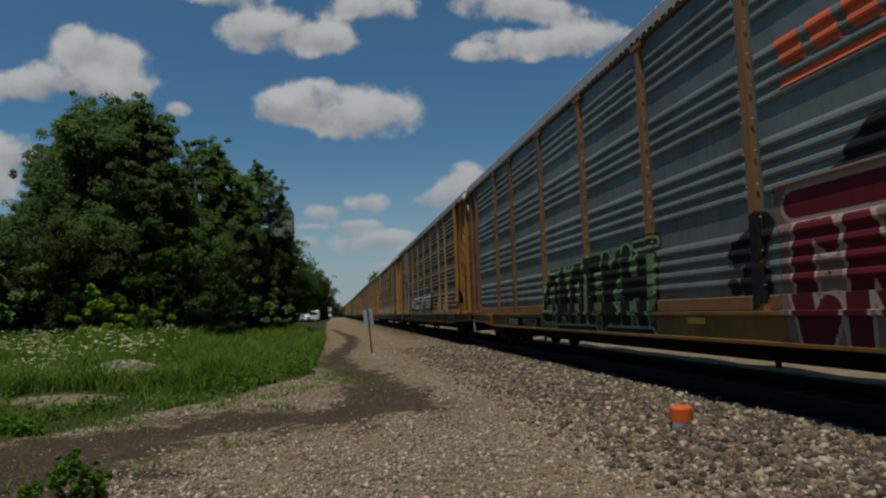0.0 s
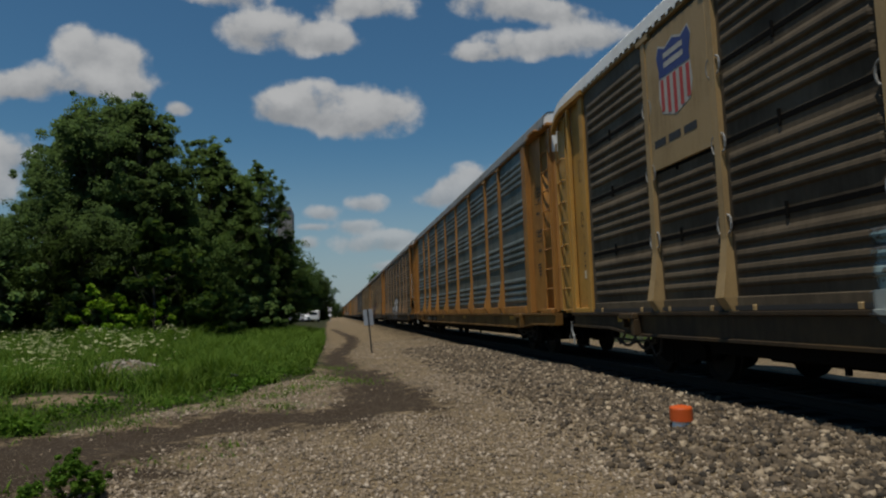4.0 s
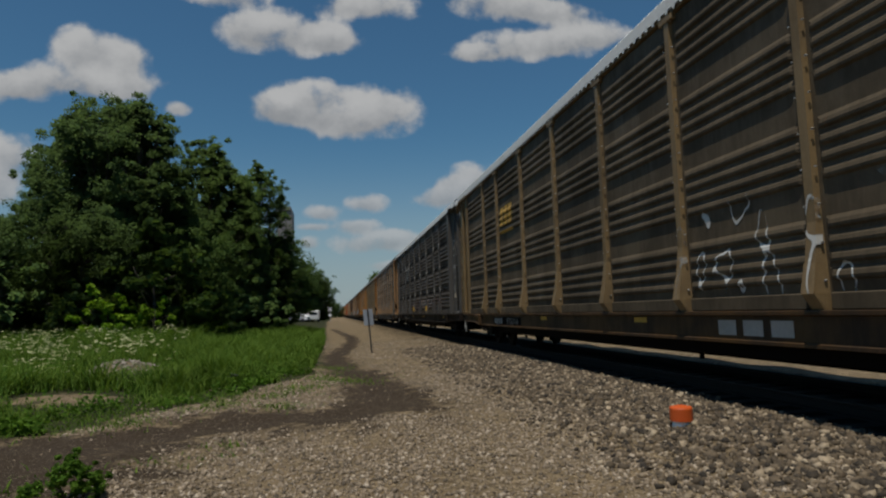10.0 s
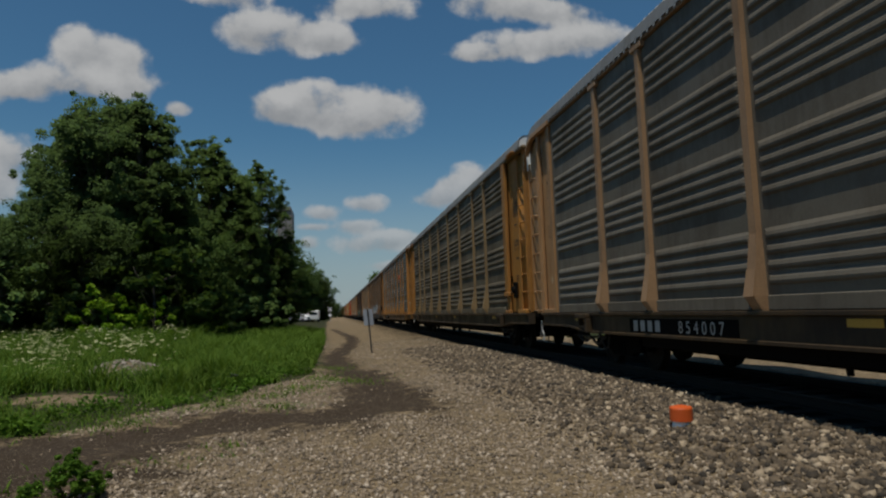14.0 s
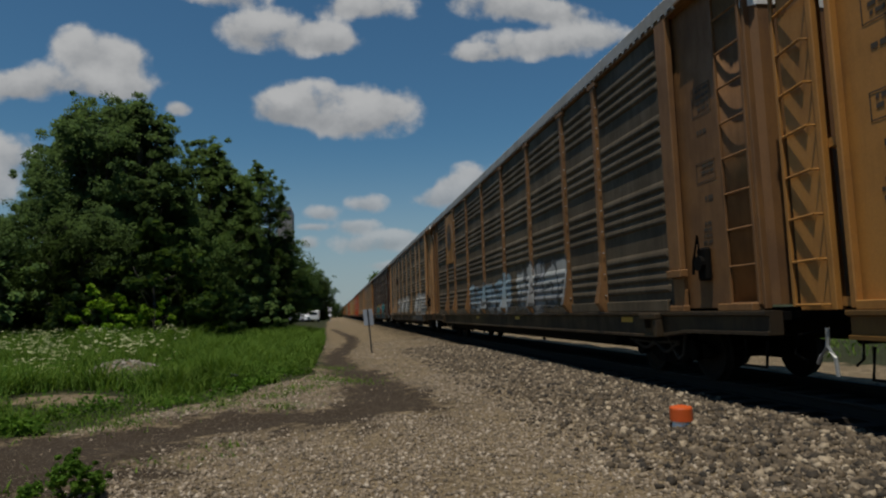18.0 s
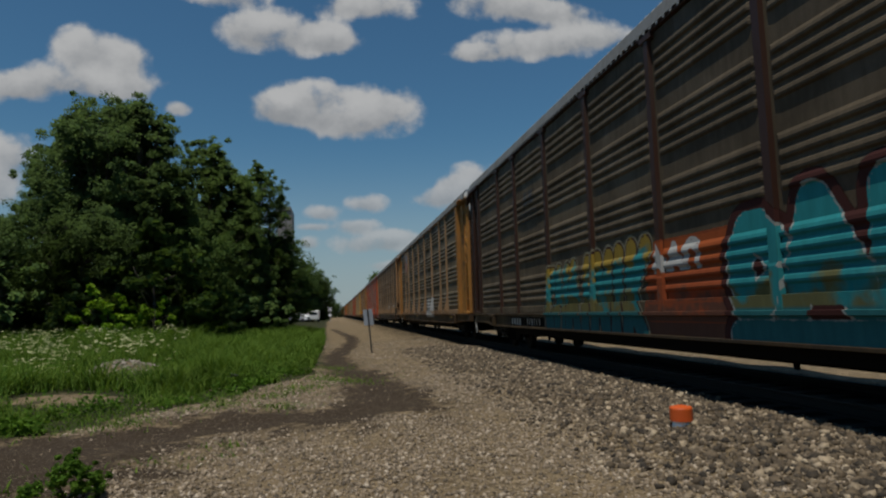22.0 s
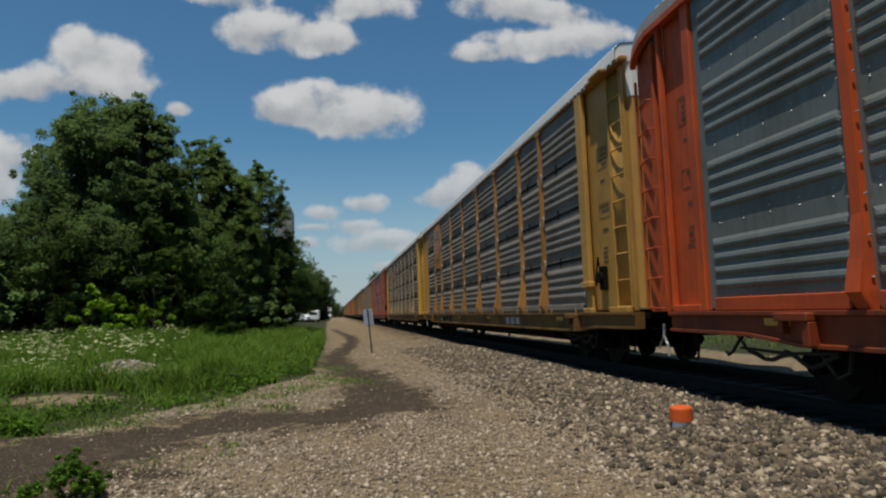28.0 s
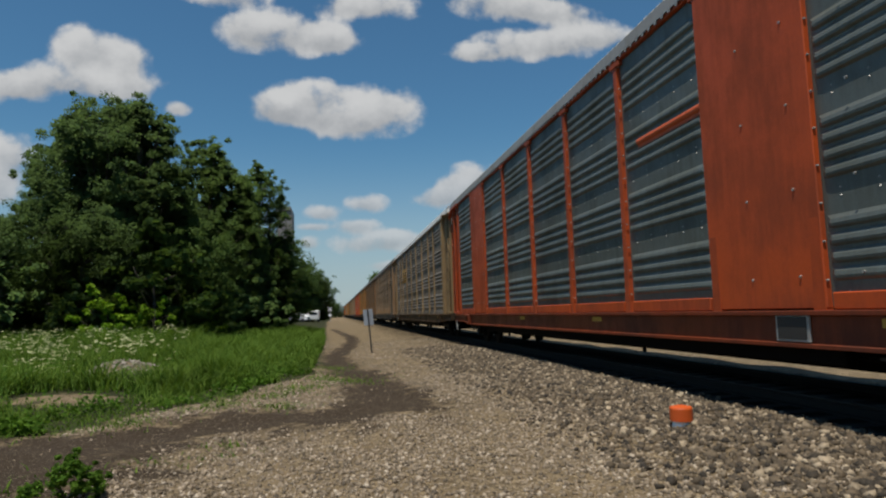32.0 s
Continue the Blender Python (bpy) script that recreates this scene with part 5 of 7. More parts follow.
            part("jacking_pad", kept("jacking_pad", stay_bracket_shape), sill_m, car, "", pose(0, sign * (HALF - 2.88), 0))
        # two leaves of the end doors, and what hangs below them
        flip = 0 if sign > 0 else 180
        for hand in (1, -1):
            leaf = part("end_door", kept("end_door%d" % hand, lambda: mirrored(end_door_shape(), hand)), COAT[door] if door else ends_m, car, "", pose(0, sign * tip, 0, 0, 0, flip))
            if cap:
                part("door_cap", kept("door_cap%d" % hand, lambda: mirrored(door_cap_shape(), hand)), ROOF["white"], leaf, "white painted upper door")
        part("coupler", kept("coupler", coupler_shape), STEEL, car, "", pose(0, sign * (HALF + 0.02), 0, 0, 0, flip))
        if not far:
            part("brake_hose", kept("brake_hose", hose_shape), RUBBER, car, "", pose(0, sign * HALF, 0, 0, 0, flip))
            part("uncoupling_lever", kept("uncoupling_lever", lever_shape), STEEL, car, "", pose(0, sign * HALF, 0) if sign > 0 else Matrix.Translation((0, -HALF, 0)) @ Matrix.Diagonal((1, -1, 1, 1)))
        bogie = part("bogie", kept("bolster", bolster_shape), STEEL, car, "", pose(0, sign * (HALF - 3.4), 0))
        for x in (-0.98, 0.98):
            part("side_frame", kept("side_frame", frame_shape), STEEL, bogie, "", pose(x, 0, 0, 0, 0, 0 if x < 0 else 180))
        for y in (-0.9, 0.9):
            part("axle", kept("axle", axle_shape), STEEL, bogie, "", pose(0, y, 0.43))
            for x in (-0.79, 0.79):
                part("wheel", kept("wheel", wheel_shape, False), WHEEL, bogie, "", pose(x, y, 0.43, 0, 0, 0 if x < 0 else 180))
    if not far:
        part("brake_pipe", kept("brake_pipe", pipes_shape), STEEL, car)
        part("hose_loop", kept("hose_loop", loops_shape), RUBBER, car, "", pose(0, 11.2, 0))
        part("hose_loop", kept("hose_loop", loops_shape), RUBBER, car, "", pose(0, -9.6, 0))
    if studs:
        tagged(part("panel_studs", kept("studs%d" % plates, lambda: studs_shape(plates)), GALV, car), kind="stuff")
    for y in placards:
        sign_ = part("placard", Shape().box(WALL - 0.09, WALL - 0.06, -0.28, 0.28, 0.76, 1.08, 0.006), GALV, car, "small framed metal placard", pose(0, y, 0))
        part("placard_face", Shape().box(WALL - 0.095, WALL - 0.089, -0.24, 0.24, 0.79, 1.05), BLACK, sign_)
    for layer_no, spray_ in enumerate(sprays):
        put_graffiti(car, layer_no, *spray_)
    if mark == "shield":
        part("logo_plate", Shape().box(WALL - 0.058, WALL, 7.63, 9.39, 3.42, 5.62, 0.006), coat_m, car, "flat plate that carries a badge")
        shield(car, 8.0, 9.05, 4.15, 5.4)
        for q in range(3):
            part("lettering", flat_bar(8.0 + q * 0.45, 8.36 + q * 0.45, 3.78, 3.9, wall=WALL - 0.062), BLACK, car)
    elif mark == "emblem":
        part("logo_plate", Shape().box(WALL - 0.058, WALL, 7.63, 9.39, 3.42, 5.62, 0.006), COAT["yellow"], car, "flat ochre plate that carries a dark round emblem")
        crest = plain("dark_crest_paint", (0.075, 0.042, 0.016), 0.6, 0, 0.9, 14)
        for up, tall in ((1, 0.62), (-1, 0.62)):
            arc = [(0.52 * math.cos(a), up * (0.2 + (tall - 0.2) * math.sin(a) * (1 + 0.1 * math.sin(7 * a)))) for a in np.linspace(0, math.pi, 15)]
            part("emblem", Shape().add([(WALL - 0.063, 8.62 + a, 4.6 + b) for a, b in arc], [tuple(range(15))]), crest, car)
        for q in range(3):
            part("emblem_block", Shape().box(WALL - 0.066, WALL - 0.06, 8.14 + q * 0.33, 8.42 + q * 0.33, 4.42, 4.8), BLACK, car)
        part("emblem_band", Shape().box(WALL - 0.066, WALL - 0.06, 8.1, 9.14, 4.3, 4.37), BLACK, car)
    elif mark == "yellow_block":
        part("logo_ground", decal(2.62, 3.5, 4.5, 0.006, 3), COAT["bright"], car, "yellow painted field", pose(0, 6.12, 0))
        for a, b, c, d in ((6.95, 7.07, 3.65, 4.3), (6.5, 7.07, 4.2, 4.33), (6.3, 6.42, 3.65, 4.35), (5.5, 5.62, 3.65, 4.35), (6.42, 7.0, 3.65, 3.76)):
            part("emblem", flat_bar(a, b, c, d), BLACK, car)
        part("emblem", flat_bar(5.62, 5.74, 3.65, 4.35, 0.85), BLACK, car)
    elif mark == "gold_letters":
        block_letters(car, "lettering", 5.75, 7.2, 3.85, 4.45, 3, GOLD, 0.0, "gold company letters as blocks")
        part("underline", flat_bar(5.7, 7.2, 3.62, 3.7), GOLD, car)
    elif mark == "dark_letters":
        part("logo_ground", decal(2.62, 3.42, 4.62, 0.006, 3), COAT["bright"], car, "yellow painted field", pose(0, 6.12, 0))
        block_letters(car, "lettering", 5.3, 7.0, 3.85, 4.4, 3, BLACK, 0.0, "black company letters as blocks")
        part("underline", flat_bar(5.3, 7.0, 3.58, 3.7), BLACK, car)
    elif mark == "blue_block":
        part("logo_ground", decal(2.62, 3.4, 4.55, 0.006, 3), NAVY, car, "slate blue painted field", pose(0, 6.12, 0))
        for a, b, c, d in ((7.05, 7.2, 3.6, 4.4), (6.3, 7.2, 4.28, 4.4), (6.3, 7.2, 3.6, 3.72), (6.3, 6.42, 3.6, 4.0), (6.3, 6.7, 3.95, 4.07), (5.2, 6.1, 4.28, 4.4), (5.6, 5.74, 3.6, 4.3), (4.9, 7.3, 4.44, 4.58)):
            part("emblem", flat_bar(a, b, c, d), WHITE, car)
    elif mark == "dark_script":
        block_letters(car, "lettering", 5.0, 7.42, 3.68, 4.08, 8, STEEL, 0.0, "thin black company lettering as blocks")
    elif mark == "dark_crest":
        block_letters(car, "emblem", 5.7, 6.7, 4.1, 4.45, 2, BLACK, 0.3, "faded black emblem")
        part("lettering", flat_bar(5.5, 7.2, 3.8, 3.9), BLACK, car), part("lettering", flat_bar(5.5, 7.0, 3.6, 3.7), BLACK, car)
    elif mark == "orange_letters":
        block_letters(car, "lettering", -6.4, -4.3, 3.95, 4.35, 4, FLAME, 0.35, "orange company letters as blocks")
        part("underline", flat_bar(-6.6, -4.3, 3.74, 3.84), FLAME, car)
    elif mark == "orange_bar":
        part("logo_bar", flat_bar(-6.6, -4.3, 3.95, 4.12), FLAME, car, "thick orange stripe")
    if figures:
        wall = WALL - 0.062
        part("number_strip", Shape().box(wall - 0.004, wall + 0.01, 5.2, 8.4, 0.765, 1.005), STEEL, car, "black painted strip on the sill")
        for q in range(4):
            part("reporting_mark", flat_bar(7.3 + q * 0.26, 7.46 + q * 0.26, 0.79, 0.975, wall=wall - 0.008), WHITE, car)
        number(car, figures, 6.72, 0.79, 0.265, WHITE, wall - 0.008, "white stencilled figure")
    for q, y in enumerate((-9.6, -2.4, 2.9, 10.6)):
        if not far:
            part("reflector", Shape().box(WALL - 0.066, WALL - 0.058, y, y + 0.46, LOW - 0.2, LOW - 0.11), GOLD, car, "yellow reflector strip" if q == 0 else "")
    if k in (6, 12, 14, 17):
        # maker's mark as plain blocks on the sill
        for y in (-4.7, -5.25, -5.8):
            part("mark_block", flat_bar(y - 0.2, y + 0.2, 0.80, 1.0, wall=WALL - 0.068), WHITE if k != 14 else INK, car)
    CARS.append((k, car))
    return car


def mirrored(shape, hand):
    if hand < 0:
        shape.v = [(-x, y, z) for x, y, z in shape.v]
    return shape


OLD = "dusty brown autorack railcar with %s posts"
GREEN = lettered("green_spray", ((0.008, 0.012, 0.008), (0.009, 0.015, 0.009), (0.012, 0.022, 0.012)), (0.19, 0.26, 0.14), 0.032, None, 0, 0, 1.0)
WINE = lettered("wine_spray", ((0.075, 0.010, 0.013), (0.095, 0.011, 0.016), (0.105, 0.012, 0.018)), (0.30, 0.23, 0.20), 0.035, (0.16, 0.105, 0.085), 0.16, 0, 2.0)
PALE_GREEN = lettered("pale_green_spray", ((0.075, 0.11, 0.055), (0.12, 0.17, 0.085), (0.10, 0.145, 0.07)), (0.012, 0.016, 0.011), 0.03, None, 0, 0, 19.0)
SOOT = lettered("black_spray", ((0.012, 0.011, 0.012), (0.014, 0.013, 0.014), (0.013, 0.012, 0.013)), (0.014, 0.013, 0.014), 0.05, None, 0, 0, 13.0)
CHROME = lettered("silver_spray", ((0.10, 0.11, 0.09), (0.22, 0.225, 0.185), (0.27, 0.275, 0.24)), (0.020, 0.020, 0.020), 0.026, (0.05, 0.055, 0.048), 0.10, 0, 3.0)
SPIKES = lettered("pale_pink_outline_spray", ((0.3, 0.27, 0.29),) * 3, (0.30, 0.27, 0.29), 0.03, None, 0, 0.15, 14.0, True)
GHOST = spray("worn_white_spray", ((0.330, 0.330, 0.317), (0.264, 0.264, 0.264), (0.185, 0.185, 0.185)), (0.066, 0.066, 0.066), 5, 4.0, 0.72, 0.13)
TEAL_GHOST = spray("worn_teal_spray", ((0.198, 0.277, 0.264), (0.145, 0.224, 0.238), (0.277, 0.304, 0.290)), (0.059, 0.059, 0.059), 6, 5.0, 0.62, 0.13)
BUBBLE = lettered("white_bubble_spray", ((0.235, 0.245, 0.265), (0.36, 0.37, 0.39), (0.34, 0.35, 0.37)), (0.010, 0.010, 0.010), 0.04, (0.13, 0.10, 0.02), 0.05, 0, 6.0, False, 0.35)
ROSE = lettered("rose_spray", ((0.095, 0.030, 0.028), (0.19, 0.165, 0.155), (0.13, 0.045, 0.04)), (0.24, 0.215, 0.21), 0.028, (0.018, 0.016, 0.016), 0.09, 0.1, 7.0)
BLUEISH = spray("pale_blue_spray", ((0.172, 0.238, 0.277), (0.132, 0.198, 0.238), (0.264, 0.290, 0.304)), (0.066, 0.066, 0.066), 6, 8.0, 0.68, 0.13)
TURQUOISE = lettered("turquoise_spray", ((0.10, 0.10, 0.045), (0.020, 0.17, 0.19), (0.022, 0.20, 0.22)), (0.24, 0.25, 0.24), 0.022, (0.045, 0.016, 0.014), 0.14, 0, 9.0, False, 0.7, (0.022, 0.11, 0.12))
OLIVE = lettered("olive_turquoise_spray", ((0.12, 0.105, 0.04), (0.022, 0.165, 0.18), (0.23, 0.16, 0.03)), (0.035, 0.016, 0.014), 0.028, (0.16, 0.15, 0.11), 0.05, 0, 10.0, False, 0.7, (0.02, 0.10, 0.11))
RUSTRED = lettered("orange_red_spray", ((0.10, 0.045, 0.03), (0.23, 0.055, 0.02), (0.27, 0.066, 0.02)), (0.20, 0.05, 0.02), 0.02, None, 0, 0, 11.0)
SILVER_ROW = lettered("silver_row_spray", ((0.24, 0.245, 0.235), (0.36, 0.365, 0.36), (0.32, 0.33, 0.33)), (0.016, 0.016, 0.016), 0.026, (0.24, 0.24, 0.235), 0.075, 0, 15.0)
WORN_ROW = lettered("worn_silver_row_spray", ((0.25, 0.255, 0.25), (0.33, 0.335, 0.33), (0.34, 0.34, 0.33)), (0.045, 0.043, 0.04), 0.024, (0.25, 0.25, 0.245), 0.06, 0.2, 16.0)
PALE_LINES = lettered("pale_outline_spray", ((0.25, 0.25, 0.25),) * 3, (0.27, 0.275, 0.27), 0.026, None, 0, 0.15, 17.0, True)
WHITE_BLOCK = lettered("white_block_spray", ((0.34, 0.345, 0.34),) * 3, (0.36, 0.36, 0.355), 0.03, None, 0, 0.12, 18.0)
FLAKES = spray("flaking_pale_spray", ((0.22, 0.19, 0.18), (0.12, 0.075, 0.07), (0.09, 0.06, 0.055)), (0.066, 0.05, 0.045), 12, 12.0, 0.47, 0.13)


def lined_up(signs, u0, wide, v0, v1, fat, lean=0.0, rise=0.0):
    """A row of letters of one width; rise lifts their tops towards the end."""
    return [(sign, u0 + wide * i, u0 + wide * (i + 0.72), v0, v1 + rise * i, fat, lean) for i, sign in enumerate(signs)]


GREEN_FIELD = [("-", 0.25 + 0.08 * q, 5.75 + 0.03 * q, 0.12 + 0.2 * q, 0.16 + 0.235 * q, 0.17, 0.0) for q in range(6)] + [("-", 5.2, 6.05, 1.45, 1.68, 0.12, 0.0)]
GREEN_ROW = [("n", 0.3, 0.9, 0.3, 1.2, 0.15, 0.25), ("-", 0.2, 0.7, 0.2, 0.4, 0.14, 0.0), ("A", 1.25, 1.95, 0.1, 1.3, 0.2, 0.0), ("n", 2.15, 2.75, 0.1, 1.3, 0.21, 0.0), ("T", 2.95, 3.65, 0.1, 1.38, 0.2, 0.0),
             ("K", 3.95, 4.6, 0.1, 1.4, 0.22, 0.0), ("H", 4.85, 5.5, 0.1, 1.45, 0.22, 0.0), ("-", 5.2, 6.0, 1.45, 1.68, 0.08, 0.0), ("-", 1.2, 3.4, 0.0, 0.02, 0.13, 0.0), ("-", 4.0, 5.8, 0.02, 0.0, 0.13, 0.0)]
WINE_ROW = [("C", 0.66, 1.12, 0.1, 1.5, 0.19, 0.0), ("N", 1.5, 2.12, 0.1, 1.5, 0.18, 0.0), ("A", 2.5, 3.1, 0.1, 1.5, 0.18, 0.0), ("R", 3.5, 4.1, 0.1, 1.5, 0.18, 0.0), ("E", 4.4, 4.9, 0.1, 1.5, 0.18, 0.0), ("-", 0.6, 4.9, 1.62, 1.64, 0.19, 0.0)]
SOOT_ROW = [("-", u, u + 0.04, v, v + 0.02, r, 0.0) for u, v, r in ((0.2, 0.72, 0.12), (0.1, 0.28, 0.07), (0.52, 0.78, 0.2), (0.55, 0.32, 0.24), (0.72, 1.0, 0.16), (0.45, 0.1, 0.12), (2.15, 1.3, 0.2), (2.4, 1.5, 0.22), (2.62, 1.7, 0.17))]
BUBBLE_ROW = [("I", 0.1, 0.6, 1.0, 1.4, 0.19, 0.0), ("C", 0.32, 0.9, 0.18, 0.85, 0.24, 0.0), ("I", 0.8, 1.25, 0.15, 1.55, 0.29, 0.0), ("T", 1.5, 2.7, 0.15, 1.5, 0.25, 0.0),
              ("I", 1.5, 1.9, 0.15, 1.35, 0.25, 0.0), ("I", 2.55, 2.9, 0.15, 1.2, 0.27, 0.0), ("J", 2.4, 3.3, 0.2, 1.35, 0.2, 0.0), ("I", 3.1, 3.7, 0.15, 1.15, 0.26, 0.0), ("I", 3.4, 3.65, 1.45, 1.62, 0.21, 0.0)]
ROSE_ROW = [("n", 0.45, 1.55, 0.1, 1.25, 0.19, 0.0), ("V", 0.2, 1.7, 1.3, 1.36, 0.11, 0.0), ("A", 2.0, 3.0, 0.1, 1.62, 0.2, 0.0), ("R", 3.4, 4.5, 0.1, 1.4, 0.19, 0.0), ("K", 4.8, 5.9, 0.1, 1.7, 0.17, 0.0)]
TAG = scrawl("white_tag", (0.5, 0.5, 0.48), 1.0)
TAG_SMALL = scrawl("small_white_tag", (0.55, 0.53, 0.5), 7.0, 2.6)

railcar(0, "zinc", "ochre", "bright", "grey", False, bolts=1, mark="orange_letters", figures="952353",
        sprays=[(-1.6, 4.98, 0.71, 2.66, PALE_GREEN, "pale green sprayed ground", GREEN_FIELD), (-1.6, 4.98, 0.71, 2.66, GREEN, "green-black sprayed lettering with pale outlines", GREEN_ROW),
                (-5.9, -3.0, LOW, 3.9, SOOT, "black sprayed smudges", SOOT_ROW), (-9.0, -3.72, 0.712, 2.62, WINE, "wine-red and pink sprayed lettering", WINE_ROW)],
        label="silver autorack railcar with ochre posts and two sprayed pieces")
railcar(1, "brown", "tan", "brown", "grey", mark="shield", ends="yellow",
        figures="986589",
        sprays=[(-3.9, 4.85, 0.71, 2.45, CHROME, "silver sprayed lettering with dark outlines", lined_up("SRnEAOKnMRH", 0.2, 0.77, 0.15, 1.38, 0.19, -0.05) + [("-", 0.1, 8.4, 0.05, 0.1, 0.14, 0.0)]),
                (-2.4, 4.8, 2.2, 2.85, SPIKES, "thin pale pink outlines", lined_up("MMnMVMnM", 0.1, 0.86, 0.1, 0.32, 0.05, 0.1, 0.03))], brake=True, label=OLD % "faded tan" + " and silver graffiti")
railcar(2, "dark", "cream", "brown", "white", ends="gold", placards=(-9.9,), brackets=True, lines=True, mark="shield",
        sprays=[(-1.5, 5.2, 0.95, 2.3, TEAL_GHOST, "worn pale teal lettering"), (-11.6, -9.2, 1.2, 2.5, TAG, "thin white tag")], label=OLD % "cream-yellow bracketed")
railcar(3, "silver", "yellow", "bright", "grey", figures="160299", label="silver autorack railcar with orange-yellow posts and sill")
railcar(4, "brown", "tan", "brown", "grey", ends="yellow", sprays=[(-1.6, 2.52, 0.71, 2.66, BUBBLE, "white bubble lettering with black outlines", BUBBLE_ROW)],
        brake=True, label=OLD % "tan" + " and white bubble graffiti")
railcar(5, "dark", "buff", "brown", "grey", ends="yellow", mark="yellow_block", figures="973693",
        sprays=[(-1.3, 5.0, 0.71, 2.66, ROSE, "rose, white and black sprayed lettering", ROSE_ROW)], label=OLD % "buff" + " and a yellow logo field")
railcar(6, "dark", "dun", "yellow", "white", bolts=2, mark="gold_letters", figures="976314",
        sprays=[(-7.6, -3.4, 1.2, 2.7, TAG, "thin white tags")], label=OLD % "dun-brown bolted")
railcar(7, "slate", "iron", "black", "white", door="pale", cap=None, brackets=True, lines=True, mark="blue_block", figures="504175",
        sprays=[(-9.0, 4.3, 1.3, 2.1, FLAKES, "flaking pinkish white paint")], label="dark grey autorack railcar with grey bracketed posts and black sill")
railcar(8, "grey", "tan", "brown", "grey", figures="854007", ends="clay", brake=True, label="grey autorack railcar with faded tan flared posts")
railcar(9, "brown", "dun", "brown", "grey", ends="yellow", brake=True, label=OLD % "tan")
railcar(10, "silver", "yellow", "bright", "grey", bolts=1, studs=True, placards=(-7.6,), mark="orange_letters", figures="965317", label="silver autorack railcar with orange-yellow posts and orange lettering")
railcar(11, "dark", "ochre", "brown", "grey", bolts=1, mark="emblem",
        sprays=[(-6.5, -2.1, 1.1, 2.6, GHOST, "worn white sprayed lettering"), (-1.6, 4.6, 1.1, 2.4, BLUEISH, "worn pale blue lettering")], brake=True, label=OLD % "ochre" + " and worn graffiti")
railcar(12, "brown", "tan", "brown", "grey", mark="dark_script", ends="clay",
        sprays=[(-10.7, -6.0, 0.71, 2.7, SILVER_ROW, "silver and black sprayed lettering", lined_up("MnEnRIn", 0.3, 0.63, 0.2, 1.5, 0.14) + [("-", 3.6, 4.5, 0.1, 0.4, 0.1, 0.0)]),
                (-2.3, 5.95, LOW, 2.55, WORN_ROW, "worn silver lettering", lined_up("nnIAMEInRn", 0.15, 0.8, 0.08, 0.98, 0.17, 0.05, 0.015))],
        brake=True, label="dusty brown-grey autorack railcar with tan posts and silver graffiti")
railcar(13, "dark", "maroon", "brown", "grey", flare=False, mark="dark_crest", figures="978719",
        sprays=[(-2.9, -0.3, 0.71, 2.36, RUSTRED, "orange-red sprayed field", [("-", 0.2, 2.5, q, q + 0.1, 0.2, 0.0) for q in (0.1, 0.4, 0.7, 1.0, 1.3)]),
                (-2.0, -0.55, 1.75, 2.25, WHITE_BLOCK, "silver letters on the orange field", lined_up("AAn", 0.1, 0.48, 0.05, 0.4, 0.06)),
                (-6.9, -2.4, 0.715, 2.72, TURQUOISE, "turquoise sprayed lettering with pale outlines", [("C", 0.45, 1.2, 0.5, 1.4, 0.28, 0.0), ("A", 1.5, 2.7, 0.3, 1.6, 0.26, 0.0), ("R", 2.9, 4.1, 0.2, 1.6, 0.24, 0.0), ("-", 0.5, 4.2, 0.0, 0.15, 0.2, 0.0)]),
                (-0.6, 5.3, 0.716, 2.62, OLIVE, "olive, turquoise and yellow sprayed lettering", lined_up("CHAINIK", 0.35, 0.76, 0.05, 1.3, 0.215, 0.12, 0.035))],
        label="brown-grey autorack railcar with maroon posts and turquoise graffiti")
railcar(14, "brown", "tan", "yellow", "grey", mark="shield", ends="yellow",
        sprays=[(-4.25, -1.3, 0.9, 2.1, WHITE_BLOCK, "solid white sprayed patch", [("-", 0.35, 2.5, q, q + 0.04, 0.2, -0.15) for q in (0.25, 0.5, 0.75, 0.88)]),
                (0.2, 4.75, 0.75, 2.0, PALE_LINES, "thin grey outlined lettering", lined_up("InnAnS", 0.2, 0.73, 0.2, 0.95, 0.12, 0.05))], label=OLD % "tan" + " and a shield badge")
railcar(15, "dark", "tan", "yellow", "grey", ends="clay", sprays=[(-4.6, -1.6, 1.2, 2.5, TAG, "thin white tag"), (-9.7, -7.0, 1.2, 2.0, TAG, "thin white tag")], brake=True, label=OLD % "tan")
railcar(16, "zinc", "orange", "orange", "grey", bolts=1, studs=True, figures="852797", label="silver autorack railcar with orange-red posts and sill")
railcar(17, "cool", "yellow", "bright", "white", brackets=True, lines=True, mark="shield", figures="941651", ends="gold", brake=True, label="grey autorack railcar with yellow bracketed posts and a shield badge")
railcar(18, "cool", "cream", "bright", "white", brackets=True, lines=True, mark="dark_letters", figures="908741", ends="bright", label="grey autorack railcar with cream-yellow posts and a yellow logo field")
orange_car = railcar(19, "silver", "orange", "orange", "grey", flare=False, bolts=1, plates=True, studs=True, placards=(-7.9,), door="pale", mark="orange_bar", brake=True, label="silver autorack railcar with broad orange-red plates and posts")


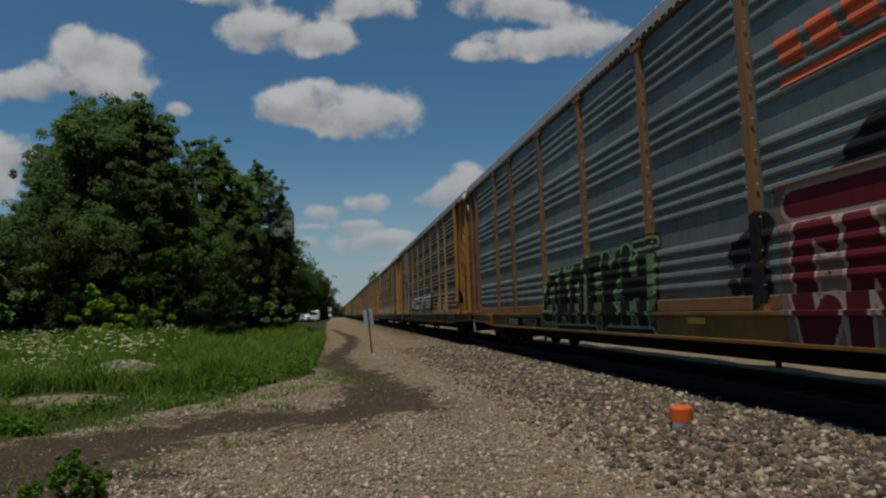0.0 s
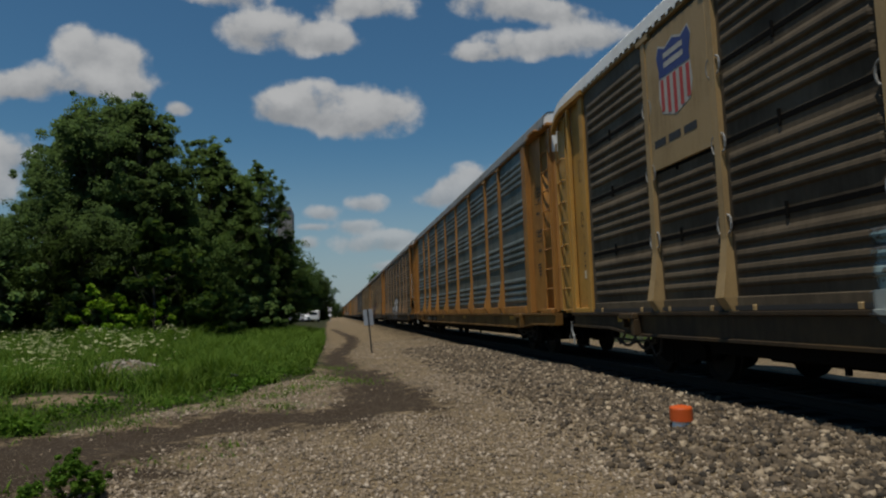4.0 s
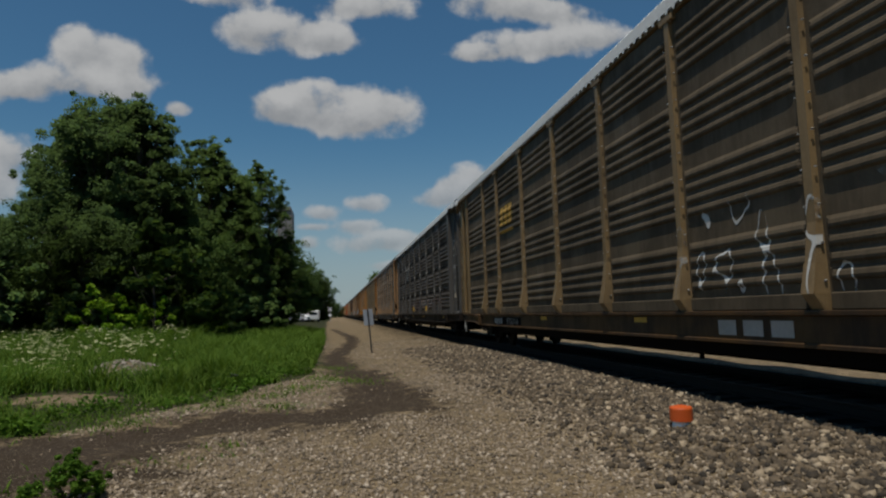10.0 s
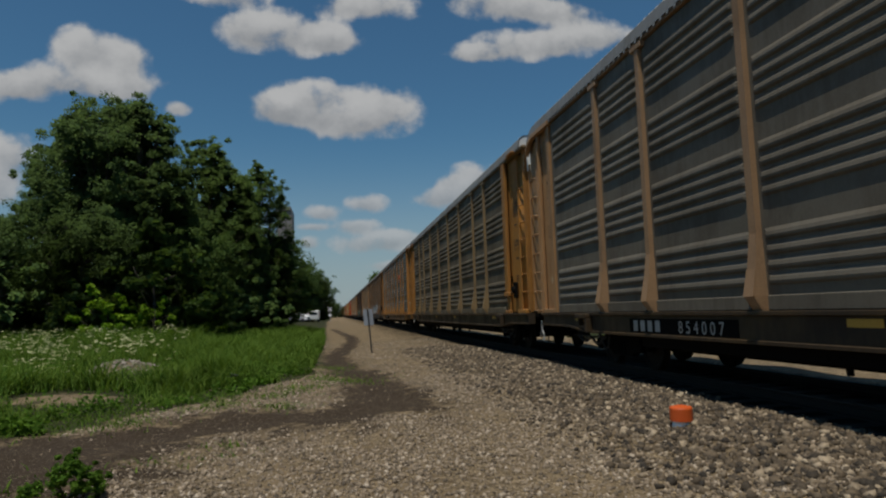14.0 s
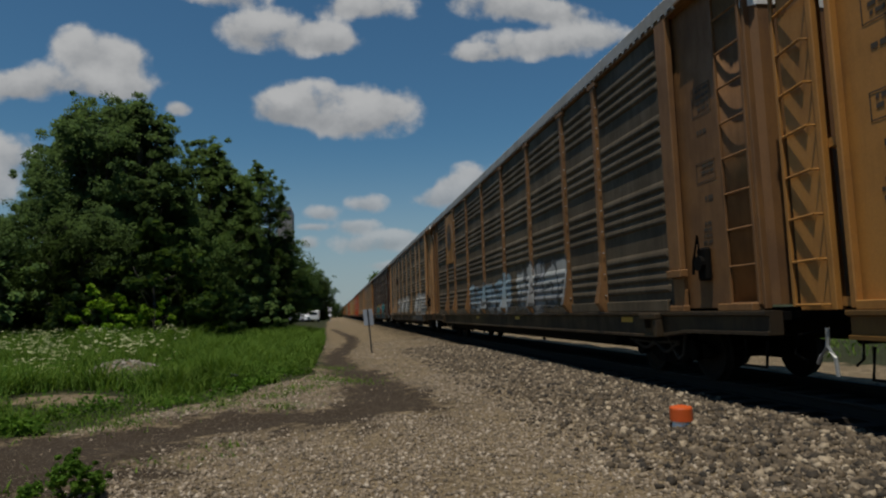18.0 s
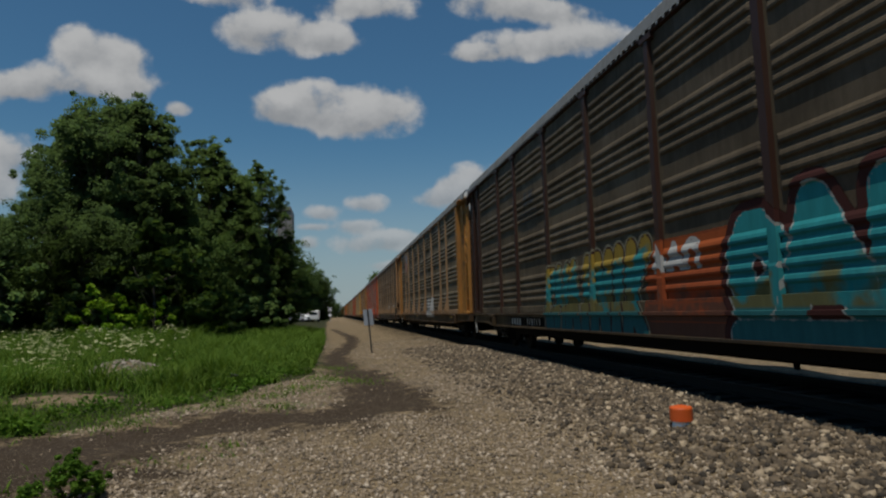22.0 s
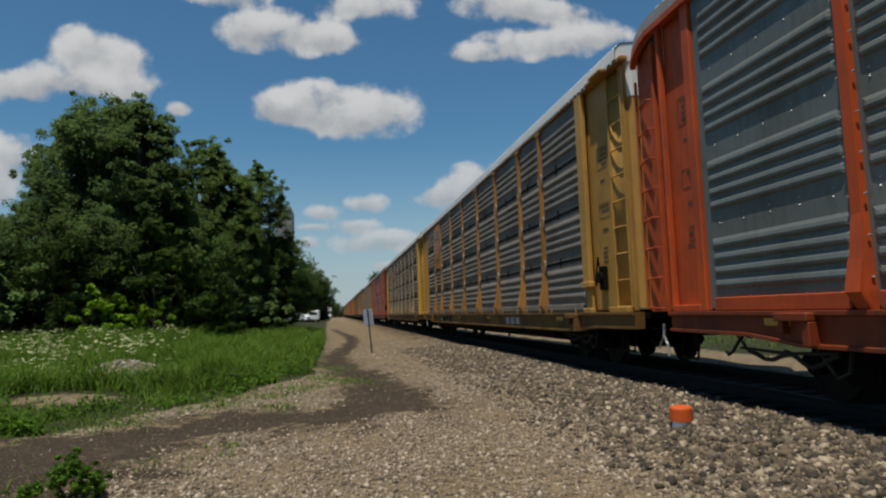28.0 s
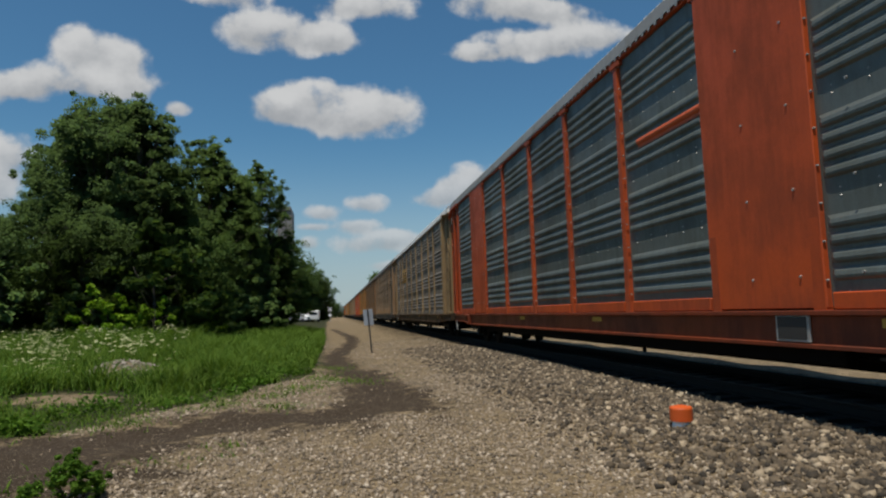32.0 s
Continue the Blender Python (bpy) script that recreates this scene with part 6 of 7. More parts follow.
def orange_end(car):
    """Notices, plates and bolts on the broad end plates of the orange car."""
    x = WALL + 0.07
    for y, z, w, h, stuff, name in ((-12.75, 3.55, 0.11, 0.2, WHITE, "lettering"), (-12.95, 3.55, 0.11, 0.2, WHITE, "lettering"), (-13.1, 3.55, 0.04, 0.2, WHITE, "lettering"),
                                    (-12.4, 2.35, 0.22, 0.13, GOLD, "notice_plate"), (-12.35, 3.2, 0.16, 0.03, BLACK, "notice_line"), (-12.6, 3.32, 0.1, 0.03, BLACK, "notice_line")):
        part(name, Shape().box(x - 0.004, x, y - w, y + w, z - h, z + h), stuff, car)
    part("sticker", Shape().drum((x - 0.004, -12.3, 2.75), (1, 0, 0), 0.13, 0.006, 20), CREAM, car, "small round cream sticker")
    part("sticker_line", Shape().box(x - 0.01, x - 0.006, -12.38, -12.22, 2.73, 2.77), BLACK, car)
    for y in (-13.05, -12.6, -12.2):
        for z in (2.1, 3.0, 4.2, 5.2):
            part("bolt", kept("big_bolt", lambda: Shape().drum((x - 0.01, 0, 0), (1, 0, 0), 0.016, 0.024, 6)), GALV, car, "", pose(0, y, z))
    for y in (-9.0, -8.1, -7.25, 7.75, 8.6, 9.5):
        for z in (1.5, 2.5, 3.5, 4.5, 5.4):
            part("bolt", kept("plate_bolt", lambda: Shape().drum((WALL - 0.08, 0, 0), (1, 0, 0), 0.016, 0.024, 6)), GALV, car, "", pose(0, y, z))


orange_end(orange_car)
for k, ob in CARS:
    if k in (10, 13, 5, 18):
        z = {10: 4.5, 13: 1.35, 5: 1.5, 18: 1.4}[k]
        part("tag", flat_patch(HALF - 0.97, HALF - 0.12, z, z + 0.9, WALL + 0.066), TAG_SMALL, ob, "small white scrawled tag")
for dark_car in [ob for k, ob in CARS if k == 7]:
    for y in (-4.15, 1.75):
        part("yellow_mark", Shape().box(WALL - 0.218, WALL - 0.15, -0.1, 0.1, LOW + 0.17, LOW + 0.45), GOLD, dark_car, "yellow paint mark on a post", pose(0, y, 0))
railcar(20, "cool", "buff", "yellow", "white", flare=False, mark="yellow_block", label="grey autorack railcar with buff posts and white roof")
for k, (sheet, coat) in enumerate((("brown", "tan"), ("dark", "ochre"), ("brown", "yellow"), ("silver", "orange"), ("brown", "tan"), ("dark", "buff"), ("brown", "ochre"),
                                   ("silver", "yellow"), ("dark", "tan"), ("brown", "yellow"), ("silver", "orange"), ("brown", "tan")), 21):
    railcar(k, sheet, coat, "brown" if coat != "orange" else "orange", "grey", label=OLD % {"orange": "orange-red"}.get(coat, coat), far=True)


def rear_gap(k, t):
    """y of the middle of gap k at t seconds: the train slows a little."""
    return 23.612 + PITCH * k - (16.427 * t - 0.00509 * (t - 16) ** 2)


BIRD = []


def fly(t):
    """Place of the bird at t: it starts from the weeds and climbs away over the line."""
    return Vector((1.57, 14.0, 3.58)) + (t - 30.3) * Vector((8.23, 0.0, 13.42))


def motions():
    if BIRD:
        rest = pose(-2.1, 14.3, 0.2, 0, 0, -60)
        rows = [(0, rest), (29.8, rest)] + [(t, pose(*fly(t), 55, 0, -85)) for t in (30.08, 30.3, 30.6, 31.0, 32.0)]
        walk(BIRD[0], rows)
    for k, car in CARS:
        slope = -math.degrees(math.atan(GRADE))
        middle = [(t, rear_gap(k, t) - PITCH / 2) for t in (0, 4, 8, 12, 16, 20, 24, 28, 32)]
        walk(car, [(t, pose(TRACK_X, y, 0.2 - GRADE * (y - 8.0), slope)) for t, y in middle])


# ---- plants and what stands beside the line ----
LEAF = {
    "oak": leaf_paint("dark_green_leaf", (0.059, 0.100, 0.036), (0.090, 0.142, 0.048), 6.0),
    "elm": leaf_paint("mid_green_leaf", (0.065, 0.112, 0.033), (0.102, 0.158, 0.046), 6.0),
    "lime": leaf_paint("lime_green_leaf", (0.104, 0.208, 0.016), (0.224, 0.352, 0.032)),
    "bramble": leaf_paint("bramble_leaf", (0.066, 0.122, 0.040), (0.140, 0.215, 0.070), 0.0),
    "weed": leaf_paint("weed_leaf", (0.045, 0.105, 0.014), (0.115, 0.210, 0.030)),
    "grass": leaf_paint("grass_blade", (0.045, 0.098, 0.016), (0.140, 0.215, 0.038)),
}
BARK = plain("grey_bark", (0.055, 0.046, 0.036), 0.9, 0, 0.6, 8, 0.6)


def leaf_cloud(name, centres, radii, per, size, seed, flat=0.75):
    """Leaves set in clumps: each a bent rhombus of two triangles."""
    rng = np.random.default_rng(seed)
    n = len(centres) * per
    c = np.repeat(np.asarray(centres, float), per, 0)
    r = np.repeat(np.asarray(radii, float), per)
    d = rng.standard_normal((n, 3))
    d /= np.linalg.norm(d, axis=1)[:, None]
    p = c + d * (r * rng.random(n) ** 0.45)[:, None] * [1, 1, flat]
    a = rng.standard_normal((n, 3)) * [1, 1, 0.6] + d * 0.4
    a /= np.linalg.norm(a, axis=1)[:, None]
    b = np.cross(a, rng.standard_normal((n, 3)) + d * 0.6 + [0, 0, 0.8])
    b /= np.linalg.norm(b, axis=1)[:, None] + 1e-9
    s = (size * rng.uniform(0.6, 1.3, n))[:, None]
    v = np.stack([p - a * s * 0.5, p + b * s * 0.3, p + a * s * 0.5, p - b * s * 0.3], 1)
    v[:, (1, 3), 2] += 0.12 * s
    k = np.arange(n)[:, None] * 4
    return mesh_arrays(name, v.reshape(-1, 3), faces_tri=np.concatenate([k + [0, 1, 2], k + [0, 2, 3]]))


def crown_points(rng, height_, spread, low, count, lobes):
    """Clump centres round the tips of many limbs inside an uneven envelope."""
    pts, rad, heads = [], [], []
    for i in range(lobes):
        f = ((i + rng.random()) / lobes) ** 0.85
        R = spread * min(1.0, 0.8 + f * 0.6) * (1 - 0.78 * max(0.0, (f - 0.5) / 0.5) ** 2.0)
        a, r = rng.uniform(0, 6.283), R * rng.uniform(0.35, 1.05) ** 0.6
        heads.append(Vector((r * math.cos(a), r * math.sin(a), low + (height_ - low) * f * rng.uniform(0.93, 1.0))))
    blob = spread * 0.17
    for i in range(count):
        h = heads[i % lobes]
        out = Vector((h.x, h.y, 0.9 * spread)).normalized()
        d = Vector((rng.gauss(0, 1), rng.gauss(0, 1), rng.gauss(0, 0.8))) * blob * rng.uniform(0.4, 1.25)
        q = h + d + out * rng.uniform(-1.6, 0.9) * blob
        q.z = max(q.z, low * 0.7)
        pts.append(tuple(q))
        rad.append(rng.uniform(0.45, 1.15) * blob * (1.0 if q.z < h.z else 0.75))
    return pts, rad, heads


TREES = {}


def tree_meshes(key, height_, spread, low, count, per, size, seed):
    if key in TREES:
        return TREES[key]
    rng = random.Random(seed)
    pts, rad, heads = crown_points(rng, height_, spread, low, count, 58 if height_ > 5 else 14)
    wood = Shape()
    lean = Vector((rng.uniform(-0.4, 0.4), rng.uniform(-0.4, 0.4), 0))
    trunk = [lean * (i / 6) ** 2 + Vector((0, 0, height_ * 0.8 * i / 6)) for i in range(7)]
    wood.tube(trunk, height_ * 0.022, 8, height_ * 0.005)
    for h in heads[::2]:
        z = max(0.25 * height_, h.z - rng.uniform(0.15, 0.3) * height_)
        base = lean * (z / height_) ** 2 + Vector((0, 0, z))
        mid = base.lerp(h, 0.5) + Vector((0, 0, -0.04 * height_))
        wood.tube([base, mid, h], height_ * 0.007, 5, height_ * 0.002)
    for q in pts[::6]:
        h = min(heads, key=lambda e: (e - Vector(q)).length)
        wood.tube([h, h.lerp(Vector(q), 0.5) + Vector((0, 0, 0.1)), Vector(q)], 0.002 * height_, 4, 0.0007 * height_)
    TREES[key] = (wood.mesh("trunk_" + key, True), leaf_cloud("crown_" + key, pts, rad, per, size, seed))
    return TREES[key]


def plant(name, key, leaf, x, y, turn, scale, label, category, group="", **how):
    wood, crown = tree_meshes(key, **how)
    ob = new(name)
    ob.matrix_basis = pose(x, y, float(height(x, y)) - 0.05, 0, 0, turn) @ Matrix.Diagonal((scale, scale, scale, 1))
    tagged(ob, label, category, group)
    part("trunk", wood, BARK, ob)
    part("crown", crown, leaf, ob)
    return ob


BIG = dict(height_=14.0, spread=3.5, low=1.4, count=980, per=74, size=0.155, seed=11)
TALL = dict(height_=14.0, spread=2.75, low=1.2, count=860, per=74, size=0.155, seed=23)
WIDE = dict(height_=9.0, spread=3.6, low=0.8, count=800, per=74, size=0.155, seed=37)
SHRUB = dict(height_=3.2, spread=2.0, low=0.3, count=90, per=70, size=0.20, seed=41)
LIME = dict(height_=3.4, spread=1.8, low=0.2, count=60, per=60, size=0.24, seed=43)
WEED = dict(height_=0.40, spread=0.30, low=0.03, count=110, per=55, size=0.035, seed=47)
DARK_TREE = "dense dark green broadleaf tree at the wood's edge"
for key, how, x, y, turn, scale, leaf in (
        ("big", BIG, -12.9, 39, 10, 1.0, "oak"), ("tall", TALL, -10.9, 39.5, 140, 1.02, "oak"), ("tall", TALL, -12.4, 41, 80, 1.05, "oak"), ("wide", WIDE, -16.8, 36, 40, 0.80, "oak"), ("tall", TALL, -14.2, 40, 10, 0.98, "oak"), ("wide", WIDE, -9.6, 42.5, 250, 1.0, "oak"), ("tall", TALL, -16.2, 41, 330, 0.86, "oak"),
        ("tall", TALL, -8.5, 46, 200, 0.98, "elm"), ("wide", WIDE, -12.5, 35.5, 150, 0.8, "oak"), ("tall", TALL, -7.1, 47.5, 120, 0.87, "elm"), ("wide", WIDE, -8.4, 40.5, 60, 0.85, "elm"),
        ("tall", TALL, -5.75, 51, 300, 0.94, "elm"), ("wide", WIDE, -5.3, 53, 100, 0.9, "elm"), ("wide", WIDE, -6.5, 60, 20, 0.95, "oak"), ("wide", WIDE, -21.0, 44, 250, 0.9, "oak"),
        ("wide", WIDE, -8.2, 72, 70, 1.1, "oak"), ("wide", WIDE, -4.1, 123, 200, 1.05, "oak"), ("wide", WIDE, -7.4, 120, 90, 1.3, "oak"), ("big", BIG, -9.0, 90, 50, 0.9, "oak"),
        ("wide", WIDE, -4.4, 138, 10, 1.15, "oak"), ("big", BIG, -6.2, 165, 50, 0.8, "oak"), ("big", BIG, -25, 42, 300, 0.6, "oak"), ("tall", TALL, -29, 46, 70, 0.9, "oak"), ("big", BIG, -10.5, 58, 70, 0.8, "oak"), ("big", BIG, 14.0, 210, 20, 1.05, "elm"), ("wide", WIDE, 1.6, 300, 30, 0.75, "oak"), ("wide", WIDE, -2.2, 310, 110, 0.9, "oak")):
    plant("tree", key, LEAF[leaf], x, y, turn, scale, DARK_TREE, "tree", "trees at the wood's edge", **how)
for x, y, turn, scale, leaf in ((-15.5, 33.0, 0, 1.2, "oak"), (-12.6, 34, 60, 1.0, "elm"), (-7.4, 36, 130, 1.05, "elm"), (-9.0, 37, 200, 1.2, "oak"), (-6.3, 42, 20, 1.1, "oak"),
                                (-5.6, 48, 90, 1.2, "oak"), (-6.0, 55, 150, 1.0, "oak"), (-7.2, 66, 250, 1.0, "oak"), (-18.5, 33, 300, 1.2, "oak"), (-22, 36, 10, 1.5, "oak"), (-8.6, 79, 30, 1.0, "oak"), (-10.2, 95, 80, 1.0, "oak")):
    plant("shrub", "shrub", LEAF["bramble" if leaf == "oak" else "oak"], x, y, turn, scale, "dark leafy shrub in front of the trees", "shrub", "shrubs at the wood's edge", **SHRUB)
plant("sapling", "lime", LEAF["lime"], -10.4, 32.5, 0, 0.85, "lime-green young tree among tall weeds", "sapling", **LIME)
plant("sapling", "lime", LEAF["lime"], -8.6, 33.2, 200, 0.7, "lime-green young tree among tall weeds", "sapling", **LIME)
plant("sapling", "lime", LEAF["lime"], -6.6, 36.0, 120, 0.5, "small lime-green young tree before dark shrubs", "sapling", **LIME)
plant("sapling", "lime", LEAF["elm"], -8.9, 34.6, 60, 1.7, "slender mid-green young tree before the dark wood", "sapling", **LIME)
plant("weed_bush", "weed", LEAF["weed"], -2.15, 5.85, 0, 1.0, "low green weed bush at the gravel's edge", "weed", **WEED)


def blades(name, x, y, size, seed, lean=0.35, width=0.012):
    """Grass: each blade a bent strip of two quads and a tip."""
    rng = np.random.default_rng(seed)
    n = len(x)
    h = size * rng.uniform(0.55, 1.15, n)
    a = rng.uniform(0, 6.28, n)
    bend = h * rng.uniform(0.1, lean * 2, n)
    w = width * rng.uniform(0.7, 1.5, n) * (1 + size * 0.6)
    z = height(x, y) - 0.02
    base = np.stack([x, y, z], 1)
    d = np.stack([np.cos(a), np.sin(a), np.zeros(n)], 1)
    s = np.stack([-np.sin(a), np.cos(a), np.zeros(n)], 1)
    up = np.array([0, 0, 1.0])
    m1 = base + d * (bend * 0.25)[:, None] + up * (h * 0.55)[:, None]
    tip = base + d * bend[:, None] + up * (h * 0.97)[:, None]
    v = np.stack([base - s * w[:, None], base + s * w[:, None], m1 - s * (w * 0.8)[:, None], m1 + s * (w * 0.8)[:, None], tip], 1)
    k = np.arange(n)[:, None] * 5
    return mesh_arrays(name, v.reshape(-1, 3), faces_tri=k + [2, 3, 4], faces_quad=k + [0, 1, 3, 2])


def make_weeds():
    rng = np.random.default_rng(8)
    # tall weeds over the field, denser near
    n = 230000
    y = 9.5 + 52 * rng.random(n) ** 1.5
    x = edge_of_grass(y) - (0.2 + 26 * rng.random(n) ** 1.6) * np.clip(y / 30, 0.45, 1)
    clump = np.sin(x * 2.1 + np.sin(y * 1.7)) * np.sin(y * 1.3 + np.sin(x * 2.3))
    bare = 1.8 * np.exp(-((x + 5.0) ** 2 / 1.0 + (y - 16.8) ** 2 / 2.2)) + 1.6 * np.exp(-((x + 4.8) ** 2 / 1.4 + (y - 12.7) ** 2 / 1.2))
    path = to_path(x, y, RUT)
    ragged = edge_of_grass(y) + 0.3 * np.sin(2.3 * y + x) + 0.22 * np.sin(5.1 * y - 2 * x)
    near = np.sin(x * 3.1 + 1.0) * np.sin(y * 2.2 + x * 1.3) + 0.5 * np.sin(x * 6.7 - y * 4.1)
    inside = np.clip((ragged - x) / 0.8 + np.where(ragged - x < 1.6, 0.9 * near - 0.25, 0.0), 0.02, 1)
    ok = (rng.random(n) < np.clip(0.55 + clump * 0.5, 0.12, 1) * inside) & (rng.random(n) > bare * 1.3) & (path > 0.62)
    x, y, clump = x[ok], y[ok], clump[ok]
    size = np.clip(np.where(y > 13.5, 0.28, 0.15) + (edge_of_grass(y) - x) * 0.17, 0.1, 0.66) * (0.85 + 0.4 * clump) * np.clip((y - 8.0) / 8.0, 0.35, 1)
    size = np.where(y > 26, np.maximum(size, 0.42), size) * np.where((y > 24) & (x < -6), 1.5, 1.0)
    ob = part("grass", blades("grass", x, y, size, 9, 0.75, 0.0085), LEAF["grass"])
    tagged(ob, "tall green grass and weeds in a rough field", "grass", kind="stuff")
    # leafy weeds that stand in clumps along the field's edge
    n = 1500
    y = 9.6 + 34 * rng.random(n) ** 1.5
    x = edge_of_grass(y) - 0.1 - 9 * rng.random(n) ** 1.9 * np.clip(y / 18, 0.5, 1)
    ok = (np.sin(x * 1.7 + y) * np.sin(y * 1.1 - x) > 0.1) & (np.exp(-((x + 4.8) ** 2 / 1.1 + (y - 12.5) ** 2 / 1.6)) < 0.35) & (np.exp(-((x + 5.2) ** 2 / 1.0 + (y - 17.2) ** 2 / 1.6)) < 0.3)
    x, y = x[ok], y[ok]
    tall = np.clip(0.12 + (edge_of_grass(y) - x) * 0.12, 0.1, 0.42) * rng.uniform(0.6, 1.3, len(x))
    leafy = leaf_cloud("leafy_weeds", np.stack([x, y, height(x, y) + tall * 0.55], 1), tall * 0.75, 22, 0.075, 19, 0.9)
    tagged(part("leafy_weeds", leafy, LEAF["weed"]), "broad-leaved green weeds along the field's edge", "weeds", kind="stuff")
    # ragged grass on the far side of the line
    n = 9000
    y = 2 + 60 * rng.random(n) ** 1.3
    x = 10.2 + 9 * rng.random(n) ** 0.8
    ok = np.sin(x * 1.9 + y * 0.7) * np.sin(y * 0.9 - x) + 0.35 * (x - 11.5) > rng.uniform(-0.3, 0.6, n)
    ob = part("grass", blades("far_side_grass", x[ok], y[ok], np.full(int(ok.sum()), 0.16), 21, 0.8, 0.012), LEAF["grass"])
    tagged(ob, "short ragged grass beyond the railway track", "grass", kind="stuff")
    # low tufts that have crept into the gravel
    spots = ((-1.2, 12.6, 0.35, 300), (-0.7, 13.6, 0.3, 260), (-1.9, 11.2, 0.3, 260), (-0.9, 11.0, 0.25, 200), (-0.1, 15.2, 0.4, 300), (-3.0, 9.9, 0.3, 260), (-4.3, 9.9, 0.4, 300), (0.2, 14.5, 0.5, 260), (-0.6, 16.5, 0.6, 260), (-1.25, 7.9, 0.12, 40), (-1.9, 7.0, 0.2, 30), (-3.4, 10.9, 0.5, 420), (-4.6, 11.3, 0.5, 420), (-2.6, 12.6, 0.6, 420), (-0.2, 18.5, 0.5, 260), (-1.2, 7.3, 0.25, 40), (-3.0, 6.2, 0.4, 80))
    x = np.concatenate([a + r * rng.standard_normal(k) for a, b, r, k in spots])
    y = np.concatenate([b + r * rng.standard_normal(k) for a, b, r, k in spots])
    ob = part("low_weeds", blades("low_weeds", x, y, np.full(len(x), 0.09), 12, 0.9, 0.007), LEAF["grass"])
    tagged(ob, "sparse low weeds growing through the gravel", "weeds", kind="stuff")
    # white umbels on thin stalks
    n = 2400
    y = 15 + 19 * rng.random(n) ** 0.75
    x = -(0.18 + 0.42 * rng.random(n) ** 0.8) * y - 0.8
    ok = (rng.random(n) < np.clip(0.42 + 0.55 * np.sin(x * 0.9 + 0.5 * y) * np.sin(y * 0.7 - x * 0.4) + 0.3 * np.sin(2.3 * x + y), 0.06, 1)) & (x < edge_of_grass(y) - 2.0 - rng.uniform(0, 4, n)) & (np.exp(-((x + 5.2) ** 2 / 1.3 + (y - 17.0) ** 2 / 2.4)) < 0.4)
    x, y = x[ok], y[ok]
    z = height(x, y) + rng.uniform(0.45, 1.0, len(x)) * np.clip(0.55 + (y - 15) * 0.05, 0.5, 1.15)
    pts, rad = np.stack([x, y, z], 1), rng.uniform(0.05, 0.115, len(x))
    heads = leaf_cloud("umbels", pts, rad, 14, 0.045, 14, 0.25)
    white = plain("cream_petal", (0.60, 0.60, 0.33), 0.7, 0, 0.3, 3)
    tagged(part("wildflowers", heads, white), "cream-white umbel wildflowers among the weeds", "wildflowers", kind="stuff")
    stalk = np.stack([np.stack([x - 0.006, y, height(x, y)], 1), np.stack([x + 0.006, y, height(x, y)], 1), np.stack([x, y, z], 1)], 1)
    k = np.arange(len(x))[:, None] * 3
    tagged(part("flower_stalks", mesh_arrays("flower_stalks", stalk.reshape(-1, 3), faces_tri=k + [0, 1, 2]), LEAF["elm"]), "thin green stalks of wildflowers", "stalks", kind="stuff")


make_weeds()


def make_marker():
    ob = new("marker_post")
    ob.location = (3.86, 6.95, float(height(3.86, 6.95)))
    tagged(ob, "short white post with a bright orange cap in the ballast", "marker post")
    cap = plain("orange_plastic", (0.55, 0.09, 0.014), 0.45, 0, 0.2, 6)
    part("cap", Shape().drum((0, 0, 0.15), (0, 0, 1), 0.13, 0.19, 24, [(0.118, -0.075), (0.125, -0.072), (0.126, 0.062), (0.118, 0.078), (0.06, 0.094), (0.01, 0.098)]), cap, ob, "orange plastic cap")
    part("post", Shape().drum((0, 0, 0.02), (0, 0, 1), 0.105, 0.14, 16, [(0.115, -0.07), (0.108, 0.0), (0.085, 0.07)]), plain("white_plastic", (0.82, 0.81, 0.77), 0.5), ob)


make_marker()


def make_sign():
    ob = new("line_side_sign")
    ob.matrix_basis = pose(1.36, 24.85, float(fall(24.85)), 0, -4.5, 0)
    tagged(ob, "small pale grey sign behind a thin black post", "sign")
    part("post", Shape().box(-0.03, 0.03, -0.02, 0.02, -0.2, 1.62, 0.006), BLACK, ob)
    pale = plain("dull_white_sheet", (0.30, 0.33, 0.38), 0.5)
    part("sign_plate", Shape().box(-0.18, 0.18, 0.024, 0.034, -0.3, 0.3, 0.003), pale, ob, "", pose(0.0, 0.0, 1.32))
    for z in (1.12, 1.5):
        part("bolt", Shape().drum((0, -0.025, z), (0, 1, 0), 0.014, 0.02, 8), GALV, ob)


make_sign()


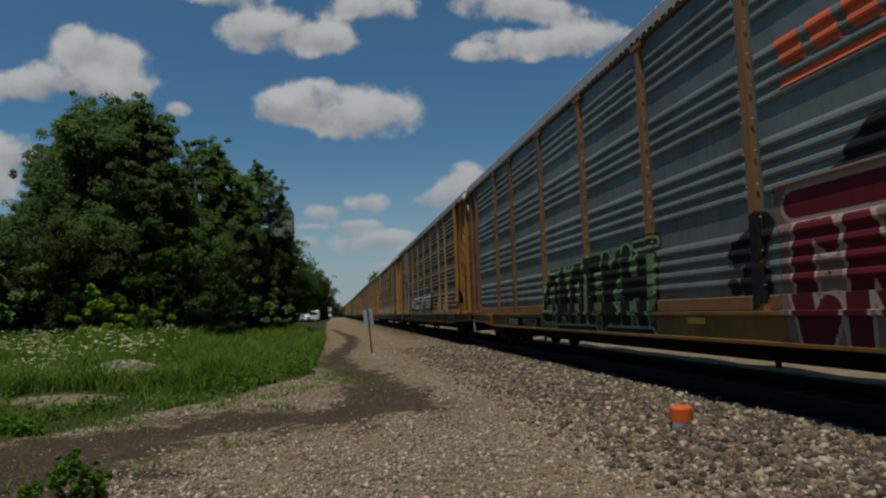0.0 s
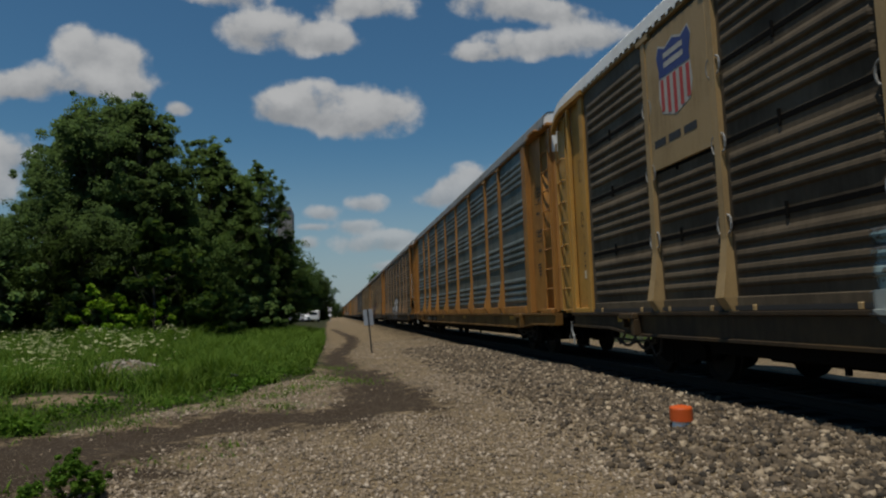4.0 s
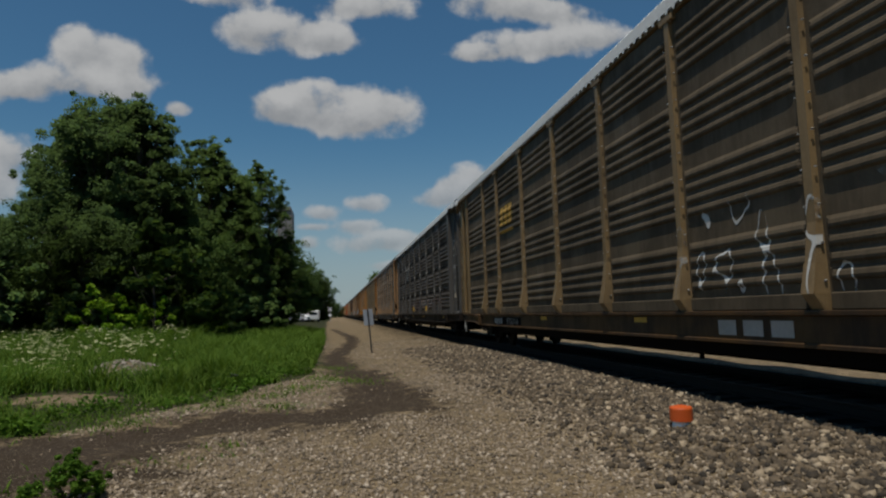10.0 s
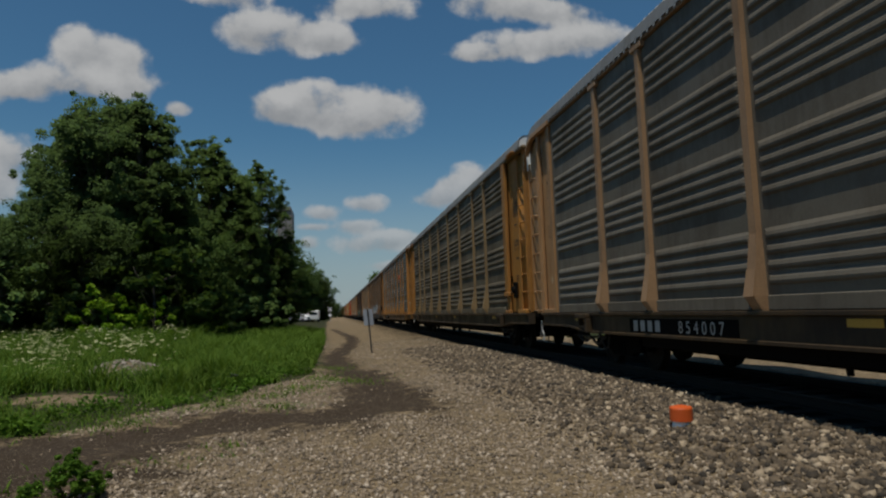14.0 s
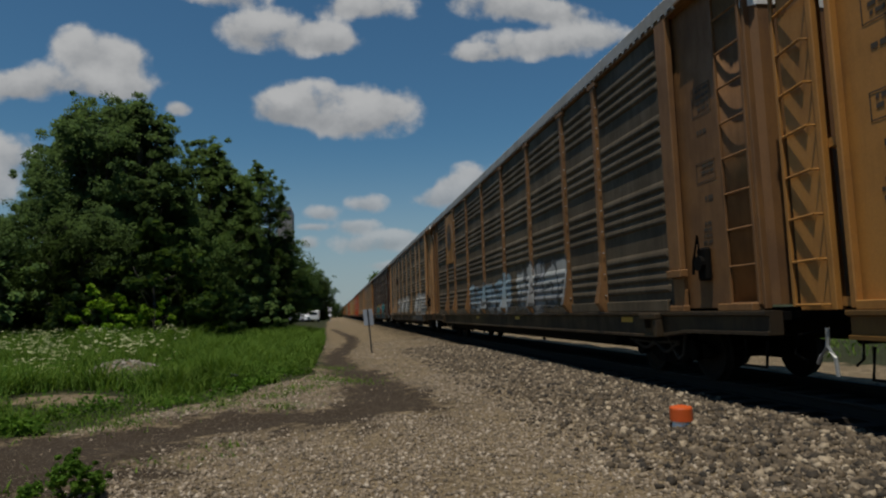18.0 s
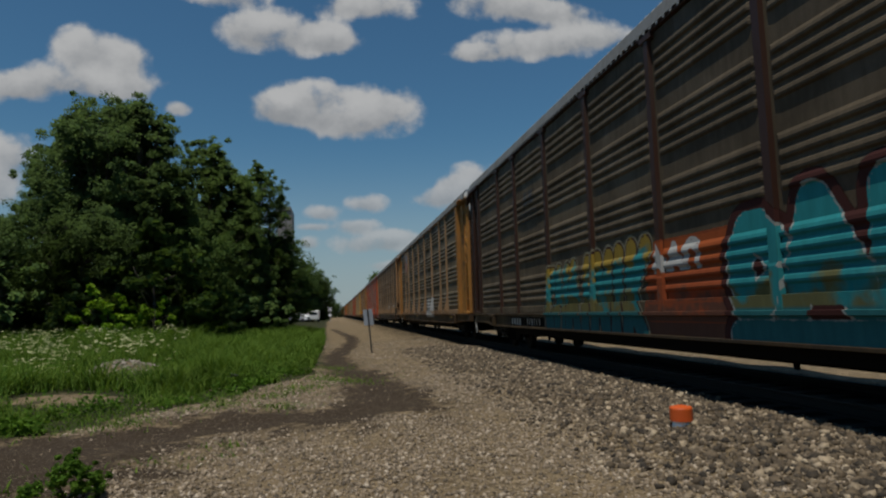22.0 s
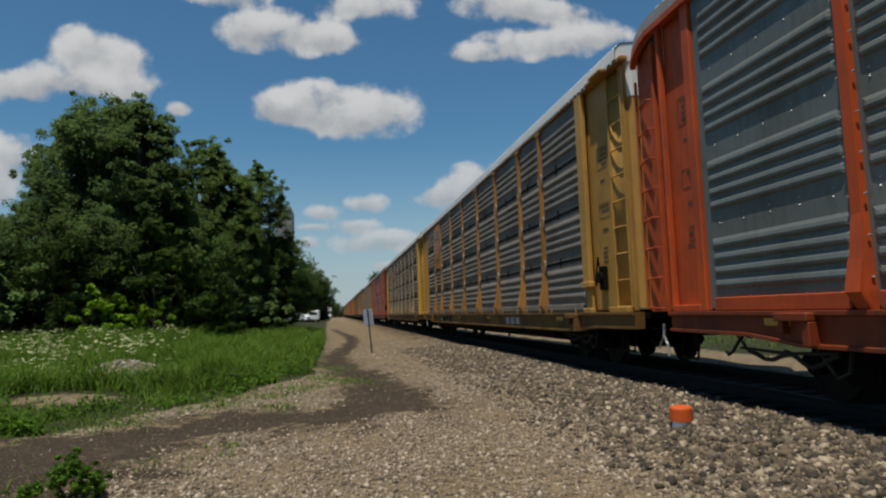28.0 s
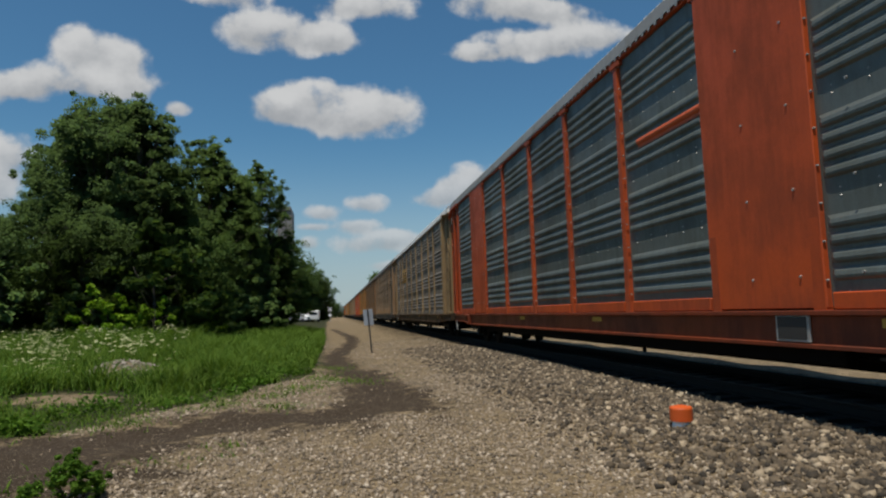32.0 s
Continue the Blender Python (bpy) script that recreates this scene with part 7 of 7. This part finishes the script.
def make_distance():
    tower = new("grain_elevator")
    tower.location = (-10.6, 160, float(fall(160)))
    tagged(tower, "tall grey concrete elevator tower behind the trees", "grain elevator")
    grey = plain("weathered_concrete", (0.22, 0.21, 0.20), 0.85, 0, 0.4, 0.6)
    part("shaft", Shape().box(-2.6, 1.1, -3, 3, 0, 26.6, 0.15), grey, tower)
    part("head_house", Shape().box(-2.9, 0.7, -3.3, 3.3, 26.6, 27.6, 0.1), grey, tower)
    van = new("white_van")
    van.location = (-3.42, 107, float(height(-3.42, 107)))
    tagged(van, "white box van parked far down the line", "van")
    white = plain("white_vehicle_paint", (0.75, 0.75, 0.75), 0.4, 0, 0.1, 1)
    glass = plain("dark_glass", (0.02, 0.025, 0.03), 0.1)
    part("body", Shape().box(-0.95, 0.95, 0, 4.6, 0.35, 1.85, 0.12), white, van)
    part("window", Shape().box(-0.6, 0.6, -0.02, 0.05, 1.15, 1.55, 0.01), glass, van)
    for x in (-0.75, 0.75):
        for y in (0.9, 3.7):
            part("wheel", Shape().drum((0, 0, 0), (1, 0, 0), 0.36, 0.22, 16), RUBBER, van, "", pose(x, y, 0.36))
    mast = new("crossing_signal")
    mast.location = (-0.8, 113, float(height(-0.8, 113)))
    tagged(mast, "small white crossing sign and disc on a thin grey post", "crossing signal")
    part("post", Shape().drum((0, 0, 1.1), (0, 0, 1), 0.05, 2.4, 10), GALV, mast)
    part("disc", Shape().drum((0, -0.08, 1.15), (0, 1, 0), 0.28, 0.04, 20), white, mast, "white painted disc")
    for lean in (45, -45):
        part("crossbuck_blade", Shape().box(-0.45, 0.45, -0.09 - lean / 2000, -0.07 - lean / 2000, -0.08, 0.08, 0.005), white, mast, "white painted blade", pose(0, 0, 2.15, 0, lean, 0))
    car = new("parked_car")
    car.matrix_basis = pose(-5.85, 108, float(height(-5.85, 108)), 0, 0, 62)
    tagged(car, "white car parked far down the line", "car")
    s = Shape()
    ring = [(-2.2, 0.4), (-2.2, 0.85), (-1.3, 0.98), (-0.7, 1.45), (0.9, 1.45), (1.6, 0.98), (2.2, 0.9), (2.2, 0.4)]
    s.sweep(ring, [lambda a, b, x=x: (x, a, b) for x in (-0.85, 0.85)])
    part("body", s, white, car)
    part("window", Shape().box(-0.87, 0.87, -0.6, 0.8, 1.02, 1.36, 0.02), glass, car)
    for x in (-0.8, 0.8):
        for y in (-1.35, 1.35):
            part("wheel", Shape().drum((0, 0, 0), (1, 0, 0), 0.32, 0.2, 16), RUBBER, car, "", pose(x, y, 0.32))
    # woods that close the place on all sides
    rng = random.Random(77)
    pts, rad = [], []
    for i in range(900):
        a = rng.uniform(0, 2 * math.pi)
        r = rng.uniform(230, 330)
        x, y = r * math.cos(a), r * math.sin(a) + 60
        if abs(x - 5) < 10 and y > 0:
            continue
        pts.append((x, y, rng.uniform(1.5, 7.0) + float(fall(y))))
        rad.append(rng.uniform(3.0, 5.0))
    tagged(part("far_woods", leaf_cloud("far_woods", pts, rad, 60, 1.6, 78), LEAF["oak"]), "distant green woods along the horizon", "woods", kind="stuff")


make_distance()


def make_bird():
    """Small dark bird with its wings half folded in a fast climb."""
    bird = new("bird")
    tagged(bird, "small dark bird flying up over the train", "bird")
    dark = plain("dark_feathers", (0.02, 0.02, 0.022), 0.7)
    part("body", Shape().drum((0, 0, 0), (0, 1, 0), 0.03, 0.16, 10, [(0.004, -0.085), (0.02, -0.06), (0.03, -0.01), (0.027, 0.03), (0.016, 0.055), (0.018, 0.07), (0.012, 0.088), (0.002, 0.1)]), dark, bird)
    for side in (-1, 1):
        s = Shape().sweep([(0.03, 0.0), (0.0, 0.008), (-0.035, 0.0), (0.0, -0.002)], [lambda a, b, x=x, q=q, z=z: (side * x, a * q - 0.25 * x, b * q + z) for x, q, z in ((0.015, 1.0, 0.01), (0.08, 1.0, 0.035), (0.16, 0.35, 0.03))])
        part("wing", s, dark, bird)
    part("tail", Shape().add([(-0.01, -0.07, 0.004), (0.01, -0.07, 0.004), (0.028, -0.14, 0.0), (-0.028, -0.14, 0.0), (-0.01, -0.07, -0.004), (0.01, -0.07, -0.004), (0.028, -0.14, -0.004), (-0.028, -0.14, -0.004)], [(0, 1, 2, 3), (7, 6, 5, 4), (0, 3, 7, 4), (1, 5, 6, 2), (2, 6, 7, 3), (0, 4, 5, 1)]), dark, bird)
    BIRD.append(bird)


make_bird()
motions()
